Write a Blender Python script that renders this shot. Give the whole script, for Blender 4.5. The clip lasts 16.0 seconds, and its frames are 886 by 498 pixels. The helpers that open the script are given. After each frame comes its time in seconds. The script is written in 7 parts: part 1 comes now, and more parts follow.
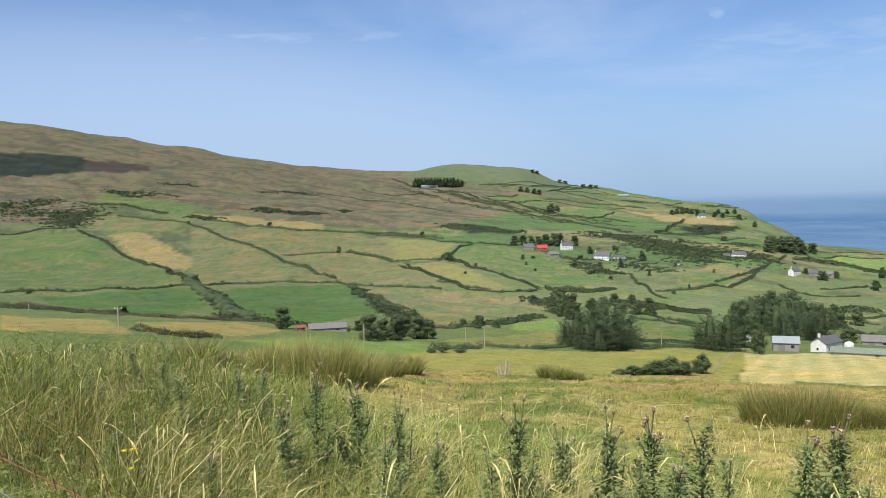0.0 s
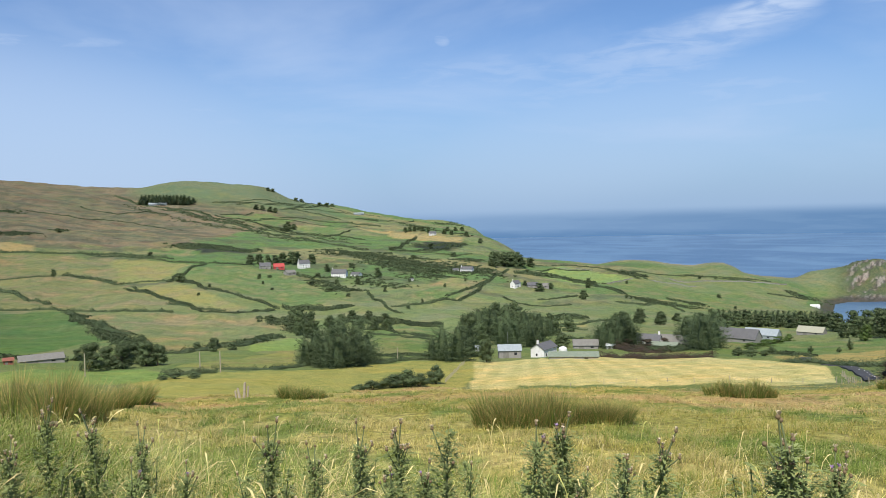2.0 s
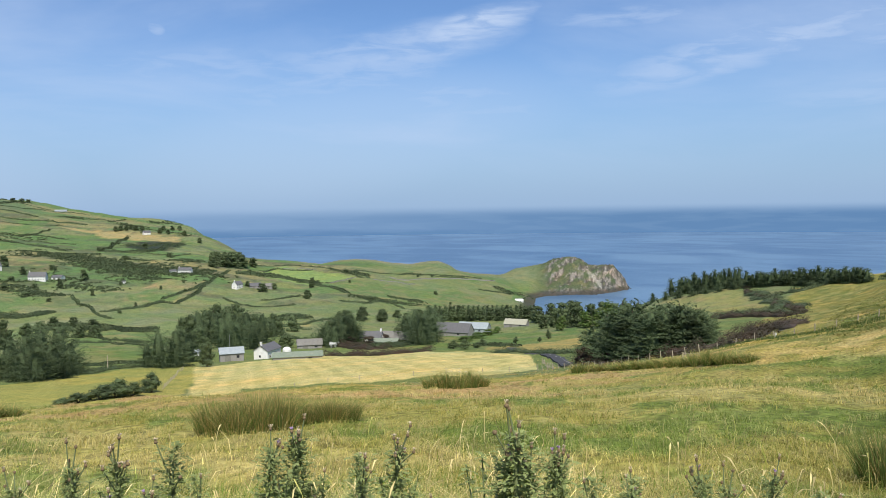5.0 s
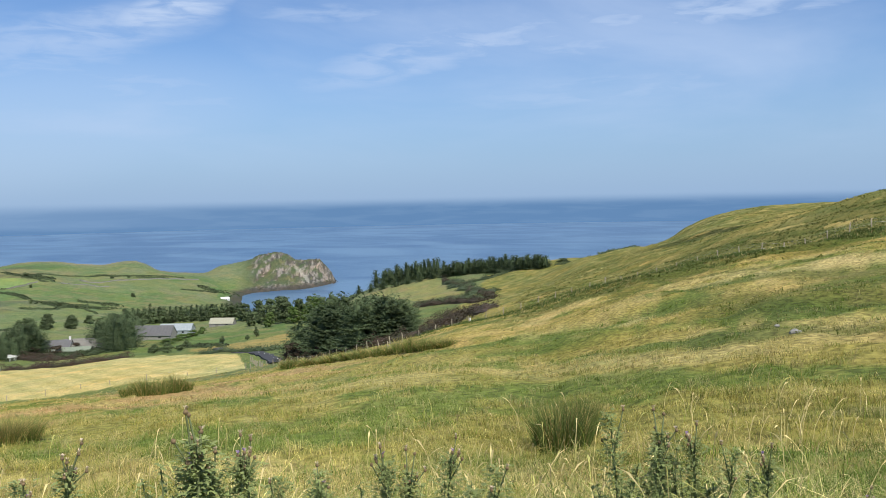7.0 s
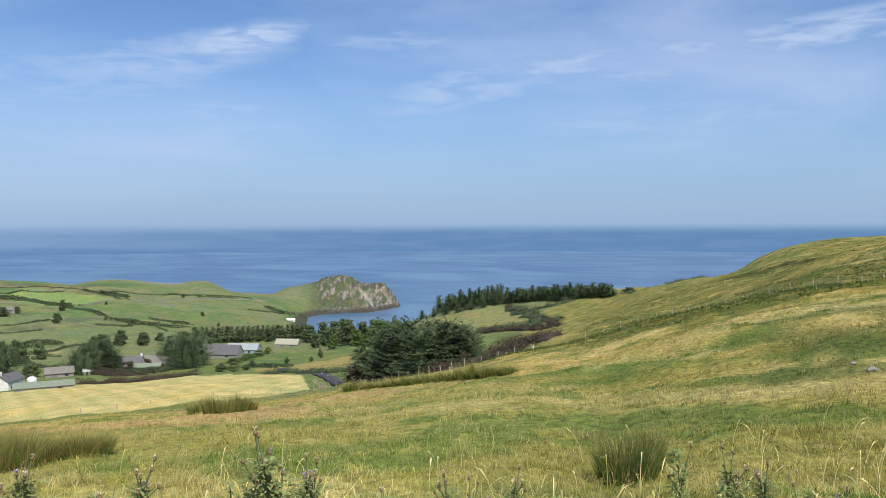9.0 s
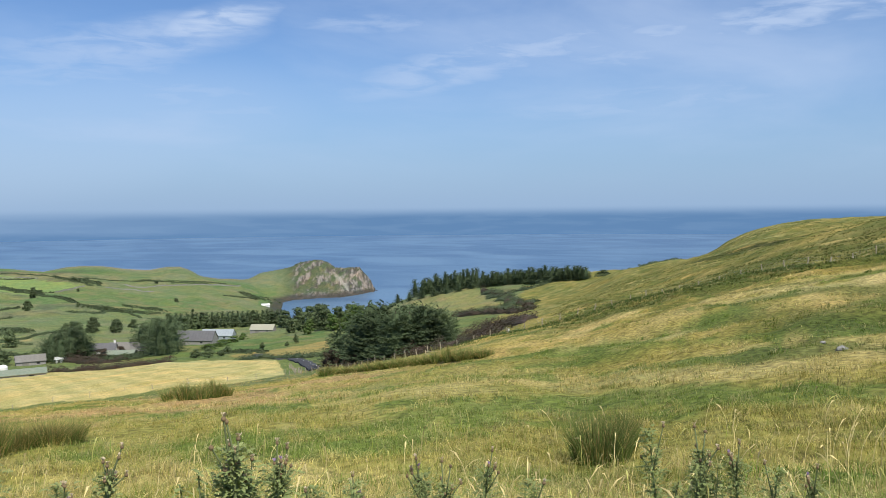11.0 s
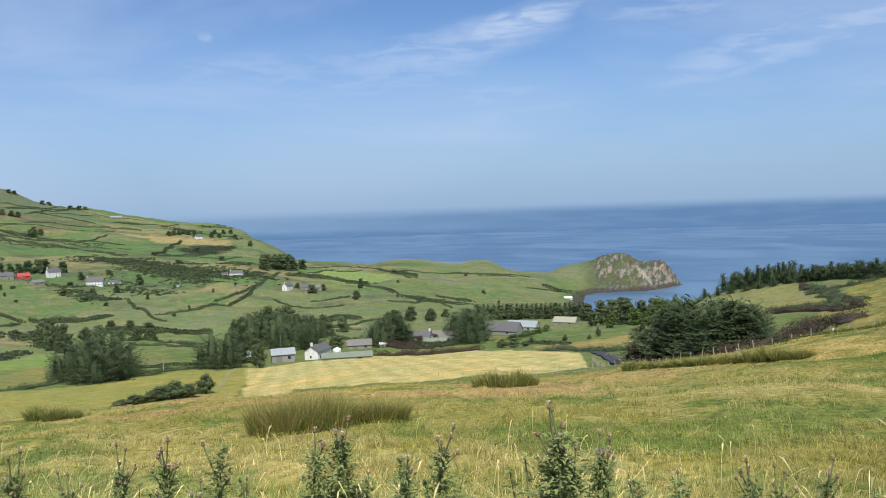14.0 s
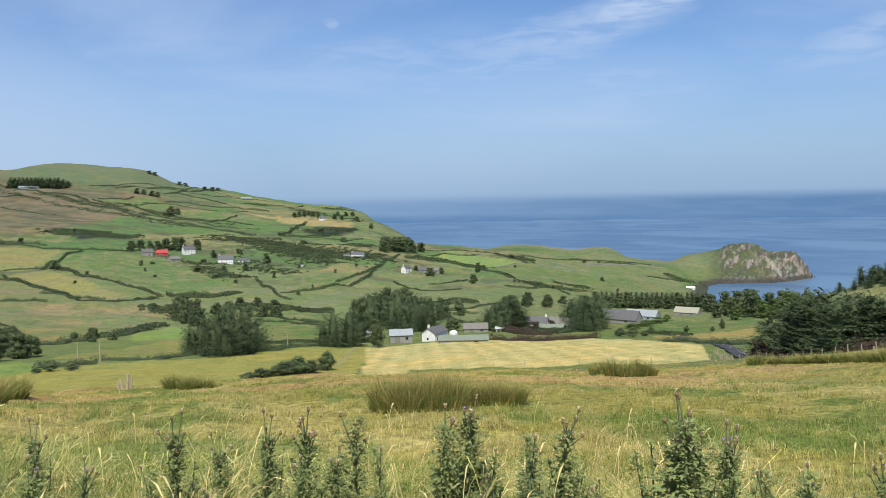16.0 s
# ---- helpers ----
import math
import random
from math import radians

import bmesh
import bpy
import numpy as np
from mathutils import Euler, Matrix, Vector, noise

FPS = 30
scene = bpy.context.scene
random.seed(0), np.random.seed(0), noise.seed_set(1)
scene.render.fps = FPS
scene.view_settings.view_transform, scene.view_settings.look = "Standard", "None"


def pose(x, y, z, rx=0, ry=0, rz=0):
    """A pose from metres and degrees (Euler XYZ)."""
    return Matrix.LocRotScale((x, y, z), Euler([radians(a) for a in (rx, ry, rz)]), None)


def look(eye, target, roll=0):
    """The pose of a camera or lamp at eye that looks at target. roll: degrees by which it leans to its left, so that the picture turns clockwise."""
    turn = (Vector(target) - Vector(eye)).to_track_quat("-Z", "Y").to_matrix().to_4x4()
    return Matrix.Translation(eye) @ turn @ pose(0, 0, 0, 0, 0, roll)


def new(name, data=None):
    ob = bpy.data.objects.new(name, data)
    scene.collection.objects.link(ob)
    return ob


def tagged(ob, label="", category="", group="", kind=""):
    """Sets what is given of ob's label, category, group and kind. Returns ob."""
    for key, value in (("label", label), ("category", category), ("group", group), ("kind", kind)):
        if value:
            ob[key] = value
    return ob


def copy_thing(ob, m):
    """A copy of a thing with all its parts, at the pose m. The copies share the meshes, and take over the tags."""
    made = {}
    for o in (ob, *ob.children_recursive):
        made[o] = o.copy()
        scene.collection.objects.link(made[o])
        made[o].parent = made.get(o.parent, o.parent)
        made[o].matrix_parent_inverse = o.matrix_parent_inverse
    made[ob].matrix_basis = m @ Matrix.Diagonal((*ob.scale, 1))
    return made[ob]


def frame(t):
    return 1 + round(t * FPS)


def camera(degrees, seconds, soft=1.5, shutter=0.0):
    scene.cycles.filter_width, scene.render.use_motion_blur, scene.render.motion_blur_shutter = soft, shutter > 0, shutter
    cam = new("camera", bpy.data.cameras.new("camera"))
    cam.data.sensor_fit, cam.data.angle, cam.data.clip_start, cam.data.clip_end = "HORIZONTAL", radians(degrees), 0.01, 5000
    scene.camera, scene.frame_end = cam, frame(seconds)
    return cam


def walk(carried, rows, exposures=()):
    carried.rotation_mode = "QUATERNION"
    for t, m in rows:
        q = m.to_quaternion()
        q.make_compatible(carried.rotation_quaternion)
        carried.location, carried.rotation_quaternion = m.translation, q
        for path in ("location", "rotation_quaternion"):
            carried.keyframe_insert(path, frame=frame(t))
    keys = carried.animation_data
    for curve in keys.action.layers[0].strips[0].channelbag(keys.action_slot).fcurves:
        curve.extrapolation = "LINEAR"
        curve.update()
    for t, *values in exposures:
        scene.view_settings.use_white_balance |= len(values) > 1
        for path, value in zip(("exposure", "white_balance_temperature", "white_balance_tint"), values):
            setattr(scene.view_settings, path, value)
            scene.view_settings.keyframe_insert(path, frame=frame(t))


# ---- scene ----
cam = camera(56.19, 16.0, 0.8)
WALK = (
    (0.0, pose(0.032, 0.054, -0.023, 86.76, 1.27, -0.01)),
    (0.5, pose(0.045, 0.109, -0.041, 86.93, 1.15, -2.14)),
    (1.0, pose(0.019, 0.073, -0.032, 87.38, 1.00, -6.52)),
    (1.5, pose(-0.004, 0.054, -0.025, 87.60, 1.19, -12.67)),
    (2.0, pose(-0.056, -0.061, 0.006, 87.60, 1.33, -18.04)),
    (2.5, pose(-0.063, -0.038, 0.003, 87.57, 1.15, -22.48)),
    (3.0, pose(-0.088, -0.064, 0.006, 88.03, 1.22, -28.13)),
    (3.2, pose(-0.088, -0.068, 0.007, 88.19, 1.34, -29.66)),
    (5.3, pose(-0.057, 0.057, -0.006, 87.07, 0.63, -39.05)),
    (5.5, pose(-0.044, 0.057, -0.007, 87.03, 0.68, -40.84)),
    (6.0, pose(-0.014, 0.046, -0.006, 86.88, 1.14, -46.06)),
    (6.5, pose(0.012, 0.011, -0.003, 86.72, 1.31, -52.88)),
    (7.0, pose(0.045, 0.003, -0.006, 86.58, 1.10, -57.05)),
    (7.5, pose(0.004, -0.001, 0.001, 86.36, 1.01, -54.50)),
    (8.0, pose(-0.008, 0.002, 0.009, 86.80, 0.99, -51.52)),
    (8.5, pose(0.009, -0.002, 0.010, 87.90, 0.56, -51.99)),
    (9.0, pose(0.009, -0.003, 0.011, 88.41, 0.16, -52.58)),
    (11.5, pose(0.068, 0.013, -0.005, 87.13, 0.56, -54.46)),
    (12.0, pose(0.066, 0.011, -0.007, 86.75, 0.82, -53.66)),
    (12.5, pose(0.054, 0.009, -0.010, 85.99, 1.13, -51.60)),
    (13.0, pose(0.042, 0.016, -0.011, 85.55, 1.34, -48.20)),
    (13.5, pose(0.035, 0.049, -0.014, 86.13, 1.59, -41.82)),
    (14.0, pose(-0.022, 0.051, 0.001, 87.25, 1.87, -33.74)),
    (14.5, pose(-0.070, 0.036, 0.009, 87.30, 1.59, -27.78)),
    (15.0, pose(-0.106, 0.015, 0.012, 86.80, 1.12, -24.95)),
    (15.5, pose(-0.128, -0.014, 0.012, 86.54, 1.10, -24.17)),
    (16.0, pose(-0.161, -0.053, 0.020, 86.41, 1.13, -25.57)),
)
walk(cam, WALK, ((0.0, 0.09), (3.0, 0.06), (9.0, 0.05), (13.0, 0.0), (16.0, 0.01)))

# ---- light ----
SUN_BEARING, SUN_HEIGHT = 152.0, 54.0
world = bpy.data.worlds.new("sky")
scene.world = world
world.use_nodes = True
wt = world.node_tree
wt.nodes.clear()


def wnode(kind, **values):
    n = wt.nodes.new(kind)
    for k, v in values.items():
        n.inputs[k].default_value = v
    return n


def wmath(op, a, b=None, clamp=False):
    n = wt.nodes.new("ShaderNodeMath")
    n.operation, n.use_clamp = op, clamp
    for i, v in enumerate((a, b)):
        if v is None:
            continue
        if isinstance(v, (int, float)):
            n.inputs[i].default_value = v
        else:
            wt.links.new(v, n.inputs[i])
    return n.outputs[0]


def wmix(fac, a, b):
    n = wt.nodes.new("ShaderNodeMix")
    n.data_type = "RGBA"
    for sock, v in ((n.inputs[0], fac), (n.inputs[6], a), (n.inputs[7], b)):
        if isinstance(v, (int, float)):
            sock.default_value = v
        elif isinstance(v, tuple):
            sock.default_value = (*v, 1)
        else:
            wt.links.new(v, sock)
    return n.outputs[2]


def wramp(v, lo, hi):
    n = wt.nodes.new("ShaderNodeMapRange")
    n.interpolation_type = "SMOOTHSTEP"
    n.inputs[1].default_value, n.inputs[2].default_value = lo, hi
    wt.links.new(v, n.inputs[0])
    return n.outputs[0]


sky = wt.nodes.new("ShaderNodeTexSky")
sky.sky_type, sky.sun_disc = "NISHITA", False
sky.sun_elevation, sky.sun_rotation = radians(SUN_HEIGHT), radians(360 - SUN_BEARING)
sky.altitude, sky.air_density, sky.dust_density, sky.ozone_density = 150, 1.0, 0.2, 4.0
coord = wt.nodes.new("ShaderNodeTexCoord")
split = wt.nodes.new("ShaderNodeSeparateXYZ")
wt.links.new(coord.outputs["Generated"], split.inputs[0])
up = split.outputs[2]
# bearing and height above the horizon, in degrees, to lay the thin cloud
bearing = wmath("MULTIPLY", wmath("ARCTAN2", split.outputs[0], split.outputs[1]), 57.2958)
rise = wmath("MULTIPLY", wmath("ARCSINE", up), 57.2958)
flat = wt.nodes.new("ShaderNodeCombineXYZ")
wt.links.new(bearing, flat.inputs[0])
wt.links.new(rise, flat.inputs[1])


def streaks(turn, stretch, size, lo, hi, detail=6.0, shift=0.0):
    m = wt.nodes.new("ShaderNodeMapping")
    m.inputs[1].default_value = (shift, shift * 0.7, 0)
    m.inputs[2].default_value = (0, 0, radians(turn))
    m.inputs[3].default_value = (1 / stretch, 1, 1)
    wt.links.new(flat.outputs[0], m.inputs[0])
    n = wnode("ShaderNodeTexNoise", Scale=1 / size, Detail=detail, Roughness=0.55, Distortion=0.4)
    wt.links.new(m.outputs[0], n.inputs[0])
    return wramp(n.outputs[0], lo, hi)


def patch(at, high, wide, tall, turn):
    """A soft oval of the sky about one bearing (to the right) and height."""
    c, s = math.cos(radians(turn)), math.sin(radians(turn))
    dx, dy = wmath("SUBTRACT", bearing, float(at)), wmath("SUBTRACT", rise, float(high))
    u = wmath("ADD", wmath("MULTIPLY", dx, c), wmath("MULTIPLY", dy, s))
    v = wmath("SUBTRACT", wmath("MULTIPLY", dy, c), wmath("MULTIPLY", dx, s))
    d = wmath("ADD", wmath("POWER", wmath("ABSOLUTE", wmath("DIVIDE", u, float(wide))), 2), wmath("POWER", wmath("ABSOLUTE", wmath("DIVIDE", v, float(tall))), 2))
    return wramp(d, 1.0, 0.0)


veil = wmath("MULTIPLY", streaks(8, 3.2, 9, 0.34, 0.76), 0.62)
veil = wmath("MULTIPLY", wmath("MULTIPLY", veil, wramp(rise, 40, 10)), wramp(rise, 0.5, 6))
feather = streaks(-14, 4.5, 0.75, 0.32, 0.66, 4.0)
wisps = None
for at, high, wide, tall, turn, much in ((39.4, 12.3, 5.5, 1.4, 14, 0.9), (35.0, 11.0, 10, 1.9, 10, 0.55), (50.5, 12.5, 8.5, 0.9, 1, 0.45), (56, 9.9, 11, 2.0, 13, 0.55), (62, 10.8, 9, 1.4, 10, 0.65), (67, 10.1, 8, 1.1, -3, 0.55),
                                         (70, 11.5, 10, 1.0, 5, 0.65), (78, 12.0, 12, 1.5, 4, 0.75), (69, 7.2, 14, 1.4, 3, 0.4), (18.2, 11.8, 0.6, 0.8, 60, 0.5), (31, 9.6, 9, 2.6, 4, 0.4), (38, 7.4, 8, 1.8, -8, 0.35),
                                         (21, 9.4, 9, 2.0, 2, 0.35), (-11, 11.0, 13, 0.6, 2, 0.55), (-17.5, 9.0, 6, 0.5, 4, 0.5), (0, 6.8, 9, 3.2, -8, 0.4), (27, 8.2, 8, 2.0, 4, 0.3)):
    one = wmath("MULTIPLY", patch(at, high, wide, tall, turn), much)
    wisps = one if wisps is None else wmath("MAXIMUM", wisps, one)
wisps = wmath("MULTIPLY", wisps, wmath("ADD", wmath("MULTIPLY", feather, 0.72), 0.28))
haze = wmath("MAXIMUM", wmath("MULTIPLY", patch(-16, 4, 34, 11, -4), 0.55), wmath("MULTIPLY", patch(30, 5, 20, 5, 8), 0.25))
cloud = wmath("MAXIMUM", wmath("MAXIMUM", veil, haze), wisps, True)
SKY_GAIN = 0.085
lift = wt.nodes.new("ShaderNodeVectorMath")
lift.operation = "SCALE"
lift.inputs[3].default_value = SKY_GAIN
wt.links.new(sky.outputs[0], lift.inputs[0])
tint = wt.nodes.new("ShaderNodeVectorMath")
tint.operation = "MULTIPLY"
tint.inputs[1].default_value = (0.98, 1.14, 1.38)
wt.links.new(lift.outputs[0], tint.inputs[0])
tone = wmix(wmath("MULTIPLY", wramp(rise, 13, -2), 0.95), tint.outputs[0], (0.285, 0.435, 0.67))
tone = wmix(cloud, tone, (0.52, 0.645, 0.87))
# the sea goes on below the horizon
far_sea = wmix(wmath("MULTIPLY", streaks(0, 9, 0.5, 0.42, 0.66, 4.0), 0.5), (0.125, 0.248, 0.455), (0.172, 0.302, 0.508))
clear = wmath("ADD", wmath("MULTIPLY", wramp(bearing, 8, 55), 0.6), 0.4)
tone = wmix(wmath("MULTIPLY", wramp(rise, 0.25, -0.6), wmath("MAXIMUM", clear, wramp(rise, -0.5, -1.7))), tone, far_sea)
back = wt.nodes.new("ShaderNodeBackground")
back.inputs[1].default_value = 1.0
wt.links.new(tone, back.inputs[0])
wout = wt.nodes.new("ShaderNodeOutputWorld")
wt.links.new(back.outputs[0], wout.inputs[0])

sun = new("sun", bpy.data.lights.new("sun", "SUN"))
sun.data.energy, sun.data.angle, sun.data.color = 5.0, radians(0.6), (1.0, 0.95, 0.86)
b, e = radians(SUN_BEARING), radians(SUN_HEIGHT)
sun.matrix_world = look((-math.sin(b) * math.cos(e) * 60, math.cos(b) * math.cos(e) * 60, math.sin(e) * 60), (0, 0, 0))

# ---- materials ----


def material(name, colour=(0.5, 0.5, 0.5), rough=0.8, metal=0.0, tints=(), grain=0.0, grain_size=0.2, bump=0.0, bump_size=0.1, attribute="", random_tint=0.0, translucent=0.0, specular=0.3, ratio=False):
    """A surface with colour varied at several sizes: tints are (size in metres, colour, amount); with ratio they multiply."""
    m = bpy.data.materials.new(name)
    m.use_nodes = True
    nt = m.node_tree
    p = nt.nodes["Principled BSDF"]
    p.inputs["Roughness"].default_value, p.inputs["Metallic"].default_value = rough, metal
    p.inputs["Specular IOR Level"].default_value = specular
    where = nt.nodes.new("ShaderNodeNewGeometry").outputs["Position"]

    def noise_at(size, detail=5):
        n = nt.nodes.new("ShaderNodeTexNoise")
        n.inputs["Scale"].default_value, n.inputs["Detail"].default_value = 1 / size, detail
        nt.links.new(where, n.inputs["Vector"])
        return n.outputs[0]

    def spread(v, lo, hi, amount):
        n = nt.nodes.new("ShaderNodeMapRange")
        for i, q in enumerate((lo, hi, 0, amount), 1):
            n.inputs[i].default_value = q
        nt.links.new(v, n.inputs[0])
        return n.outputs[0]

    def mix(fac, a, c, blend="MIX"):
        n = nt.nodes.new("ShaderNodeMix")
        n.data_type, n.blend_type = "RGBA", blend
        for sock, v in ((n.inputs[0], fac), (n.inputs[6], a), (n.inputs[7], c)):
            if isinstance(v, (int, float)):
                sock.default_value = v
            elif isinstance(v, tuple):
                sock.default_value = (*v, 1)
            else:
                nt.links.new(v, sock)
        return n.outputs[2]

    if attribute:
        at = nt.nodes.new("ShaderNodeAttribute")
        at.attribute_name = attribute
        tone = at.outputs["Color"]
    else:
        tone = colour
    for size, tint, amount in tints:
        tone = mix(spread(noise_at(size), 0.42, 0.68, amount), tone, tint, "MULTIPLY" if ratio else "MIX")
    if grain:
        tone = mix(1.0, tone, mix(spread(noise_at(grain_size, 8), 0.32, 0.68, 1.0), (1 - grain,) * 3, (1 + grain,) * 3), "MULTIPLY")
    if random_tint:
        info = nt.nodes.new("ShaderNodeObjectInfo")
        tone = mix(1.0, tone, mix(info.outputs["Random"], (1 - random_tint,) * 3, (1 + random_tint,) * 3), "MULTIPLY")
    if isinstance(tone, tuple):
        p.inputs["Base Color"].default_value = (*tone, 1)
    else:
        nt.links.new(tone, p.inputs["Base Color"])
    if bump:
        n = nt.nodes.new("ShaderNodeBump")
        n.inputs["Strength"].default_value, n.inputs["Distance"].default_value = bump, bump_size
        nt.links.new(noise_at(bump_size * 2, 8), n.inputs["Height"])
        nt.links.new(n.outputs[0], p.inputs["Normal"])
    if translucent:
        t = nt.nodes.new("ShaderNodeBsdfTranslucent")
        if isinstance(tone, tuple):
            t.inputs[0].default_value = (*tone, 1)
        else:
            nt.links.new(tone, t.inputs[0])
        s = nt.nodes.new("ShaderNodeMixShader")
        s.inputs[0].default_value = translucent
        nt.links.new(p.outputs[0], s.inputs[1])
        nt.links.new(t.outputs[0], s.inputs[2])
        nt.links.new(s.outputs[0], nt.nodes["Material Output"].inputs[0])
    return m


M_LAND = material("land", rough=0.95, attribute="tone", tints=((60, (1.16, 1.03, 0.92), 0.7), (26, (1.28, 1.08, 0.95), 0.7), (15, (1.22, 1.10, 1.05), 0.7), (6, (0.66, 0.76, 0.68), 0.75), (2.3, (0.68, 0.75, 0.68), 0.55), (0.8, (0.72, 0.78, 0.72), 0.6)), grain=0.5, grain_size=0.22, bump=0.55, bump_size=0.16, specular=0.1, ratio=True)
M_GRASS = material("grass", rough=0.8, attribute="tone", translucent=0.2, specular=0.1)
M_LEAF = material("leaves", (0.084, 0.116, 0.050), rough=0.75, tints=((2.5, (0.125, 0.160, 0.062), 0.6),), grain=0.25, grain_size=0.7, random_tint=0.22, translucent=0.2)
M_BRIGHT = material("bright_leaves", (0.075, 0.125, 0.028), rough=0.7, tints=((2.0, (0.12, 0.15, 0.035), 0.5),), grain=0.25, grain_size=0.7, random_tint=0.15, translucent=0.12)
M_PINE = material("pine_needles", (0.080, 0.115, 0.053), rough=0.85, tints=((3.0, (0.120, 0.155, 0.064), 0.6),), grain=0.3, grain_size=0.6, random_tint=0.2, translucent=0.25)
M_HEDGE = material("hedge_leaves", (0.056, 0.082, 0.036), rough=0.85, tints=((9, (0.098, 0.118, 0.048), 0.6),), grain=0.3, grain_size=1.2, random_tint=0.2)
M_BROWN = material("brown_scrub", (0.075, 0.058, 0.03), rough=0.9, tints=((5, (0.06, 0.075, 0.025), 0.7),), grain=0.3, grain_size=0.8)
M_RUSSET = material("russet_leaves", (0.070, 0.048, 0.032), rough=0.85, tints=((3, (0.055, 0.062, 0.032), 0.7),), grain=0.3, grain_size=0.8)
M_BARK = material("bark", (0.09, 0.07, 0.05), rough=0.95, grain=0.3, grain_size=0.3, bump=0.6, bump_size=0.05)
M_WHITE = material("whitewash", (0.80, 0.79, 0.75), rough=0.85, tints=((1.2, (0.62, 0.60, 0.54), 0.5),), grain=0.06, grain_size=0.3)
M_SLATE = material("slate", (0.125, 0.123, 0.125), rough=0.6, tints=((1.5, (0.16, 0.16, 0.15), 0.5),), grain=0.2, grain_size=0.25, bump=0.3, bump_size=0.08)
M_TIN = material("pale_tin", (0.30, 0.34, 0.35), rough=0.55, tints=((1.4, (0.38, 0.41, 0.41), 0.6),), grain=0.08, grain_size=0.4)
M_ASBESTOS = material("grey_sheeting", (0.20, 0.19, 0.165), rough=0.85, tints=((2.5, (0.22, 0.215, 0.19), 0.6),), grain=0.15, grain_size=0.5)
M_MOSSY = material("mossy_sheeting", (0.21, 0.25, 0.18), rough=0.9, tints=((2.0, (0.28, 0.29, 0.22), 0.6),), grain=0.15, grain_size=0.5)
M_RENDER = material("grey_render", (0.27, 0.26, 0.24), rough=0.9, tints=((1.5, (0.33, 0.31, 0.27), 0.5),), grain=0.1, grain_size=0.3)
M_RED = material("red_paint", (0.46, 0.075, 0.065), rough=0.6, tints=((2, (0.36, 0.08, 0.07), 0.5),), grain=0.08)
M_BRICK = material("brick_red", (0.26, 0.10, 0.07), rough=0.9, tints=((1.5, (0.2, 0.09, 0.07), 0.5),), grain=0.15)
M_DARK = material("dark_opening", (0.02, 0.022, 0.025), rough=0.4)
M_WOOD = material("grey_wood", (0.36, 0.31, 0.23), rough=0.95, tints=((0.3, (0.46, 0.41, 0.31), 0.6),), grain=0.25, grain_size=0.05, bump=0.5, bump_size=0.02)
M_WIRE = material("galvanised_wire", (0.45, 0.46, 0.47), rough=0.45, metal=0.8, grain=0.1)
M_RUST = material("rusty_wire", (0.22, 0.10, 0.05), rough=0.9, tints=((0.05, (0.30, 0.16, 0.08), 0.6),), grain=0.2, grain_size=0.02)
M_ROAD = material("asphalt", (0.055, 0.055, 0.058), rough=0.9, tints=((3, (0.08, 0.08, 0.08), 0.5),), grain=0.15, grain_size=0.1)
M_PAINT = material("road_paint", (0.75, 0.75, 0.72), rough=0.8, grain=0.08, grain_size=0.3)
M_PALE = material("straw_sheeting", (0.36, 0.35, 0.26), rough=0.85, tints=((2.0, (0.38, 0.37, 0.28), 0.5),), grain=0.1, grain_size=0.5)
M_THISTLE = material("thistle_leaves", (0.255, 0.310, 0.115), rough=0.7, tints=((0.12, (0.36, 0.40, 0.16), 0.7),), grain=0.2, grain_size=0.05, random_tint=0.15, translucent=0.32, specular=0.15)
M_STEM = material("thistle_stem", (0.16, 0.19, 0.08), rough=0.8, grain=0.15, grain_size=0.05)
M_BUD = material("thistle_bud", (0.20, 0.145, 0.08), rough=0.9, tints=((0.02, (0.24, 0.16, 0.08), 0.6),), grain=0.2, grain_size=0.01)
M_FLOSS = material("thistle_floss", (0.60, 0.49, 0.34), rough=0.95, grain=0.15, grain_size=0.01)
M_PURPLE = material("thistle_flower", (0.36, 0.25, 0.40), rough=0.9, grain=0.2, grain_size=0.01)
M_YELLOW = material("yellow_petals", (0.75, 0.58, 0.02), rough=0.7, grain=0.1, grain_size=0.02)
M_GLASS = material("dark_glass", (0.03, 0.035, 0.04), rough=0.12, specular=0.6)
M_CAR = material("white_car_paint", (0.75, 0.76, 0.78), rough=0.3, grain=0.03)
M_RUBBER = material("tyre_rubber", (0.03, 0.03, 0.03), rough=0.9, grain=0.1)
M_STONE = material("field_stone", (0.28, 0.27, 0.24), rough=0.95, tints=((0.6, (0.18, 0.18, 0.15), 0.6),), grain=0.25, grain_size=0.3, bump=0.6, bump_size=0.1)


import functools

# ---- land form: heights in metres from the eye, by bearing (degrees, left positive) along fixed distances
SEA = -150.0
REACH = (3, 8, 20, 45, 90, 150, 230, 330, 450, 620, 850, 1150, 1550, 2100, 2900, 4000)
LAND = {}


def profile(bearing, *heights):
    LAND[bearing] = heights


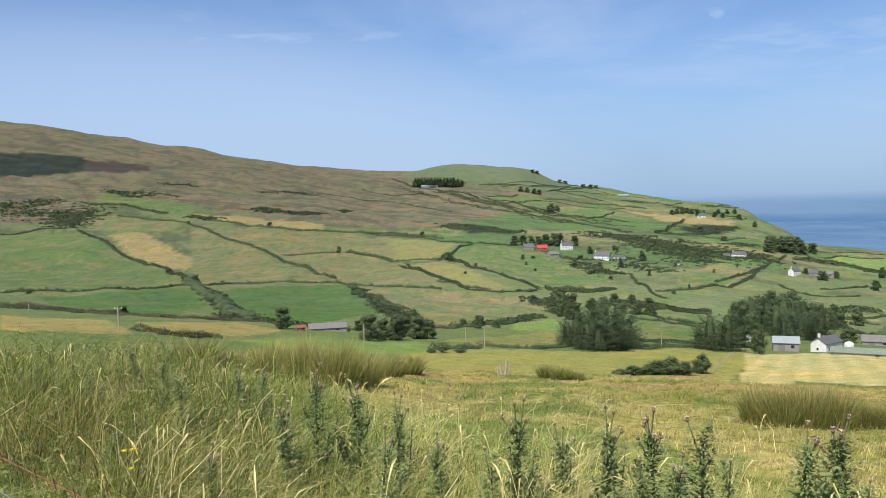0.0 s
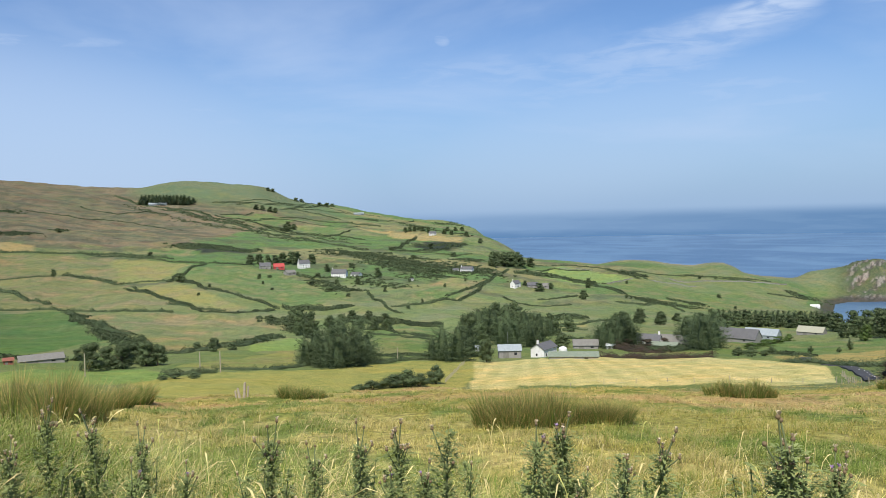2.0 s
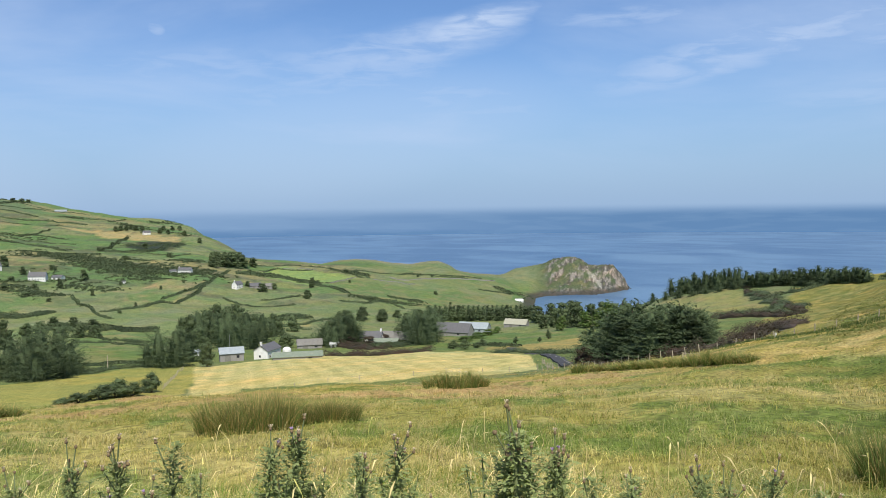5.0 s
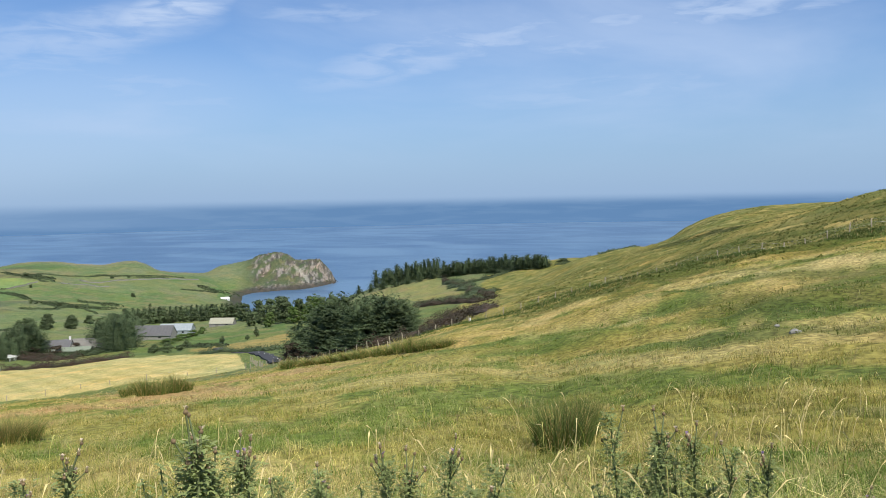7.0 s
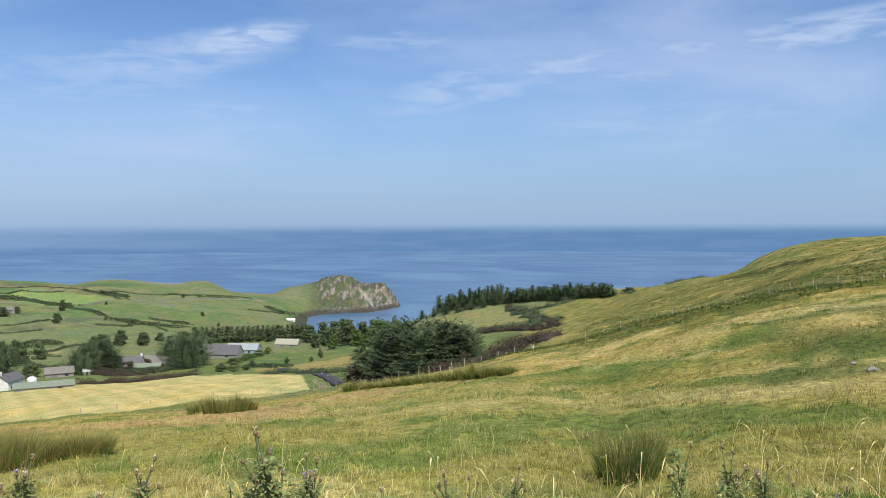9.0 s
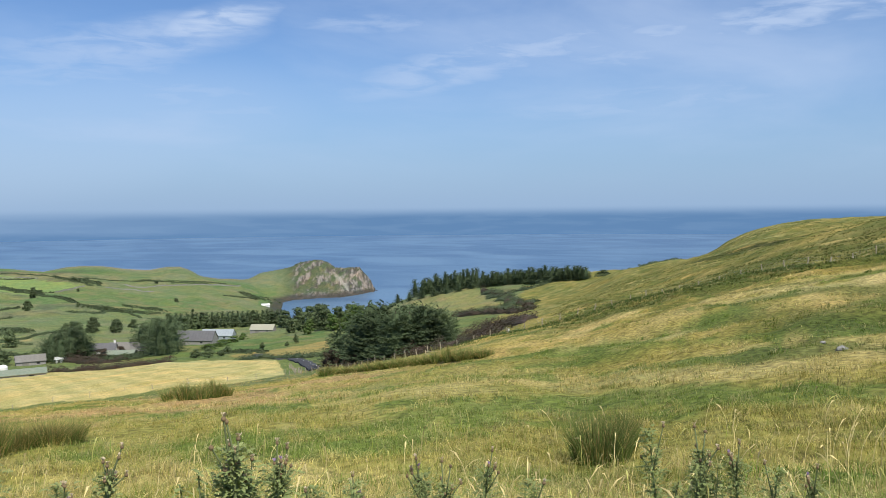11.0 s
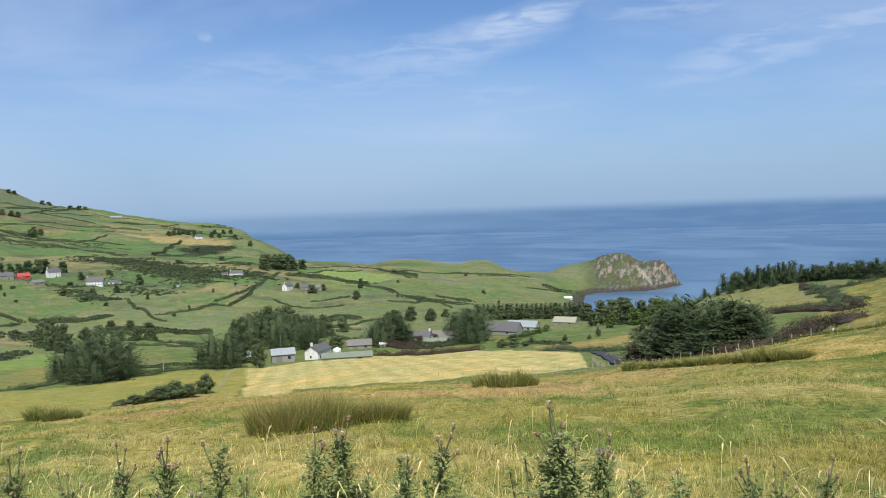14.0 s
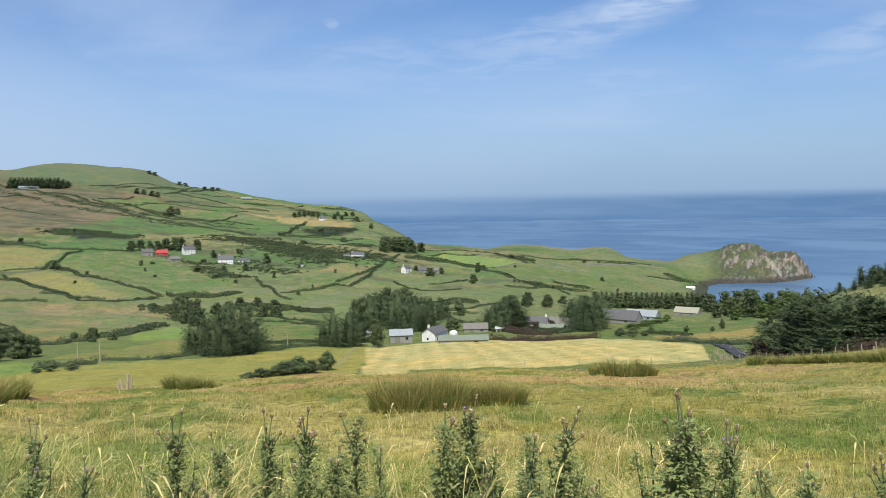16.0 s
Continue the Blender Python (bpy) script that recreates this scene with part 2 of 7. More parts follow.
profile(180, -1.65, -1.4, 0, 5, 14, 26, 42, 60, 80, 110, 140, 170, 190, 200, 200, 150)
profile(80, -1.65, -1.7, -2, -3, -4, -5, -8, -12, -15, -15, 0, 40, 110, 190, 260, 260)
profile(30, -1.75, -1.7, -3.9, -8, -12.5, -18, -27, -37, -48, -57, -58, -30, 45, 172, 268, 200)
profile(20, -1.75, -1.85, -4.1, -8.2, -14.8, -23, -31.5, -42, -54, -62, -62, -28, 32, 125, 212, 150)
profile(10, -1.8, -2.25, -4.4, -9.0, -17.5, -29, -38, -50, -60, -65, -60, -36, 8, 70, 134, 100)
profile(2.5, -1.85, -2.6, -4.6, -9.4, -18.3, -31.5, -41.5, -53.5, -63, -69, -63, -46, -16, 33, 106, 60)
profile(-1, -1.9, -2.7, -4.8, -9.8, -18.8, -32, -42, -54, -65, -71, -62, -49, -25, 22, 126, 60)
profile(-5, -1.9, -2.7, -4.8, -9.8, -18.8, -33, -43, -56, -67, -75, -68, -54, -34, 4, 115, 40)
profile(-8, -1.9, -2.7, -4.8, -9.8, -18.8, -33.6, -44, -57, -69, -78, -72, -58, -42, -14, 60, 20)
profile(-14, -1.9, -2.8, -5.0, -10, -19.3, -33.8, -45, -57.5, -70, -82, -79, -66, -52, -32, 2, -60)
profile(-20, -1.9, -2.8, -5.0, -10, -19.3, -33, -45.5, -58, -71, -85, -84, -75, -64, -50, -48, -165)
profile(-22.5, -1.9, -2.8, -5.0, -10, -19.3, -32.9, -45, -57.8, -71, -86, -88, -84, -78, -88, -165, -170)
profile(-25, -1.9, -2.8, -5.0, -10, -19.3, -32.8, -44, -57.4, -71, -87, -92, -90, -84, -160, -170, -170)
profile(-30.5, -1.9, -2.8, -5.0, -10, -19.3, -32.3, -43, -57, -70, -87, -98, -101, -87, -165, -170, -170)
profile(-34, -1.9, -2.8, -5.0, -10, -19.3, -31.5, -42, -56.5, -70, -88, -104, -112, -95, -165, -170, -170)
profile(-36, -1.9, -2.8, -5.0, -10, -19.3, -31, -41.5, -56.2, -70, -89, -107, -117, -93.5, -165, -170, -170)
profile(-40, -1.9, -2.8, -4.9, -9.9, -18.9, -30.5, -41, -56, -70, -90, -112, -132, -117, -170, -170, -170)
profile(-47, -1.9, -2.8, -4.9, -9.7, -17.9, -28, -39, -54, -69, -86, -111, -160, -175, -175, -175, -175)
profile(-51.5, -1.9, -2.8, -4.7, -9.2, -16.9, -25.5, -36.5, -50, -63, -74, -93, -152, -172, -175, -175, -175)
profile(-56, -1.85, -2.8, -4.6, -8.5, -15, -23.5, -34.5, -47, -57, -66, -75, -130, -170, -175, -175, -175)
profile(-64, -1.85, -2.9, -4.6, -7.8, -12.2, -18, -26, -36, -45, -52, -64, -115, -170, -175, -175, -175)
profile(-66.6, -1.83, -2.85, -4.4, -7.3, -10.7, -16.7, -23.7, -29.8, -37.2, -46.5, -82, -130, -170, -175, -175, -175)
profile(-68.5, -1.82, -2.8, -4.3, -6.9, -9.9, -15.6, -22.2, -26.5, -33.4, -43.5, -82, -130, -170, -175, -175, -175)
profile(-70.2, -1.81, -2.75, -4.15, -6.55, -9.1, -14.4, -20.3, -22.9, -29.0, -42, -82, -130, -170, -175, -175, -175)
profile(-72, -1.8, -2.7, -4.0, -6.2, -8.5, -13.0, -17.4, -19.9, -23.6, -44, -82, -130, -170, -175, -175, -175)
profile(-73.7, -1.8, -2.65, -3.9, -5.9, -7.85, -11.5, -14.8, -17.3, -16.2, -40, -80, -130, -170, -175, -175, -175)
profile(-75.3, -1.8, -2.6, -3.8, -5.6, -7.2, -10.0, -12.0, -14.4, -11.2, -36, -78, -130, -170, -175, -175, -175)
profile(-77, -1.8, -2.57, -3.7, -5.3, -6.5, -8.6, -9.5, -12.2, -8.7, -33, -78, -130, -170, -175, -175, -175)
profile(-78.6, -1.8, -2.54, -3.6, -5.0, -6.0, -7.7, -7.6, -9.9, -7.0, -31, -78, -130, -170, -175, -175, -175)
profile(-80.7, -1.8, -2.5, -3.5, -4.75, -5.5, -6.4, -5.2, -7.3, -6.0, -30, -76, -130, -170, -175, -175, -175)
profile(-82.5, -1.79, -2.46, -3.4, -4.5, -4.8, -5.0, -2.9, -4.6, -5.0, -28, -74, -128, -170, -175, -175, -175)
profile(-84, -1.78, -2.43, -3.32, -4.3, -4.3, -3.9, -1.0, -3.2, -4.4, -24, -66, -126, -168, -175, -175, -175)
profile(-85.5, -1.77, -2.4, -3.25, -4.1, -4.0, -3.2, 0.1, -1.0, -2, -17, -64, -124, -168, -175, -175, -175)
profile(-92, -1.75, -2.3, -3.0, -3.6, -3.6, -1.8, 2.5, 3, 1, -15, -60, -120, -165, -175, -175, -175)
profile(-130, -1.65, -1.6, -1, 2, 8, 18, 30, 45, 60, 80, 100, 100, 60, 0, -100, -175)


def slopes(x, y):
    """Gentle slopes at the knots of a curve that does not overshoot (rows of y along its first axis)."""
    h = np.diff(x)[:, None]
    d = np.diff(y, axis=0) / h
    m = np.zeros_like(y)
    a, b = d[:-1], d[1:]
    w1, w2 = 2 * h[1:] + h[:-1], h[1:] + 2 * h[:-1]
    ok = a * b > 0
    m[1:-1] = np.where(ok, (w1 + w2) / (w1 / np.where(ok, a, 1) + w2 / np.where(ok, b, 1)), 0)
    m[0], m[-1] = d[0], d[-1]
    return m


ANGLES = sorted(LAND)
KNOT_A = np.array([ANGLES[-1] - 360] + ANGLES + [ANGLES[0] + 360], float)
KNOT_R = np.log(np.array((0.2,) + REACH + (5200,), float))
TABLE = np.array([(-1.65,) + LAND[a] + (min(LAND[a][-1], 150),) for a in [ANGLES[-1]] + ANGLES + [ANGLES[0]]])
SLOPE_R = slopes(KNOT_R, TABLE.T.copy()).T


def step(a, b, v):
    s = np.clip((v - a) / (b - a), 0, 1)
    return s * s * (3 - 2 * s)


def base_height(az, r):
    az = (np.asarray(az, float) + 130) % 360 - 130
    lr = np.log(np.clip(r, 0.21, 5199))
    j = np.clip(np.searchsorted(KNOT_R, lr) - 1, 0, len(KNOT_R) - 2)
    h = KNOT_R[j + 1] - KNOT_R[j]
    s = (lr - KNOT_R[j]) / h

    def ring(i):
        y0, y1 = TABLE[i, j], TABLE[i, j + 1]
        m0, m1 = SLOPE_R[i, j] * h, SLOPE_R[i, j + 1] * h
        return (2 * s**3 - 3 * s**2 + 1) * y0 + (s**3 - 2 * s**2 + s) * m0 + (3 * s**2 - 2 * s**3) * y1 + (s**3 - s**2) * m1

    n = len(KNOT_A)
    i = np.clip(np.searchsorted(KNOT_A, az) - 1, 0, n - 2)
    g = KNOT_A[i + 1] - KNOT_A[i]
    u = (az - KNOT_A[i]) / g
    p0, p1, p2, p3 = ring(np.maximum(i - 1, 0)), ring(i), ring(i + 1), ring(np.minimum(i + 2, n - 1))
    g0 = KNOT_A[i] - KNOT_A[np.maximum(i - 1, 0)]
    g2 = KNOT_A[np.minimum(i + 2, n - 1)] - KNOT_A[i + 1]
    d = p2 - p1
    d0 = np.where(g0 > 0, (p1 - p0) * g / np.where(g0 > 0, g0, 1), d)
    d2 = np.where(g2 > 0, (p3 - p2) * g / np.where(g2 > 0, g2, 1), d)

    def mono(a, b):
        return np.where(a * b > 0, 2 * a * b / np.where(a * b > 0, a + b, 1), 0)

    m1, m2 = mono(d0, d), mono(d, d2)
    return (2 * u**3 - 3 * u**2 + 1) * p1 + (u**3 - 2 * u**2 + u) * m1 + (3 * u**2 - 2 * u**3) * p2 + (u**3 - u**2) * m2


@functools.lru_cache(None)
def wave_set(size, seed):
    rng = np.random.RandomState(seed)
    rows = []
    for _ in range(11):
        a, k, ph = rng.rand() * math.tau, math.tau / size * (0.45 + 1.5 * rng.rand()), rng.rand() * math.tau
        rows.append((np.float32(math.cos(a) * k), np.float32(math.sin(a) * k), np.float32(ph)))
    return rows


def waves(x, y, size, seed):
    """Soft rolling values about -1..1, with forms about size metres across."""
    x, y = np.asarray(x, np.float32), np.asarray(y, np.float32)
    out = np.zeros_like(x)
    for c, s, ph in wave_set(size, seed):
        out = out + np.sin(x * c + y * s + ph)
    return (out / np.float32(4)).astype(float)


HEAD_AZ = (-50.2, -49.6, -49.3, -49.0, -48.5, -47.9, -47.3, -46.8, -46.3, -45.9, -45.4, -44.9, -44.4, -43.7, -42.7, -41.6, -40.5, -39.2)
HEAD_TOP = (-165, -146, -135, -122, -107, -106, -108, -105, -95, -92, -91, -94, -97, -105, -110, -114, -121, -150)
KNOLL_AZ = (-41.5, -40.5, -39, -37.9, -37.35, -36.6, -35.9, -34.7, -33.3, -31.9, -30.9, -29.9, -28.5, -26.3, -24.4)
KNOLL_TOP = (-121, -120, -117, -112, -101, -93.5, -93, -98, -95, -88.5, -87.5, -89, -95.5, -87.5, -84.5)


def head_front(az):
    return np.interp(az, (-50, -49, -47.3, -46, -44, -43, -42, -40), (1560, 1500, 1432, 1436, 1412, 1362, 1335, 1300))


def rock_amount(x, y):
    """1 on the headland, where rock breaks through the turf."""
    az, r = np.degrees(np.arctan2(-x, y)), np.hypot(x, y)
    return step(-42.6, -44.4, az) * step(-51, -50, az) * step(1360, 1400, r) * step(1700, 1640, r)


def crag_amount(x, y):
    """Bare rock: the summit tors, the seaward end, the shore ledge and tongues of scree between."""
    az, r = np.degrees(np.arctan2(-x, y)), np.hypot(x, y)
    rise = np.clip((r - head_front(az)) / np.maximum(1560 - head_front(az), 20), 0, 1.2)
    rib = waves(az * 28 + r * 0.35, r * 0.5, 18, 41) + 0.7 * waves(x, y, 9, 42)
    tors = step(0.38, 0.66, rise + 0.2 * rib) * step(-43.6, -44.4, az)
    end = step(-46.7, -47.5, az + 0.012 * (r - 1480) + 0.25 * rib)
    ledge = step(0.22, 0.10, rise + 0.04 * rib)
    return rock_amount(x, y) * np.clip(np.maximum(np.maximum(tors * step(-0.35, 0.25, rib), end * step(-0.9, -0.3, rib)), ledge), 0, 1)


def height(x, y):
    x, y = np.asarray(x, float), np.asarray(y, float)
    az, r = np.degrees(np.arctan2(-x, y)), np.hypot(x, y)
    z = base_height(az, r)
    # the rocky headland
    top = np.interp(az, HEAD_AZ, HEAD_TOP)
    front = head_front(az)
    up = (0.16 * step(front - 5, front + 8, r) + 0.84 * (0.6 * np.clip((r - front) / (1552 - front), 0, 1) + 0.4 * step(front + 30, 1550, r))) * step(1760, 1570, r)
    crag = rock_amount(x, y) * (0.25 + 0.75 * crag_amount(x, y))
    jag = 4.0 * (0.45 - np.abs(waves(az * 30 + r * 0.2, r * 0.3, 24, 4))) + 4.5 * (0.45 - np.abs(waves(x, y, 13, 5))) + 2.4 * waves(x, y, 6, 12)
    head = -158 + (top + 158) * up + crag * np.clip(up * 1.6, 0, 1) * (jag - 3.0)
    z = np.where((az < -38) & (az > -52), np.maximum(z, head), z)
    # the row of grassy knolls above the shore
    knoll = step(1330, 1540, r) * step(1850, 1590, r) * step(-42, -40.5, az) * step(-22.5, -25, az)
    z = z + knoll * (np.interp(az, KNOLL_AZ, KNOLL_TOP) - 2.5 - 0.14 * np.clip(r - 1535, 0, 400) - z)
    # unevenness that grows with distance
    roll = step(12, 60, r) * (0.25 * waves(x, y, 21, 6)) + step(250, 700, r) * (2.2 * waves(x, y, 130, 7) + 0.8 * waves(x, y, 45, 8))
    roll = roll + step(1000, 2000, r) * 4 * waves(x, y, 330, 9) + step(0.5, 4, r) * (0.06 * waves(x, y, 2.3, 10))
    roll = roll * (1 - 0.75 * step(-22, -26, az) * step(1250, 1450, r))
    side = step(-52, -64, az) * step(14, 30, r) * step(420, 200, r)
    u, v = x * 0.966 - y * 0.26, (y * 0.966 + x * 0.26) * 0.22
    roll = roll + side * (0.22 * waves(u, v, 7, 13) + 0.12 * waves(u, v, 3, 14) + step(60, 140, r) * 0.5 * waves(u, v, 22, 15))
    return z + roll * step(SEA - 6, SEA + 12, z)


# ---- fields ----
FIELDS = []


def field(tone, *ring):
    FIELDS.append((tone, ring))


# cloud shadow on the high hill, painted as a dark field
field("heath_and_shadow", (-887, 1675), (-841, 1720), (-766, 1761), (-727, 1713), (-679, 1597), (-715, 1522), (-764, 1440))
field("burnt", (-726, 1693), (-703, 1782), (-646, 1830), (-618, 1761), (-648, 1639), (-682, 1590))
field("dark", (456, 1525), (539, 1630), (576, 1622), (494, 1433), (400, 1328))
field("tan", (488, 1931), (555, 1838), (614, 1752), (566, 1640), (470, 1637), (434, 1718))
field("lush", (114, 2068), (238, 2220), (300, 2098), (198, 1856), (155, 1864))
field("mid", (268, 1963), (342, 2037), (396, 1920), (285, 1614))
field("lush", (-540, 1009), (-471, 1069), (-381, 958), (-270, 806), (-207, 672), (-241, 639), (-300, 620), (-328, 610))
field("tan", (-432, 1053), (-373, 1047), (-281, 916), (-249, 809), (-272, 813))
field("mid", (-356, 1165), (-242, 1000), (-94, 718), (-90, 692), (-190, 656), (-261, 850))
field("mid", (-346, 1155), (-278, 1154), (-159, 1133), (-73, 1130), (-52, 883), (-113, 977), (-182, 926), (-243, 1005))
field("pale", (-73, 1118), (22, 1069), (3, 971), (-16, 877), (-52, 883))
field("mid", (-180, 919), (-112, 970), (-51, 869), (-15, 828), (20, 669), (-52, 660), (-92, 706))
field("lush", (-552, 1292), (-561, 1416), (-453, 1377), (-341, 1272), (-407, 1234))
field("mid", (-478, 1106), (-492, 1178), (-385, 1169), (-356, 1165), (-359, 1086), (-466, 1078))
field("tan", (-379, 1243), (-288, 1267), (-181, 1240), (-169, 1156), (-264, 1160))
field("deep", (-291, 593), (-197, 644), (-150, 526), (-138, 413), (-177, 440), (-225, 478))
field("deep", (-174, 632), (-89, 683), (-71, 642), (-36, 480), (-73, 395), (-111, 442))
field("mid", (-69, 642), (-2, 639), (60, 662), (80, 611), (33, 430), (-8, 398), (-34, 507))
field("lush", (7, 971), (34, 1012), (87, 1057), (144, 882), (175, 746), (89, 732), (54, 793))
field("pale", (-39, 838), (-4, 873), (31, 752), (56, 694), (22, 662), (-4, 720))
field("lush", (132, 590), (181, 590), (192, 546), (109, 374), (98, 420))
field("vivid", (33, 413), (68, 509), (67, 471), (56, 418))
field("vivid", (-54, 195), (-47, 300), (-10, 290), (2, 230), (-13, 213), (-41, 204))
field("tan", (-106, 283), (-98, 387), (-65, 330), (-58, 234), (-67, 200))
field("tan", (-205, 379), (-122, 298), (-67, 178), (-66, 122))
field("pale", (-2, 300), (56, 418), (42, 306), (17, 259))
field("hay", (-12, 221), (17, 259), (94, 308), (119, 322), (76, 211), (9, 56), (-3, 175))
field("mown", (14, 46), (104, 285), (157, 284), (187, 237), (145, 156), (106, 112), (92, 129), (72, 170))
field("lush", (191, 292), (294, 384), (384, 370), (321, 308), (235, 282), (188, 268))
field("tan", (211, 254), (305, 292), (209, 199), (148, 157))
field("pale", (590, 464), (628, 449), (581, 383), (442, 271), (407, 287))
field("lush", (279, 1956), (378, 2014), (355, 1726), (274, 1620))
field("lush", (468, 1101), (617, 1156), (544, 1020), (490, 1047))
field("vivid", (36, 436), (61, 495), (71, 495), (58, 411), (32, 400))
field("heath_and_shadow", (407, 1431), (458, 1525), (569, 1625), (542, 1528), (423, 1348))
field("tan", (434, 2109), (521, 1708), (570, 1629), (475, 1581), (431, 1658))
field("mid", (236, 876), (288, 912), (367, 966), (281, 791), (213, 720))
field("lush", (224, 793), (282, 883), (296, 831), (229, 727))
field("pale", (278, 590), (304, 585), (325, 593), (292, 561))
field("heath_and_shadow", (6, 1317), (52, 1354), (115, 1312), (98, 1243), (36, 1227))
field("lush", (414, 915), (593, 1003), (711, 977), (808, 945), (571, 786), (486, 823))
field("vivid", (495, 1092), (594, 1222), (618, 1148), (622, 1036), (504, 969))
RIGHT_HILL = ((87, 59), (207, 140), (358, 219), (554, 320), (628, 204), (695, -85), (30, -4), (26, 15))


# ---- meshes from arrays ----
def poly_mesh(name, verts, faces, mats, tones=None, slots=None, smooth_shade=False):
    """A mesh from an array of places and one or more arrays of faces (each with its own number of corners)."""
    faces = [np.asarray(f, np.int32) for f in (faces if isinstance(faces, list) else [faces]) if len(f)]
    me = bpy.data.meshes.new(name)
    verts = np.ascontiguousarray(verts, np.float32)
    me.vertices.add(len(verts))
    me.vertices.foreach_set("co", verts.ravel())
    loops = np.concatenate([f.ravel() for f in faces])
    sizes = np.concatenate([np.full(len(f), f.shape[1], np.int32) for f in faces])
    me.loops.add(len(loops))
    me.loops.foreach_set("vertex_index", loops)
    me.polygons.add(len(sizes))
    me.polygons.foreach_set("loop_start", np.concatenate(([0], np.cumsum(sizes)[:-1])).astype(np.int32))
    me.polygons.foreach_set("loop_total", sizes)
    if slots is not None:
        me.polygons.foreach_set("material_index", np.asarray(slots, np.int32))
    me.polygons.foreach_set("use_smooth", np.full(len(sizes), smooth_shade))
    for m in mats if isinstance(mats, (list, tuple)) else [mats]:
        me.materials.append(m)
    if tones is not None:
        at = me.attributes.new("tone", "FLOAT_COLOR", "POINT")
        at.data.foreach_set("color", np.column_stack((tones, np.ones(len(tones)))).astype(np.float32).ravel())
    me.update(calc_edges=True)
    me.validate()
    return me


def part(name, data, parent, label=""):
    """Links a mesh as one part under a thing or under a part."""
    ob = new(name, data)
    ob.parent = parent
    return tagged(ob, label)


def thing(name, at, label, category, group="", turn=0.0):
    ob = new(name)
    ob.empty_display_size = 0.3
    ob.matrix_basis = pose(*at, 0, 0, turn)
    return tagged(ob, label, category, group)


def ground_at(x, y):
    return float(height(x, y))


def inside(px, py, ring):
    ring = np.asarray(ring, float)
    hit = np.zeros(px.shape, bool)
    for (x0, y0), (x1, y1) in zip(ring, np.roll(ring, -1, 0)):
        if y0 == y1:
            continue
        hit ^= ((y0 > py) != (y1 > py)) & (px < (x1 - x0) * (py - y0) / (y1 - y0) + x0)
    return hit


# ---- the land ----
TONES = {
    "lush": (0.122, 0.190, 0.056), "mid": (0.178, 0.208, 0.074), "deep": (0.090, 0.168, 0.044), "vivid": (0.190, 0.280, 0.075),
    # one tone paints real heath and the cloud shadow on the hill
    "heath_and_shadow": (0.028, 0.042, 0.026), "burnt": (0.068, 0.060, 0.044), "dark": (0.065, 0.085, 0.038),
    "pale": (0.225, 0.245, 0.075), "tan": (0.310, 0.270, 0.100), "hay": (0.300, 0.300, 0.085), "mown": (0.56, 0.495, 0.215),
}


def blend(a, c, f):
    return a + (np.asarray(c) - a) * np.asarray(f)[..., None]


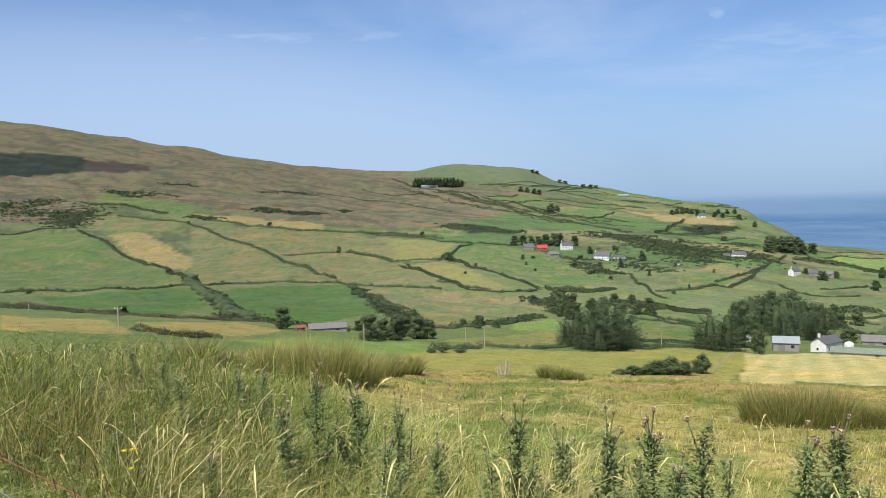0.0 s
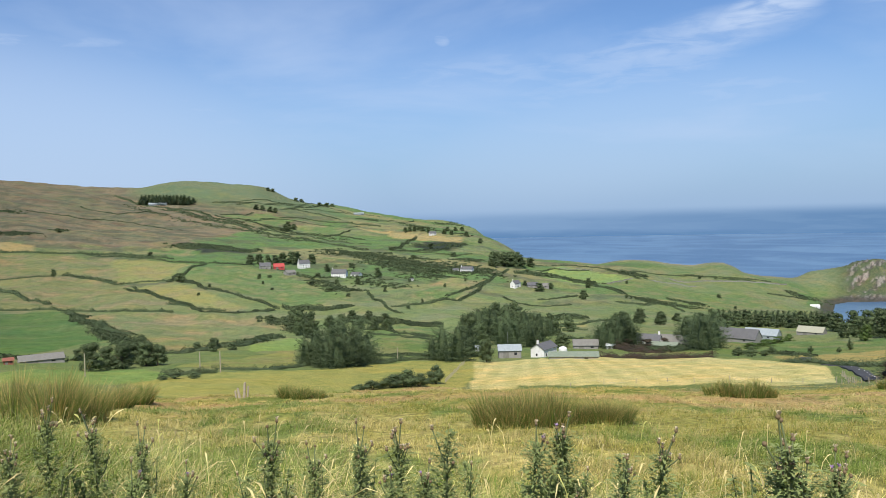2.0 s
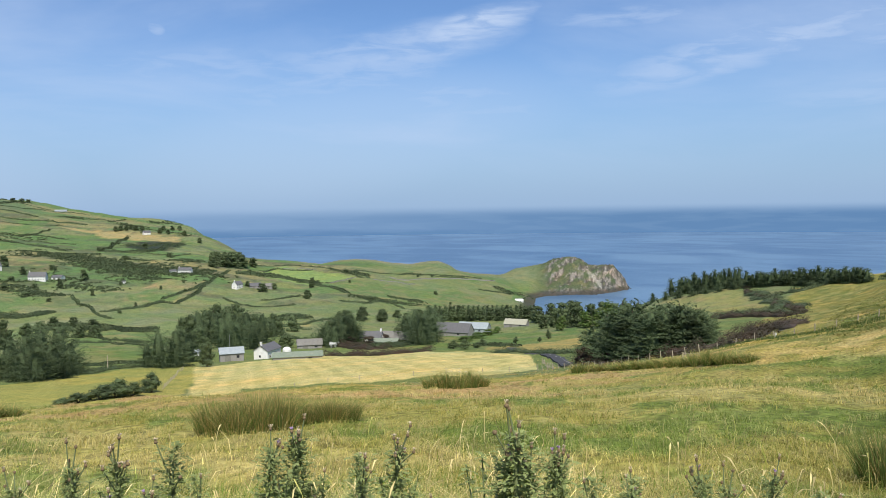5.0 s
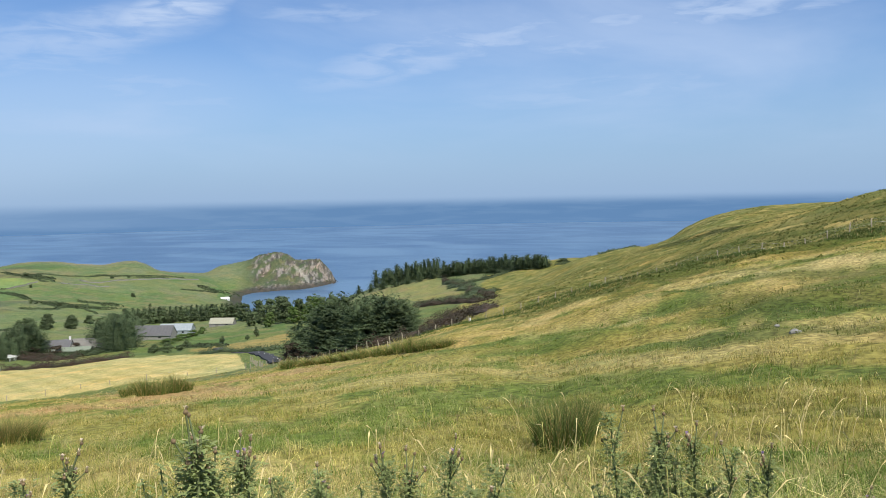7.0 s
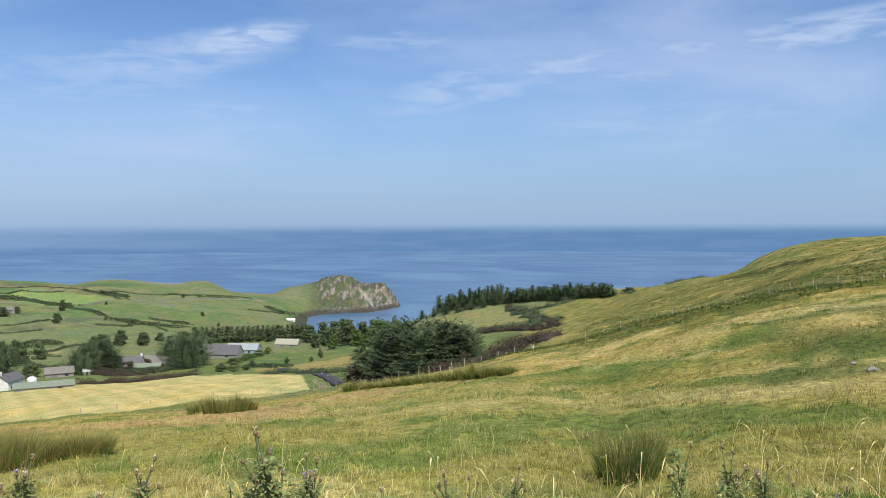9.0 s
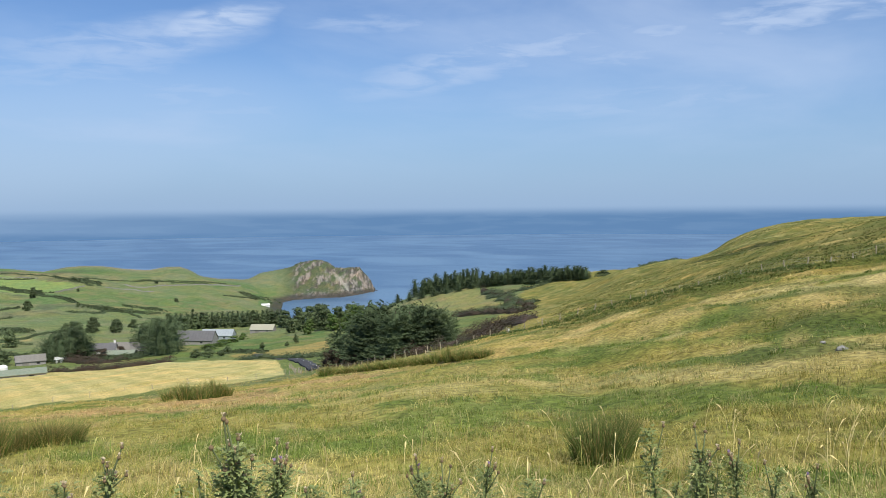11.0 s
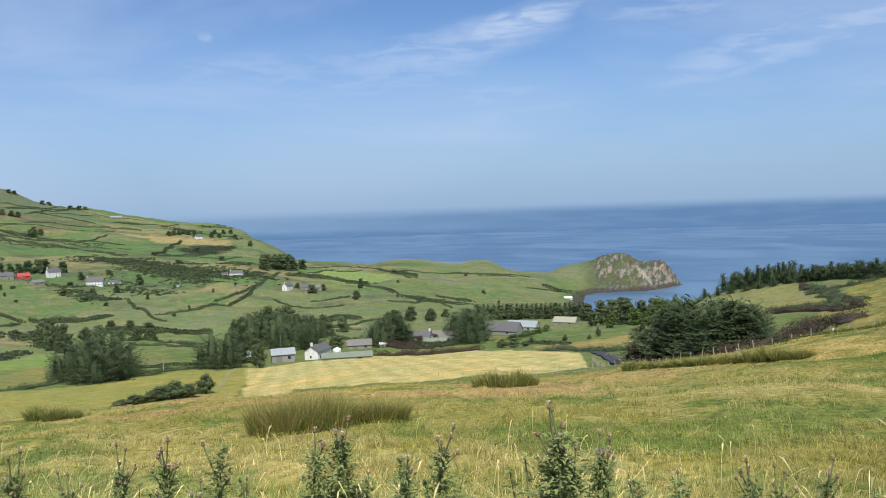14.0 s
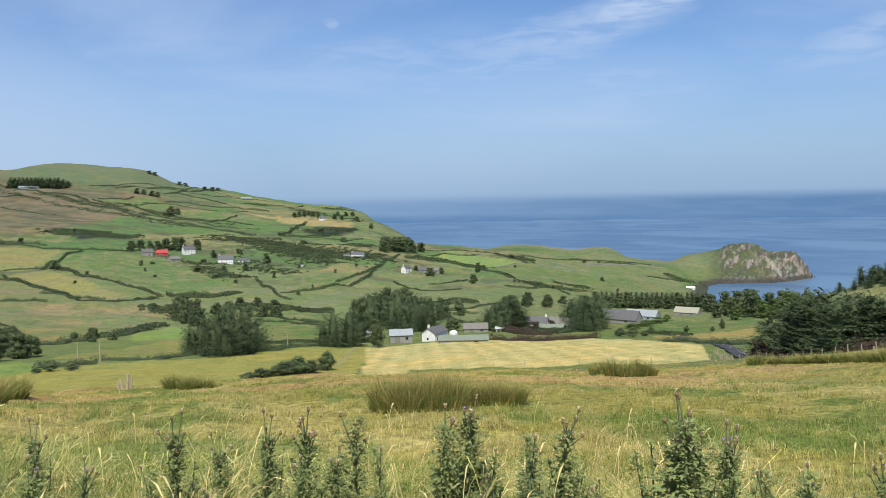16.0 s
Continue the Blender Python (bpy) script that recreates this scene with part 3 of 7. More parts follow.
def pasture_tone(x, y):
    """The rough pasture: yellow-green, with ochre, russet and fresh green patches, drawn out along the hill to the right."""
    az, r = np.degrees(np.arctan2(-x, y)), np.hypot(x, y)
    side = step(-52, -66, az)
    u, v = x * 0.966 - y * 0.26, (y * 0.966 + x * 0.26)
    px_, py_ = x + (u - x) * side, y + (v * 0.7 - y) * side
    c = np.broadcast_to(np.array((0.330, 0.290, 0.078)), x.shape + (3,)).copy()
    c = blend(c, (0.440, 0.365, 0.135), step(0.0, 0.55, waves(px_, py_, 15, 31) + 0.6 * waves(px_, py_, 5, 32) + 0.5 * waves(px_, py_, 1.6, 38)) * 0.8)
    c = blend(c, (0.125, 0.190, 0.038), step(0.05, 0.6, waves(px_, py_, 13, 33) + 0.6 * waves(px_, py_, 4.2, 34) + 0.5 * waves(px_, py_, 1.3, 39)) * 0.8)
    red = step(0.0, 0.7, waves(px_, py_, 21, 36) + 0.4 * waves(px_, py_, 5, 37)) * step(14, 30, r) * step(-62, -50, az)
    c = blend(c, (0.430, 0.285, 0.130), red * 0.85)
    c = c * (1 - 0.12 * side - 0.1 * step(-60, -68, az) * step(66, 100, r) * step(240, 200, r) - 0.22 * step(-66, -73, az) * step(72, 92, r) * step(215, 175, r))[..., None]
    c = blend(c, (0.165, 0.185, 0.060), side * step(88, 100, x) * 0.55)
    # dark rushy gully and pale ridges of the hill, with their shading painted in
    hill = step(-69.5, -72, az)
    gully = step(36, 14, np.abs(r - np.interp(az, (-86, -80, -75, -70), (292, 318, 332, 352)) + 6 * waves(x, y, 24, 81))) * hill
    c = blend(c, (0.055, 0.070, 0.022), gully * step(-0.9, 0.0, waves(x, y, 30, 82)) * 0.9)
    ridge = step(34, 8, np.abs(r - 216 + 8 * waves(x, y, 30, 83))) * step(-68, -71, az) + step(26, 8, np.abs(r - 432)) * hill
    c = blend(c, (0.46, 0.38, 0.15), np.clip(ridge, 0, 1) * step(-0.6, 0.5, waves(x, y, 17, 84) + 0.5 * waves(x, y, 6, 85)) * 0.4)
    bank = step(15, 4, np.abs(r - np.interp(az, (-82, -76, -70, -64), (58, 62, 66, 70)) + 3 * waves(x, y, 9, 86))) * step(-58, -63, az)
    c = blend(c, (0.52, 0.43, 0.19), bank * step(-0.1, 0.7, waves(x, y, 8, 87) + 0.6 * waves(x, y, 2.6, 88)) * 0.75)
    c = blend(c, (0.085, 0.120, 0.030), step(13, 5, np.abs(r - 90)) * step(-58, -62, az) * step(-0.8, 0.2, waves(x, y, 7, 89)) * 0.75)
    pale = side * step(0.65, 1.05, waves(u, v * 0.45, 9, 44) + 0.4 * waves(u, v * 0.6, 3, 45))
    c = blend(c, (0.50, 0.42, 0.17), pale * 0.6)
    dark = side * step(0.4, 0.95, waves(u, v * 0.5, 11, 46) + 0.5 * waves(u, v * 0.7, 3.5, 47))
    c = blend(c, (0.095, 0.120, 0.030), dark * 0.7)
    return c


def land_tone(x, y, z):
    """Base colours of the land: moor, pasture, hay, rock and scrub."""
    az, r = np.degrees(np.arctan2(-x, y)), np.hypot(x, y)
    big, mid, small = waves(x, y, 260, 21), waves(x, y, 80, 22), waves(x, y, 28, 23)
    c = np.broadcast_to(np.array((0.148, 0.198, 0.066)), x.shape + (3,)).copy()
    c = blend(c, (0.190, 0.205, 0.095), step(-0.1, 0.7, mid + 0.4 * small) * 0.6)
    # small far fields, each with its own green
    u, v = (x * 0.86 + y * 0.5) / 120, (y * 0.86 - x * 0.5) / 210
    cell = np.floor(u + 0.15 * big) * 12.9898 + np.floor(v + 0.2 * mid) * 78.233
    pick = np.modf(np.abs(np.sin(cell) * 43758.5453))[0]
    quilt = step(850, 1000, r) * step(9, -2, az)
    c = blend(c, (0.090, 0.175, 0.048), quilt * (pick < 0.38) * 0.8)
    c = blend(c, (0.215, 0.215, 0.085), quilt * (pick > 0.74) * 0.8)
    # the open moor of the high hill
    edge = np.interp(az, (-16, -8, -3, 0, 6, 9, 15, 20, 22, 24, 30), (2600, 2000, 1500, 1250, 1210, 1230, 1290, 1400, 1420, 1200, 1190))
    moor = step(edge, edge + 60, r + 40 * mid) * step(-13, -4, az + 2 * mid) * (1 - (step(2200, 2500, r) * step(3, 1, az)))
    m = blend(np.broadcast_to(np.array((0.188, 0.168, 0.086)), c.shape).copy(), (0.150, 0.168, 0.072), step(-0.3, 0.6, big + 0.5 * small) * 0.8)
    m = blend(m, (0.125, 0.092, 0.05), step(0.45, 0.9, mid + 0.5 * small) * 0.75)
    streak = waves(az * 26, r * 0.55, 55, 24) + 0.6 * waves(az * 40, r * 0.8, 24, 25)
    m = blend(m, (0.095, 0.085, 0.055), step(0.25, 1.0, streak) * 0.3)
    m = blend(m, (0.205, 0.172, 0.098), step(-0.3, -1.0, streak) * 0.25)
    c = c + (m - c) * moor[..., None]
    # gorse, bracken and rough ground between the far fields
    rough = step(0.0, 0.7, waves(x, y, 130, 73) + 0.6 * waves(x, y, 45, 74) + 0.5 * waves(x, y, 15, 75)) * step(700, 900, r) * step(2600, 2300, r) * step(-34, -28, az)
    c = blend(c, (0.085, 0.100, 0.052), rough * 0.7)
    knob = step(2250, 2500, r) * step(3.5, 1, az) * step(-13, -8, az)
    c = blend(c, (0.125, 0.165, 0.078), knob * 0.8)
    # the slopes to the shore
    c = blend(c, (0.185, 0.205, 0.095), step(1400, 1500, r) * step(-26, -30, az) * step(-46, -42, az) * 0.75)
    c = blend(c, (0.300, 0.270, 0.130), step(1440, 1530, r) * step(-25, -28, az) * step(-41, -38, az) * step(-0.5, 0.5, waves(x, y, 60, 90) + 0.5 * waves(x, y, 20, 91)) * 0.6)
    for tone, ring in FIELDS:
        f = inside(x, y, ring)
        mottle = step(0.0, 1.0, mid + small + 0.7 * waves(x, y, 11, 26))
        c[f] = blend(np.broadcast_to(np.array(TONES[tone]), c[f].shape).copy(), (0.255, 0.215, 0.100), (mottle * {"mid": 0.75, "pale": 0.5, "lush": 0.45, "deep": 0.15}.get(tone, 0.1))[f])
        c[f] = blend(c[f], (0.080, 0.125, 0.042), (step(0.45, 1.1, waves(x, y, 36, 27) + 0.7 * waves(x, y, 9, 28)) * {"mid": 0.45, "lush": 0.4, "deep": 0.3}.get(tone, 0.08))[f])
        if tone == "mown":
            swath = 0.5 + 0.5 * np.sin((x * 0.914 - y * 0.405) * math.tau / 6.2 + 0.12 * small)
            c[f] = blend(c[f], (0.37, 0.36, 0.135), step(0.1, 0.9, swath)[f] * 0.5)
    # distance haze painted into the colour: bluer and paler away from the near pasture
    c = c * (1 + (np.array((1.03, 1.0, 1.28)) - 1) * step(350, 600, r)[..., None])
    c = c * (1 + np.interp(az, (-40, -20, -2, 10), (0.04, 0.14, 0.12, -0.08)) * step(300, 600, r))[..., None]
    # the rough pasture by the camera and the hill beside it
    near = np.where(inside(x, y, RIGHT_HILL), 1.0, step(125, 95, r) * np.maximum(step(16, 6, az), step(60, 35, r)))
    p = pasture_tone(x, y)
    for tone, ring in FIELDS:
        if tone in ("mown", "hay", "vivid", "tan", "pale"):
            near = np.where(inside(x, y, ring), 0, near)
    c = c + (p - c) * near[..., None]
    # dark thatch and soil under the long grass, darkened as painted shade between blades
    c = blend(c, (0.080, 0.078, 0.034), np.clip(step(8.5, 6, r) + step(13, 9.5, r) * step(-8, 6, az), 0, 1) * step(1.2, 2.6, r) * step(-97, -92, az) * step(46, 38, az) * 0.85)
    # bare rock, shore and cliffs
    crag = crag_amount(x, y)
    c = blend(c, (0.078, 0.102, 0.058), rock_amount(x, y) * 0.9)
    c = blend(c, (0.160, 0.160, 0.085), rock_amount(x, y) * step(0.3, 1.0, waves(x, y, 40, 77) + 0.5 * waves(x, y, 14, 78)) * 0.6)
    stone = blend(np.broadcast_to(np.array((0.29, 0.262, 0.245)), c.shape).copy(), (0.088, 0.082, 0.078), step(-0.45, 0.4, waves(az * 30, r * 0.3, 14, 43) + 0.8 * waves(x, y, 5, 49)))
    # a pale tongue of fallen stone on the seaward face
    spill = step(0.28, 0.08, np.abs(az + 47.4 + (1500 - r) * 0.021 + 0.05 * waves(x, y, 20, 79))) * step(1424, 1440, r) * step(1545, 1515, r)
    c = c + (stone - c) * (crag * 0.92)[..., None]
    c = blend(c, (0.40, 0.37, 0.33), spill * 0.7)
    shore = step(SEA + 9, SEA + 4, z) * step(600, 700, r)
    c = blend(c, (0.065, 0.062, 0.055), shore * 0.9)
    return c


turns = np.unique(np.round(np.concatenate((np.arange(-96, 40, 0.3), np.arange(-51, -41, 0.1), np.arange(40, 264, 4.0), [40.0])), 3))
rings = np.concatenate((np.exp(np.linspace(math.log(0.4), math.log(60), 100)), np.exp(np.linspace(math.log(60), math.log(1370), 270))[1:],
                        np.linspace(1370, 1620, 60)[1:], np.exp(np.linspace(math.log(1620), math.log(4930), 90))[1:]))
TA, RR = np.meshgrid(np.radians(turns), rings, indexing="ij")
LX, LY = -np.sin(TA) * RR, np.cos(TA) * RR
LZ = height(LX, LY)
na, nr = TA.shape
ids = np.arange(na * nr).reshape(na, nr)
nxt = np.roll(ids, -1, 0)
quads = np.stack((ids[:, :-1], ids[:, 1:], nxt[:, 1:], nxt[:, :-1]), -1).reshape(-1, 4)
middle = na * nr
lid = np.stack((np.full(na, middle), ids[:, 0], nxt[:, 0]), -1)
land_verts = np.concatenate((np.stack((LX, LY, LZ), -1).reshape(-1, 3), [[0, 0, -1.65]]))
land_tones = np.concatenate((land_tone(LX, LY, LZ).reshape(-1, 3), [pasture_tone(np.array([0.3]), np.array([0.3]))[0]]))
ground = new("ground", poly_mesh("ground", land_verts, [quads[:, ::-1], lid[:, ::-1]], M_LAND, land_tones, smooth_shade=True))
tagged(ground, "rough pasture, hedged fields and brown moor running down to the sea", "ground", kind="structure")

# ---- the sea ----
M_SEA = bpy.data.materials.new("sea_water")
M_SEA.use_nodes = True
st = M_SEA.node_tree
sp = st.nodes["Principled BSDF"]
sp.inputs["Roughness"].default_value, sp.inputs["IOR"].default_value = 0.32, 1.33
place = st.nodes.new("ShaderNodeNewGeometry").outputs["Position"]
sm = st.nodes.new("ShaderNodeMapping")
sm.inputs[2].default_value, sm.inputs[3].default_value = (0, 0, radians(42)), (1 / 260, 1 / 400, 1)
st.links.new(place, sm.inputs[0])
sn = st.nodes.new("ShaderNodeTexNoise")
sn.inputs["Scale"].default_value, sn.inputs["Detail"].default_value, sn.inputs["Distortion"].default_value = 1.0, 8, 0.9
sn.inputs["Roughness"].default_value = 0.58
st.links.new(sm.outputs[0], sn.inputs[0])
sr = st.nodes.new("ShaderNodeMapRange")
sr.inputs[1].default_value, sr.inputs[2].default_value = 0.44, 0.62
st.links.new(sn.outputs[0], sr.inputs[0])
sx = st.nodes.new("ShaderNodeMix")
sx.data_type = "RGBA"
sx.inputs[6].default_value, sx.inputs[7].default_value = (0.056, 0.122, 0.222, 1), (0.108, 0.196, 0.298, 1)
st.links.new(sr.outputs[0], sx.inputs[0])
st.links.new(sx.outputs[2], sp.inputs["Base Color"])
# slicks of smooth water reflect more than ruffled patches
sg = st.nodes.new("ShaderNodeMapRange")
for i, q in enumerate((0.35, 0.65, 0.3, 0.7), 1):
    sg.inputs[i].default_value = q
st.links.new(sn.outputs[0], sg.inputs[0])
st.links.new(sg.outputs[0], sp.inputs["Specular IOR Level"])
wv = st.nodes.new("ShaderNodeTexNoise")
wv.inputs["Scale"].default_value, wv.inputs["Detail"].default_value = 0.10, 9
st.links.new(place, wv.inputs[0])
wb = st.nodes.new("ShaderNodeBump")
wb.inputs["Strength"].default_value, wb.inputs["Distance"].default_value = 0.5, 1.5
st.links.new(wv.outputs[0], wb.inputs["Height"])
st.links.new(wb.outputs[0], sp.inputs["Normal"])
n_sea = 180
sa = np.linspace(0, math.tau, n_sea, endpoint=False)
srad = np.array((500, 900, 1400, 2200, 3300, 4950.0))
sv = np.concatenate([np.stack((-np.sin(sa) * q, np.cos(sa) * q, np.full(n_sea, SEA)), -1) for q in srad])
si = np.arange(n_sea * len(srad)).reshape(len(srad), n_sea)
sq = np.stack((si[:-1], si[1:], np.roll(si, -1, 1)[1:], np.roll(si, -1, 1)[:-1]), -1).reshape(-1, 4)
water = new("water", poly_mesh("water", sv, [sq[:, ::-1]], M_SEA, smooth_shade=True))
tagged(water, "calm blue sea with paler slicks, out to a hazy horizon", "sea", kind="structure")

# ---- plants ----
rng = np.random.RandomState(11)


def tube(points, radii, sides=7):
    """A tapered round limb along points: places and faces."""
    P = np.asarray(points, float)
    v, f = [], []
    for i, (p, rad) in enumerate(zip(P, radii)):
        d = P[min(i + 1, len(P) - 1)] - P[max(i - 1, 0)]
        d = d / (np.linalg.norm(d) + 1e-9)
        s = np.cross(d, (0.3, 1, 0.1))
        s = s / np.linalg.norm(s)
        t = np.cross(d, s)
        a = np.linspace(0, math.tau, sides, endpoint=False)
        v.append(p + rad * (np.cos(a)[:, None] * s + np.sin(a)[:, None] * t))
    for i in range(len(P) - 1):
        k = np.arange(sides)
        n = (k + 1) % sides
        f.append(np.stack((i * sides + k, i * sides + n, (i + 1) * sides + n, (i + 1) * sides + k), -1))
    return np.concatenate(v), np.concatenate(f)


def gather(pieces):
    """Joins (places, faces) pieces with the same number of corners."""
    vs, fs, n = [], [], 0
    for v, f in pieces:
        vs.append(v)
        fs.append(f + n)
        n += len(v)
    return np.concatenate(vs), np.concatenate(fs)


def ball(at, rad, tall, rows=4, sides=7):
    """A small rounded lump."""
    v, f = [], []
    for i in range(rows + 1):
        t = math.pi * i / rows
        a = np.linspace(0, math.tau, sides, endpoint=False)
        s = max(math.sin(t), 0.08)
        v.append(np.stack((at[0] + np.cos(a) * rad * s, at[1] + np.sin(a) * rad * s, np.full(sides, at[2] - math.cos(t) * tall / 2)), -1))
    k = np.arange(sides)
    for i in range(rows):
        f.append(np.stack((i * sides + k, i * sides + (k + 1) % sides, (i + 1) * sides + (k + 1) % sides, (i + 1) * sides + k), -1))
    return np.concatenate(v), np.concatenate(f)


def leaves(centres, outward, size, rg, slender=0.6):
    """Small four-cornered leaf sprays at the given places, facing roughly outward."""
    n = len(centres)
    nrm = outward + rg.normal(0, 0.38, (n, 3))
    nrm /= np.linalg.norm(nrm, axis=1)[:, None] + 1e-9
    u = np.cross(nrm, rg.normal(0, 1, (n, 3)))
    u /= np.linalg.norm(u, axis=1)[:, None] + 1e-9
    w = np.cross(nrm, u)
    s = (size * rg.uniform(0.6, 1.3, n))[:, None]
    bend = nrm * s * 0.25
    v = np.stack((centres - u * s, centres - w * s * slender + bend, centres + u * s, centres + w * s * slender + bend), 1).reshape(-1, 3)
    return v, np.arange(n * 4).reshape(n, 4)


def broad_crown(rg, count, size, wide=0.42, low=0.22, clumps=16, taper=0.55):
    """A rounded uneven crown one unit high: many sprays on overlapping clumps."""
    cs, ns, core = [], [], []
    each = count // clumps
    for _ in range(clumps):
        a, h = rg.uniform(0, math.tau), rg.uniform(0, 1)
        out = wide * 0.62 * math.sqrt(rg.uniform(0.05, 1)) * (1 - taper * h ** 1.3)
        c = np.array((math.cos(a) * out, math.sin(a) * out, low + (0.86 - low) * h))
        rad = rg.uniform(0.09, 0.20) * (wide / 0.42) * (1 - 0.45 * taper * h if taper > 0.9 else 1)
        d = rg.normal(0, 1, (each, 3))
        d /= np.linalg.norm(d, axis=1)[:, None]
        cs.append(c + d * rad * rg.uniform(0.45, 1.0, (each, 1)) * np.array((1, 1, 0.85)))
        ns.append(d + np.array((0, 0, 0.3)))
        core.append(ball(c, rad * 0.5, rad * 0.85, 4, 6))
    return gather([leaves(np.concatenate(cs), np.concatenate(ns), size, rg)] + core)


def pine_crown(rg, count, size, wide=0.27, low=0.08, peak=1.0):
    """Boughs of needle sprays, one unit high: each bough droops and turns up at its end, so the outline is ragged."""
    each = 36 if count > 3000 else 16
    nb = max(count // each, 24)
    h = low + (1 - low) * (1 - np.sqrt(rg.uniform(0, 1, nb))) ** 0.9
    h = np.clip((np.round(h * 13) / 13 if count > 3000 else h) + rg.normal(0, 0.024, nb), low, 0.985)
    a = rg.uniform(0, math.tau, nb)
    long = wide * np.clip(1 - h**peak, 0.004, 1) ** 0.72 * rg.uniform(0.65, 1.2, nb) * (1 + 0.2 * np.sin(3 * a + 7 * h)) + 0.012
    t = rg.uniform(0.2, 1.05, (nb, each))
    fan = a[:, None] + rg.normal(0, 0.26, (nb, each))
    run = long[:, None] * t
    c = np.stack((np.cos(fan) * run, np.sin(fan) * run, h[:, None] + run * (0.5 * t - 0.5 + 0.95 * step(0.45, 0.95, h)[:, None]) + rg.normal(0, 0.006, (nb, each))), -1)
    c[..., 2] = np.minimum(c[..., 2], 0.995)
    n = nb * each
    u = np.stack((np.repeat(np.cos(a), each), np.repeat(np.sin(a), each), rg.uniform(-0.25, 0.45, n) + 2.2 * step(0.75, 1.0, np.repeat(h, each))), -1) + rg.normal(0, 0.28, (n, 3))
    u /= np.linalg.norm(u, axis=1)[:, None]
    w = np.cross(u, np.array((0, 0, 1.0)) + rg.normal(0, 0.35, (n, 3)))
    w /= np.linalg.norm(w, axis=1)[:, None] + 1e-9
    q = (size * rg.uniform(0.7, 1.5, n) * (1 - 0.45 * step(0.7, 1.0, np.repeat(h, each))))[:, None]
    c = c.reshape(-1, 3)
    v = np.stack((c - u * q * 1.2, c - w * q * 0.42 - np.array((0, 0, 0.2)) * q, c + u * q * 1.2, c + w * q * 0.42 - np.array((0, 0, 0.2)) * q), 1).reshape(-1, 3)
    heart = tube([(0, 0, low), (0, 0, 0.3), (0, 0, 0.6), (0, 0, 0.9)], [wide * (0.36 if count > 1500 else 0.6) * max(1 - z**peak, 0.02) ** 0.72 for z in (0.0, 0.3, 0.6, 0.9)], 8)
    return gather([(v, np.arange(n * 4).reshape(n, 4)), heart])


def make_tree(kind, at, tall, wide_scale, label, category, group, fine):
    """A tree one unit high, scaled to its size: trunk with limbs, and a crown."""
    rg = np.random.RandomState(abs(hash_of(kind)) % 9999 + (7 if fine else 0))
    ob = thing(kind_name(kind), at, label, category, group)
    if kind.startswith("pine"):
        v, f = tube([(0, 0, -0.03), (0.004, 0.002, 0.4), (0, 0, 0.96)], (0.022, 0.015, 0.003))
        cv, cf = pine_crown(rg, 5400 if fine else 2200, 0.019 if fine else 0.022, {"pine": 0.33, "pine_wide": 0.40, "pine_round": 0.44}[kind], 0.02, {"pine": 1.35, "pine_wide": 1.5, "pine_round": 3.0}[kind])
        leaf = M_PINE
    elif kind.startswith("bush"):
        v, f = gather([tube([(0, 0, -0.05), (0.1 * math.cos(a), 0.1 * math.sin(a), 0.3), (0.3 * math.cos(a), 0.3 * math.sin(a), 0.6)], (0.03, 0.022, 0.008), 5) for a in (0.3, 1.7, 3.1, 4.4, 5.5)])
        cv, cf = broad_crown(rg, 2800 if fine else 480, 0.028 if fine else 0.065, 0.62, 0.0, 22)
        leaf = {"bush_russet": M_RUSSET, "bush_bright": M_BRIGHT}.get(kind, M_LEAF)
    else:
        limbs = [tube([(0, 0, -0.03), (0.01, 0.0, 0.2), (-0.01, 0.01, 0.42), (0.0, 0.0, 0.7)], (0.034, 0.027, 0.018, 0.006))]
        for a in (0.2, 1.4, 2.7, 3.9, 5.2):
            z0 = rg.uniform(0.2, 0.4)
            limbs.append(tube([(0, 0, z0), (0.12 * math.cos(a), 0.12 * math.sin(a), z0 + 0.12), (0.26 * math.cos(a), 0.26 * math.sin(a), z0 + 0.3)], (0.014, 0.010, 0.004), 5))
        v, f = gather(limbs)
        cv, cf = broad_crown(rg, 4300 if fine else 700, 0.020 if fine else 0.046, 0.44 if kind != "tree_wide" else 0.55, 0.10 if fine else 0.05, 34)
        leaf = M_BRIGHT if kind == "tree_bright" else M_LEAF
    part("trunk", poly_mesh("trunk", v, f, M_BARK, smooth_shade=True), ob)
    part("crown", poly_mesh("crown", cv, cf, leaf), ob)
    ob.scale = (tall * wide_scale, tall * wide_scale, tall)
    return ob


def hash_of(word):
    return sum(ord(c) * (i + 3) for i, c in enumerate(word))


def kind_name(kind):
    return {"pine": "conifer_tree", "pine_wide": "conifer_tree", "pine_round": "conifer_tree", "bush": "bush", "bush_russet": "bush", "bush_bright": "bush"}.get(kind, "tree")


LABELS = {
    "pine": ("dark green conifer in a dense shelter belt", "conifer"), "pine_wide": ("broad dark conifer with drooping tiers of needles", "conifer"),
    "pine_round": ("dark round-topped conifer in a valley wood", "conifer"),
    "tree": ("dark leafy round-crowned tree beside the fields", "tree"), "tree_wide": ("wide spreading dark green tree by a hedge", "tree"),
    "tree_bright": ("fresh green leafy tree among darker woods", "tree"), "bush": ("rounded dark green bush in open pasture", "bush"),
    "bush_russet": ("russet brown bush at the edge of trees", "bush"), "bush_bright": ("yellow-green flowering shrub beside farm sheds", "bush"),
}
made = {}


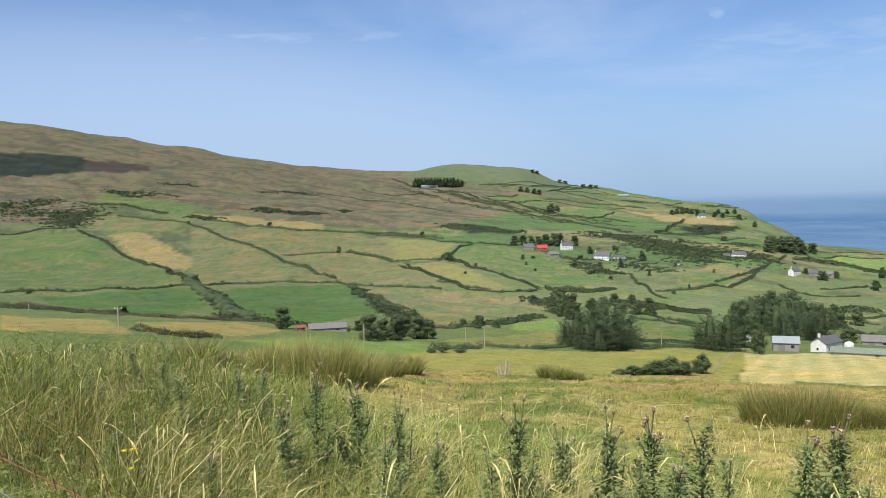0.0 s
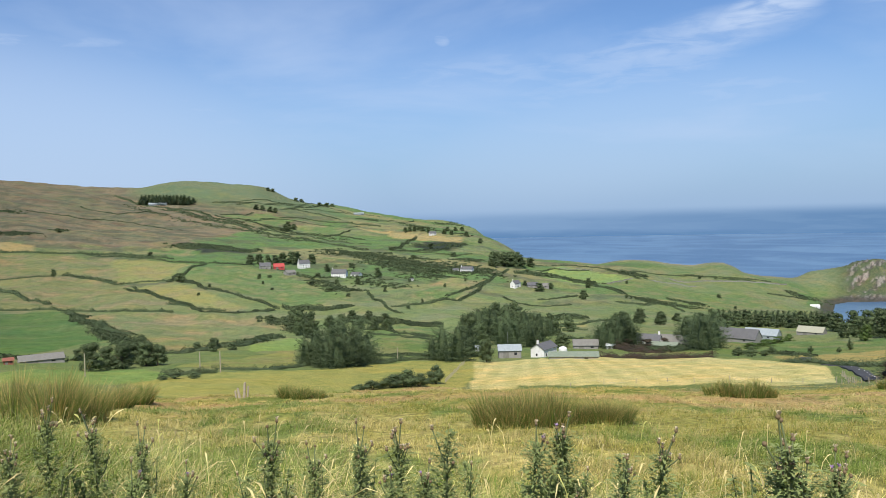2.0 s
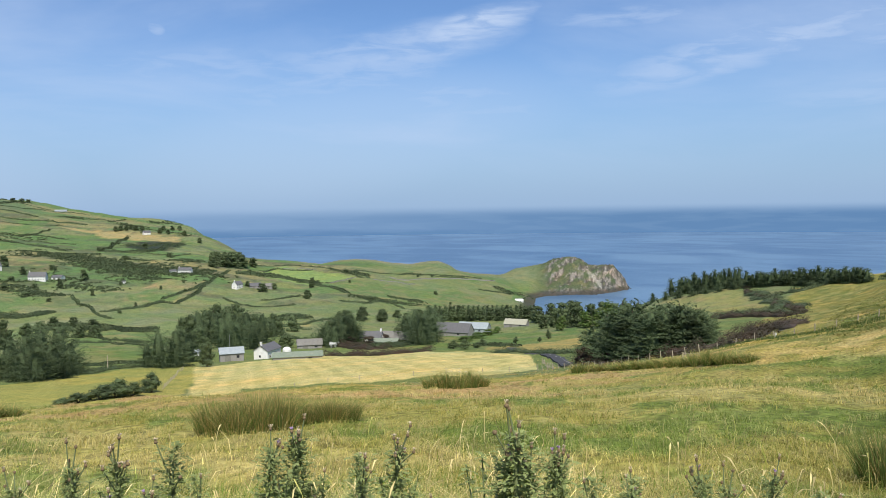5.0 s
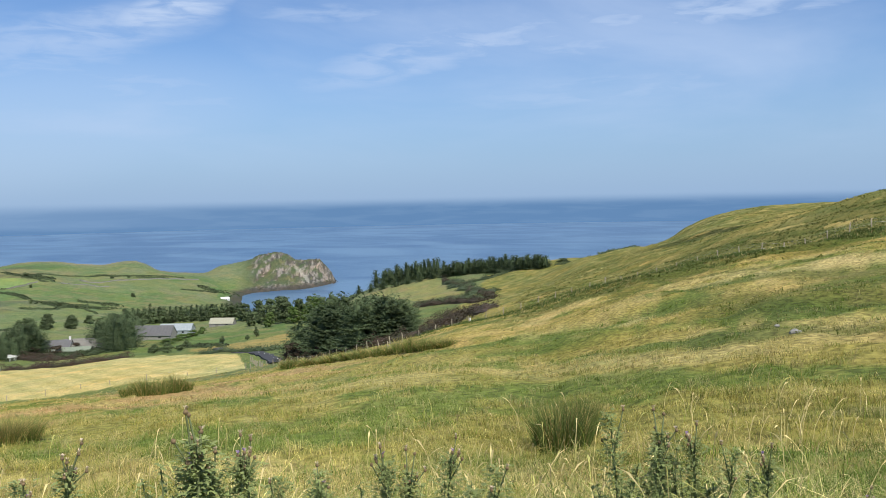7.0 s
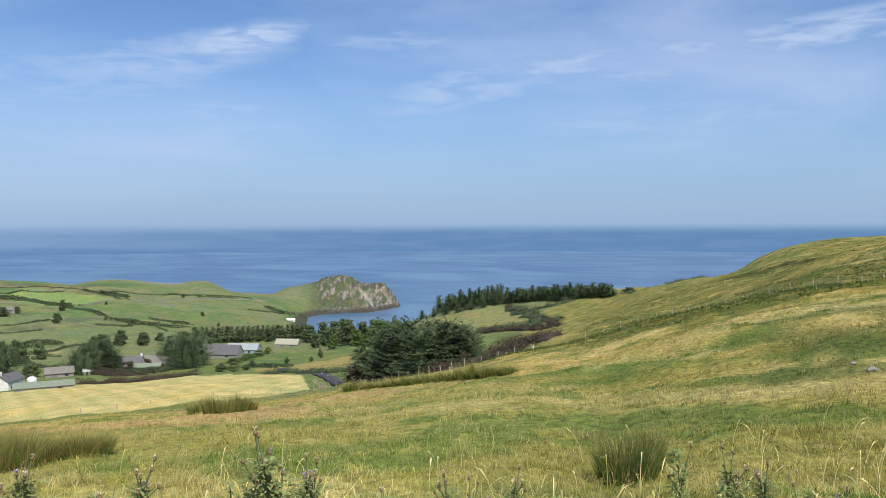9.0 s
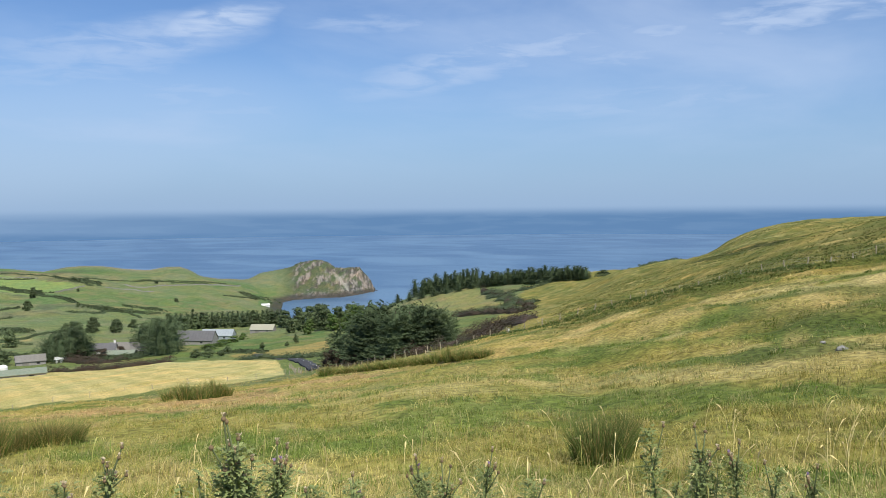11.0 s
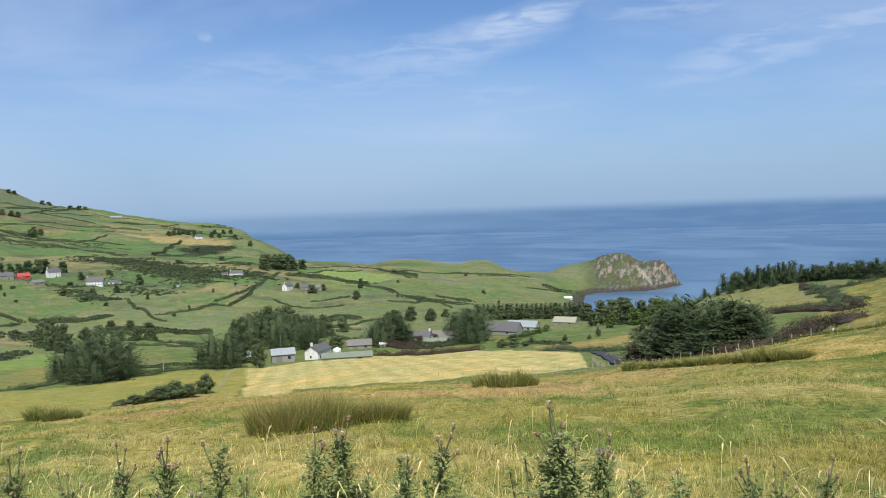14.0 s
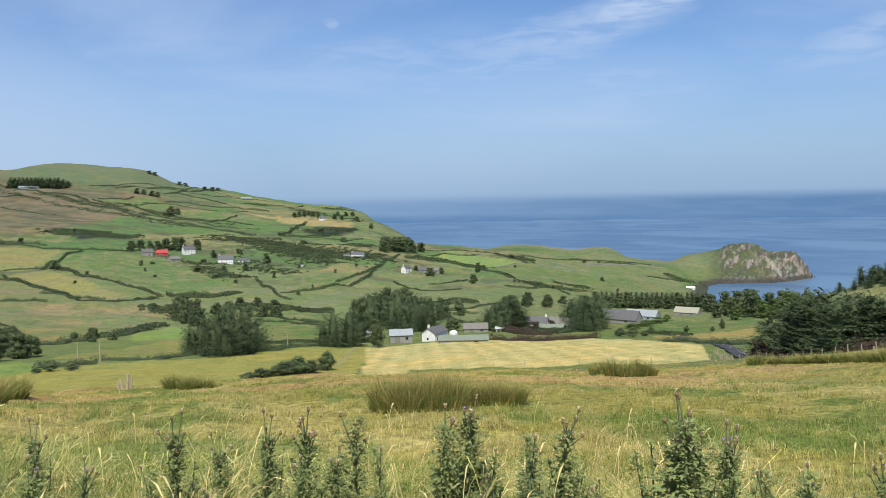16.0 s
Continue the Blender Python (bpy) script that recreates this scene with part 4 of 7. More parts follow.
def plant(kind, x, y, tall, spread=1.0, group="valley trees"):
    fine = math.hypot(x, y) < 480
    z = ground_at(x, y) - 0.02 * tall
    if (kind, fine) not in made:
        made[kind, fine] = make_tree(kind, (x, y, z), tall, spread, *LABELS[kind], group, fine)
        return made[kind, fine]
    src = made[kind, fine]
    keep = src.scale.copy()
    src.scale = (tall * spread * random.uniform(0.9, 1.1), tall * spread * random.uniform(0.9, 1.1), tall)
    ob = copy_thing(src, pose(x, y, z, random.uniform(-2, 2), random.uniform(-2, 2), random.uniform(0, 360)))
    src.scale = keep
    ob["group"] = group
    return ob


def grove(kind, *rows):
    for x, y, tall, spread in rows:
        plant(kind, x, y, tall, spread)


grove("tree", (-118, 931, 8.5, 1.14), (-167, 427, 5.1, 1.99), (-68, 344, 9.9, 1.19), (-27, 291, 10.3, 1.25), (-23, 303, 8.6, 1.14), (-18, 302, 9.6, 1.26), (-11, 318, 9.4, 1.14), (18, 421, 5.3, 1.26), (-38, 359, 5.1, 1.42))
grove("bush", (-263, 790, 5.2, 1.79), (-243, 1162, 7.4, 1.43), (-170, 1417, 5.9, 1.88), (-307, 609, 3.8, 1.41), (-210, 695, 7.1, 1.38), (-1, 223, 1.7, 2.57), (4, 228, 1.8, 2.35), (-4, 222, 1.3, 2.52))
grove("pine_round", (44, 299, 10.2, 1.07), (49, 305, 15.3, 1.07), (52, 293, 15.9, 1.07), (58, 303, 16.9, 1.07), (64, 305, 16.2, 1.07), (70, 314, 11.8, 1.07), (49, 287, 10.3, 1.07), (58, 286, 12.8, 1.07), (52, 277, 11.9, 1.07), (64, 294, 9.6, 1.07))
grove("tree", (73, 524, 17.8, 0.71), (92, 594, 16.0, 0.84), (80, 608, 10.7, 0.91), (16, 403, 5.1, 1.26), (5, 882, 9.8, 1.7), (179, 1015, 10.8, 1.14), (225, 940, 13.5, 1.25), (193, 906, 11.6, 0.95), (409, 784, 11.1, 1.39), (68, 633, 4.5, 2.27), (126, 614, 8.8, 1.48), (138, 610, 9.6, 1.34), (151, 610, 7.9, 1.89), (92, 1076, 13.5, 1.25), (103, 1078, 15.1, 1.25), (114, 1077, 13.6, 1.25), (132, 1072, 16.5, 1.25), (144, 1079, 18.2, 1.25), (151, 1081, 18.2, 1.25), (171, 1084, 15.3, 1.25))
grove("tree", (122, 1068, 13.5, 1.25), (435, 1107, 18.2, 1.36), (464, 1140, 22.3, 1.36), (481, 1150, 22.6, 1.36), (500, 1163, 21.1, 1.36), (521, 1172, 16.1, 1.36), (472, 1147, 17.3, 1.36), (403, 881, 11.5, 1.74), (424, 896, 8.3, 1.52), (398, 911, 6.9, 1.59), (533, 1897, 12.3, 1.52), (546, 1894, 12.3, 1.52), (560, 1884, 12.3, 1.52), (575, 1880, 12.3, 1.52), (670, 2023, 13.3, 1.52), (700, 2048, 13.5, 1.52), (728, 2075, 13.7, 1.52))
grove("bush", (203, 819, 5.9, 0.81), (254, 909, 4.6, 1.04), (213, 720, 4.2, 0.91), (89, 937, 5.9, 1.25), (169, 899, 6.4, 1.29), (311, 997, 5.8, 2.02), (-30, 1168, 6.5, 1.41), (-171, 1428, 6.0, 1.88), (645, 1109, 5.4, 2.42), (532, 1006, 6.3, 1.61), (479, 765, 5.7, 1.08), (443, 1437, 8.4, 2.02), (423, 1251, 7.3, 2.22), (346, 1347, 5.8, 2.15), (342, 1196, 6.1, 2.53), (219, 1061, 6.8, 1.61), (157, 956, 6.1, 1.61), (138, 880, 5.0, 2.02), (148, 833, 5.3, 1.97), (262, 2000, 9.8, 1.84))
grove("bush", (222, 1795, 7.5, 1.88))
grove("pine", (-77, 2243, 12.5, 3.12), (-66, 2244, 12.5, 3.12), (-62, 2250, 12.5, 3.12), (-50, 2244, 12.5, 3.12), (-38, 2233, 12.4, 3.12), (-34, 2233, 12.4, 3.12), (-23, 2233, 12.4, 3.12), (-18, 2233, 12.4, 3.12), (-7, 2233, 12.4, 3.12), (5, 2222, 12.3, 3.12), (9, 2222, 12.3, 3.12), (21, 2221, 12.3, 3.12), (25, 2227, 12.4, 3.12), (37, 2233, 12.4, 3.12), (48, 2244, 12.5, 3.12), (-70, 2285, 12.7, 3.12), (-68, 2285, 15.9, 2.5), (-56, 2273, 12.6, 3.12), (-45, 2268, 15.8, 2.5), (-33, 2262, 12.6, 3.12))
grove("pine", (-32, 2262, 15.7, 2.5), (-20, 2256, 12.5, 3.12), (-8, 2256, 15.7, 2.5), (-7, 2256, 12.5, 3.12), (5, 2262, 15.7, 2.5), (17, 2268, 12.6, 3.12), (28, 2268, 15.8, 2.5), (30, 2268, 12.6, 3.12), (42, 2268, 15.8, 2.5), (54, 2274, 12.6, 3.12), (-75, 2315, 14.5, 2.35), (-66, 2309, 14.4, 2.35), (-57, 2303, 14.4, 2.35), (-48, 2297, 14.4, 2.35), (-39, 2292, 14.3, 2.35), (-30, 2292, 14.3, 2.35), (-21, 2292, 14.3, 2.35), (-13, 2292, 14.3, 2.35), (-4, 2298, 14.4, 2.35), (5, 2310, 14.4, 2.35))
grove("pine", (14, 2316, 14.5, 2.35), (23, 2322, 14.5, 2.35), (32, 2322, 14.5, 2.35))
grove("pine_round", (97, 316, 9.3, 1.03), (99, 308, 14.1, 1.03), (101, 296, 14.6, 1.03), (117, 327, 13.5, 1.03), (169, 456, 20.5, 1.03), (179, 459, 20.1, 1.03), (188, 459, 19.2, 1.03), (192, 442, 19.6, 1.03), (201, 442, 17.8, 1.03), (220, 468, 12.7, 1.03), (164, 408, 14.8, 1.03), (178, 423, 14.8, 1.03), (167, 377, 12.2, 1.03), (196, 356, 13.7, 1.03), (202, 350, 16.5, 1.03), (209, 351, 12.1, 1.03), (234, 344, 14.6, 1.03), (220, 310, 16.6, 1.03), (238, 326, 15.9, 1.03), (233, 334, 16.6, 1.03))
grove("pine_round", (193, 343, 11.1, 1.03))
grove("tree_wide", (108, 284, 9.9, 0.79), (180, 368, 7.5, 1.4), (238, 615, 13.8, 1.09), (256, 628, 13.3, 1.1), (222, 597, 10.7, 1.14), (457, 1167, 19.2, 0.99), (467, 1173, 19.3, 0.99), (480, 1183, 19.5, 0.99), (492, 1192, 19.7, 0.99), (512, 1220, 20.3, 0.99), (522, 1224, 20.4, 0.99))
grove("bush", (42, 184, 2.4, 2.6), (46, 182, 3.4, 2.1), (50, 185, 4.6, 1.5), (54, 187, 3.4, 1.8), (60, 193, 5.0, 1.15), (39, 185, 1.8, 2.6), (290, 2685, 11.3, 1.88), (308, 2704, 11.3, 1.88), (381, 2702, 11.4, 1.88), (416, 2821, 11.9, 1.88), (438, 2594, 11.0, 1.88), (478, 2686, 11.4, 1.88), (507, 2747, 11.6, 1.88))
grove("tree", (327, 558, 11.3, 1.27), (377, 620, 12.7, 1.27), (399, 622, 10.4, 1.48), (422, 633, 8.5, 1.56), (355, 622, 8.0, 1.7), (450, 615, 12.8, 1.23), (460, 613, 12.9, 1.23), (467, 608, 12.9, 1.23), (475, 604, 12.9, 1.23), (479, 596, 12.9, 1.23), (474, 577, 12.6, 1.23), (470, 558, 12.3, 1.23), (468, 544, 12.1, 1.23), (476, 541, 12.1, 1.23), (482, 535, 12.1, 1.23), (469, 510, 11.6, 1.23), (521, 1890, 13.6, 1.36), (535, 1897, 13.7, 1.36), (548, 1904, 13.8, 1.36), (565, 1926, 13.9, 1.36))
grove("tree", (564, 1883, 13.7, 1.36), (566, 1851, 13.4, 1.36), (598, 1830, 13.4, 1.36), (614, 1825, 13.4, 1.36), (643, 1804, 13.3, 1.36), (608, 1620, 12.0, 1.36), (212, 2252, 15.7, 1.59), (228, 2251, 15.7, 1.59), (247, 2243, 15.7, 1.59), (261, 2247, 15.7, 1.59), (231, 1818, 15.3, 1.33), (241, 1826, 15.4, 1.33), (267, 1937, 16.3, 1.33))
grove("pine", (453, 625, 13.0, 1.6), (460, 626, 13.0, 1.6), (466, 626, 13.1, 1.6), (471, 625, 13.1, 1.6), (472, 619, 13.1, 1.6), (474, 615, 13.0, 1.6), (478, 612, 13.0, 1.6), (477, 612, 13.0, 1.6), (481, 610, 13.0, 1.6), (486, 608, 13.1, 1.6), (492, 608, 13.1, 1.6), (497, 607, 13.2, 1.6), (514, 620, 13.5, 1.6), (525, 627, 13.8, 1.6), (530, 625, 13.8, 1.6), (486, 567, 12.6, 1.6), (481, 554, 12.3, 1.6), (483, 549, 12.3, 1.6), (482, 550, 12.3, 1.6), (485, 547, 12.3, 1.6))
grove("pine", (488, 544, 12.3, 1.6), (492, 542, 12.3, 1.6), (493, 537, 12.3, 1.6), (498, 536, 12.3, 1.6), (507, 540, 12.5, 1.6))
grove("tree", (386, 393, 13.1, 1.08), (394, 390, 14.0, 1.08), (384, 370, 15.0, 1.08), (393, 366, 15.8, 1.08), (399, 361, 16.6, 1.08), (399, 352, 14.9, 1.08), (394, 338, 13.8, 1.08), (387, 404, 11.0, 1.08))
grove("tree_bright", (366, 366, 10.2, 1.14), (378, 357, 12.4, 1.14), (384, 351, 11.7, 1.14), (365, 309, 10.1, 1.14), (385, 343, 16.7, 1.14))
grove("pine", (116, 108, 7.3, 1.76), (101, 75, 6.4, 1.76), (100, 73, 4.8, 1.76), (684, 528, 17.5, 1.46), (683, 518, 14.1, 1.8), (628, 473, 16.4, 1.42), (642, 479, 15.2, 1.56), (630, 467, 13.4, 1.73), (639, 469, 17.0, 1.38), (634, 462, 15.4, 1.51), (629, 455, 13.7, 1.67), (638, 457, 17.3, 1.34), (631, 449, 15.6, 1.46), (636, 448, 14.2, 1.61), (635, 444, 17.6, 1.3), (631, 438, 16.0, 1.42), (638, 439, 14.7, 1.56), (595, 406, 16.8, 1.26), (645, 436, 16.7, 1.38), (643, 432, 15.1, 1.51))
grove("pine", (592, 394, 17.0, 1.23), (648, 428, 17.1, 1.34), (602, 391, 12.5, 1.77), (588, 379, 9.3, 2.33), (585, 374, 10.2, 2.11), (591, 374, 11.2, 1.92), (586, 368, 12.1, 1.77), (594, 370, 9.3, 2.33), (586, 362, 10.1, 2.11), (583, 357, 11.0, 1.92), (592, 359, 12.1, 1.77), (586, 353, 9.0, 2.33), (593, 354, 10.1, 2.11), (588, 348, 11.0, 1.92), (583, 342, 11.8, 1.77), (589, 343, 9.0, 2.33), (586, 338, 9.9, 2.11), (592, 339, 10.9, 1.92), (587, 333, 11.8, 1.77), (580, 327, 8.8, 2.33))
grove("pine", (588, 328, 9.9, 2.11), (580, 321, 10.6, 1.92), (593, 325, 11.8, 1.77), (580, 316, 8.8, 2.33), (576, 310, 9.6, 2.11), (589, 315, 10.7, 1.92), (547, 290, 10.8, 1.77), (583, 307, 8.7, 2.33), (545, 284, 9.0, 2.11), (542, 280, 9.8, 1.92), (548, 281, 10.7, 1.77), (543, 276, 8.1, 2.33), (552, 278, 9.0, 2.11), (545, 272, 9.8, 1.92), (542, 268, 10.5, 1.77), (546, 268, 8.1, 2.33), (542, 264, 8.8, 2.11), (635, 512, 9.1, 1.8), (600, 470, 8.5, 1.8), (601, 456, 8.4, 1.8))
grove("pine", (597, 439, 8.3, 1.8), (586, 418, 8.0, 1.8), (579, 400, 7.8, 1.8), (582, 389, 7.8, 1.8))
grove("pine_wide", (117, 105, 9.1, 1.0), (104, 90, 10.0, 1.35), (103, 86, 9.6, 1.35), (103, 82, 8.7, 1.35), (100, 77, 7.6, 1.35), (102, 74, 6.6, 1.35), (106, 75, 4.8, 1.35), (103, 91, 8.0, 1.35), (102, 86, 8.4, 1.35), (95, 77, 7.4, 1.35), (97, 76, 6.8, 1.35), (99, 75, 7.8, 1.35))
grove("bush_russet", (100, 95, 4.0, 1.1), (104, 98, 3.6, 0.94), (102, 94, 2.7, 1.04), (100, 90, 2.3, 1.14))
grove("bush", (202, 263, 3.7, 1.31), (201, 254, 4.3, 1.19), (224, 271, 3.2, 1.36), (258, 288, 3.3, 0.94), (289, 298, 5.3, 0.63), (264, 278, 2.4, 1.08), (212, 260, 2.4, 1.77))
grove("bush_bright", (253, 320, 2.9, 3.23), (284, 348, 3.8, 2.69), (305, 364, 4.0, 2.02), (365, 426, 4.7, 2.02))
grove("bush", (589, 377, 4.9, 1.29), (582, 338, 3.8, 1.61), (579, 318, 3.2, 2.07), (555, 256, 2.6, 3.23), (140, 88, 1.4, 2.02), (141, 93, 1.2, 2.1), (140, 90, 1.6, 1.61))
grove("bush_russet", (113, 76, 0.9, 2.15), (126, 81, 1.3, 1.75), (113, 71, 1.2, 1.36), (107, 74, 0.8, 1.97))
grove("tree_wide", (-17, 328, 9.3, 1.14), (-11, 323, 10.0, 1.03), (-7, 319, 8.5, 1.05), (-20, 346, 8.8, 1.01), (-15, 367, 10.3, 1.14), (17, 425, 5.4, 1.21), (9, 417, 4.1, 1.56), (25, 410, 4.0, 1.43), (84, 622, 13.2, 0.91), (80, 556, 14.2, 0.81), (76, 506, 10.8, 0.85), (95, 666, 9.4, 1.09), (87, 658, 8.4, 1.21), (113, 592, 11.0, 1.19), (119, 563, 10.5, 1.19), (127, 549, 9.5, 1.29), (136, 547, 8.7, 1.24), (107, 605, 8.6, 1.27), (158, 441, 19.8, 0.95), (200, 519, 21.5, 0.95))
grove("tree_wide", (216, 528, 20.0, 0.95), (221, 514, 19.6, 0.95), (211, 469, 16.3, 0.95), (238, 501, 15.6, 0.95), (264, 528, 12.4, 0.95), (237, 602, 18.1, 0.95), (264, 625, 17.1, 0.95), (143, 386, 14.5, 0.95))
grove("tree", (332, 572, 9.3, 1.48), (372, 616, 10.1, 1.48), (385, 602, 11.0, 1.45), (414, 424, 16.6, 1.14), (412, 410, 18.0, 1.08), (386, 373, 18.1, 1.04), (450, 476, 14.7, 1.28), (466, 508, 13.5, 1.38), (462, 451, 18.1, 1.14))
grove("pine_round", (206, 366, 13.3, 1.29), (205, 353, 14.4, 1.29), (268, 384, 14.8, 1.29), (266, 370, 16.6, 1.29), (295, 399, 16.0, 1.29), (201, 369, 10.6, 1.29))
grove("bush_russet", (203, 345, 4.5, 2.02), (206, 333, 5.0, 1.97), (217, 336, 4.5, 1.81), (191, 318, 3.1, 2.42), (230, 346, 4.1, 1.73))
grove("bush", (142, 948, 3.5, 1.26), (31, 811, 3.8, 1.5), (581, 989, 4.5, 1.28), (101, 943, 3.1, 2.34), (492, 757, 4.0, 1.05), (161, 800, 3.5, 1.69), (756, 1074, 5.3, 1.62), (323, 913, 3.7, 1.13), (628, 822, 4.1, 1.3), (673, 914, 5.3, 1.57), (300, 844, 3.6, 1.39), (86, 869, 3.9, 0.91), (19, 750, 2.5, 1.79), (287, 881, 4.5, 0.97), (254, 909, 3.9, 1.22), (176, 746, 2.7, 1.77), (781, 1069, 3.9, 1.66), (476, 812, 3.1, 1.59), (91, 830, 2.4, 2.32), (534, 740, 4.0, 1.78))
grove("tree", (481, 909, 11.0, 1.3))
grove("bush", (7, 871, 4.2, 1.45), (194, 701, 3.0, 1.75))


def hedge(kind, tall, wide, *path):
    """A hedgerow: a lumpy inner body under many leaf sprays along a path over the land."""
    seed = int(abs(path[0][0]) * 7 + abs(path[0][1]))
    rg = np.random.RandomState(seed)
    P = np.asarray(path, float)
    seg = np.hypot(*np.diff(P, axis=0).T)
    run = np.concatenate(([0], np.cumsum(seg)))
    far = float(np.hypot(P[:, 0], P[:, 1]).mean())
    size = max(0.22, far / 1468 * 1.25)
    n = int(min(6000, run[-1] * (tall + wide) * 1.2 / size**2))
    s = rg.uniform(0, run[-1], n)
    x, y = np.interp(s, run, P[:, 0]), np.interp(s, run, P[:, 1])
    k = np.clip(np.searchsorted(run, s) - 1, 0, len(seg) - 1)
    d = np.diff(P, axis=0)[k] / seg[k][:, None]
    wob = 0.72 + 0.38 * waves(s * 1.0, s * 0.0, max(4 * tall, 5), seed) + 0.25 * waves(s, s * 0, max(1.3 * tall, 2), seed + 1)
    wob = np.clip(wob, 0.18, 1.5)
    if kind == "wall":
        wob = 0.9 + 0.1 * wob
    a = rg.uniform(0, math.pi, n)
    out, up = np.cos(a) * wide / 2 * rg.uniform(0.6, 1, n), np.sin(a) * tall * wob * rg.uniform(0.55, 1, n)
    meander = 0.8 * wide * 0.3 * waves(s, s * 0, 25, seed + 2)
    x, y = x - d[:, 1] * (out + meander), y + d[:, 0] * (out + meander)
    c = np.stack((x, y, height(x, y) + up), -1)
    nrm = np.stack((-d[:, 1] * np.cos(a), d[:, 0] * np.cos(a), np.sin(a) + 0.2), -1)
    v, f = leaves(c, nrm, size * 0.62, rg, 0.75)
    m = max(6, int(run[-1] / max(2.5, size * 2)))
    t = np.linspace(0, run[-1], m)
    bx, by = np.interp(t, run, P[:, 0]), np.interp(t, run, P[:, 1])
    k = np.clip(np.searchsorted(run, t) - 1, 0, len(seg) - 1)
    d = np.diff(P, axis=0)[k] / seg[k][:, None]
    lump = np.clip(0.55 + 0.3 * waves(t, t * 0, max(4 * tall, 5), seed), 0.12, 1)
    close = np.clip(np.minimum(t, run[-1] - t) / (1.5 * wide), 0.02, 1)
    lump = lump * close
    body = []
    for o, u in ((-0.4, -0.3), (-0.33, 0.45), (0, 0.75), (0.33, 0.45), (0.4, -0.3)):
        ox = 0.8 * wide * 0.3 * waves(t, t * 0, 25, seed + 2) + o * wide * close
        qx, qy = bx - d[:, 1] * ox, by + d[:, 0] * ox
        body.append(np.stack((qx, qy, height(qx, qy) + u * tall * lump), -1))
    body = np.stack(body, 1).reshape(-1, 3)
    i = np.arange(m - 1)[:, None] * 5 + np.arange(4)[None]
    bf = np.stack((i, i + 1, i + 6, i + 5), -1).reshape(-1, 4)
    vv, ff = gather([(v, f), (body, bf)])
    mat = {"hedge": M_HEDGE, "scrub": M_BROWN, "russet": M_RUSSET, "wall": M_STONE}[kind]
    name = {"hedge": "hedge", "scrub": "hedge", "russet": "hedge", "wall": "stone_wall"}[kind]
    ob = new(name, poly_mesh(name, vv, ff, mat))
    label = {"hedge": "overgrown dark green hedgerow between pasture fields", "scrub": "low brown scrubby hedge along a field edge",
             "russet": "russet brown hedge beside the farm", "wall": "low grey stone wall beside a lane"}[kind]
    tagged(ob, label, "wall" if kind == "wall" else "hedge", "field hedges")
    return ob


hedge("hedge", 2.6, 4.2, (-544, 1017), (-516, 1065), (-480, 1089))
hedge("hedge", 3.6, 7.0, (-560, 1289), (-517, 1276), (-408, 1227))
hedge("hedge", 2.4, 4.2, (-463, 1182), (-389, 1171), (-356, 1165))
hedge("hedge", 3.6, 5.6, (-375, 1230), (-333, 1201), (-281, 1166), (-214, 1148), (-161, 1148), (-115, 1159), (-62, 1173), (-1, 1129))
hedge("hedge", 2.9, 5.6, (-360, 1163), (-299, 1077), (-242, 1000), (-190, 924), (-136, 804), (-94, 718))
hedge("hedge", 2.6, 5.6, (-471, 1069), (-437, 1028), (-381, 958), (-325, 886), (-272, 813), (-218, 706))
hedge("hedge", 2.6, 4.2, (-328, 610), (-300, 620), (-273, 631), (-241, 639), (-207, 672))
hedge("hedge", 2.6, 4.2, (-190, 656), (-176, 696), (-144, 698), (-90, 692), (-51, 657), (-2, 644))
hedge("hedge", 6.0, 12.6, (-229, 734), (-193, 645), (-156, 564), (-118, 454), (-92, 414))
hedge("hedge", 1.8, 2.8, (-182, 926), (-118, 929))
hedge("hedge", 3.6, 5.6, (-113, 977), (-78, 911), (-52, 883))
hedge("hedge", 2.4, 4.2, (-52, 883), (-1, 889))
hedge("hedge", 2.4, 4.2, (-38, 845), (-1, 714), (20, 669))
hedge("hedge", 3.6, 8.4, (-75, 656), (-57, 590), (-44, 555), (-26, 514))
hedge("scrub", 2.4, 8.4, (-282, 523), (-233, 464), (-213, 453), (-173, 430), (-128, 380), (-110, 417), (-90, 415))
hedge("scrub", 1.8, 4.2, (-76, 202), (-62, 186), (-59, 210))
hedge("hedge", 3.1, 4.2, (-117, 1162), (-57, 1134), (11, 1086), (57, 1051), (95, 1073))
hedge("hedge", 2.4, 4.2, (-7, 873), (18, 989), (35, 1038))
hedge("hedge", 2.9, 5.6, (7, 891), (28, 788), (50, 759), (72, 734), (82, 712))
hedge("hedge", 2.4, 4.2, (-45, 838), (-20, 782), (3, 703), (20, 660))
hedge("hedge", 2.2, 4.2, (20, 660), (45, 668), (78, 699))
hedge("hedge", 3.1, 5.6, (88, 728), (118, 726), (140, 714))
hedge("hedge", 3.0, 7.0, (-8, 394), (3, 407), (16, 419), (32, 433), (54, 505))
hedge("hedge", 3.6, 12.6, (-142, 2342), (-12, 2159), (72, 1904), (152, 1760), (229, 1567), (298, 1329))
hedge("hedge", 2.4, 5.6, (130, 2318), (347, 2513), (512, 2768))
hedge("hedge", 2.4, 7.0, (94, 2010), (185, 1837), (277, 1628), (357, 1590))
hedge("hedge", 2.6, 4.2, (182, 714), (217, 716), (244, 743), (295, 807), (369, 960))
hedge("hedge", 3.0, 5.6, (353, 1353), (472, 1637))
hedge("hedge", 2.4, 5.6, (349, 1339), (416, 1338), (556, 1559))
hedge("hedge", 1.9, 4.2, (547, 1213), (630, 1236), (646, 1144), (634, 1040))
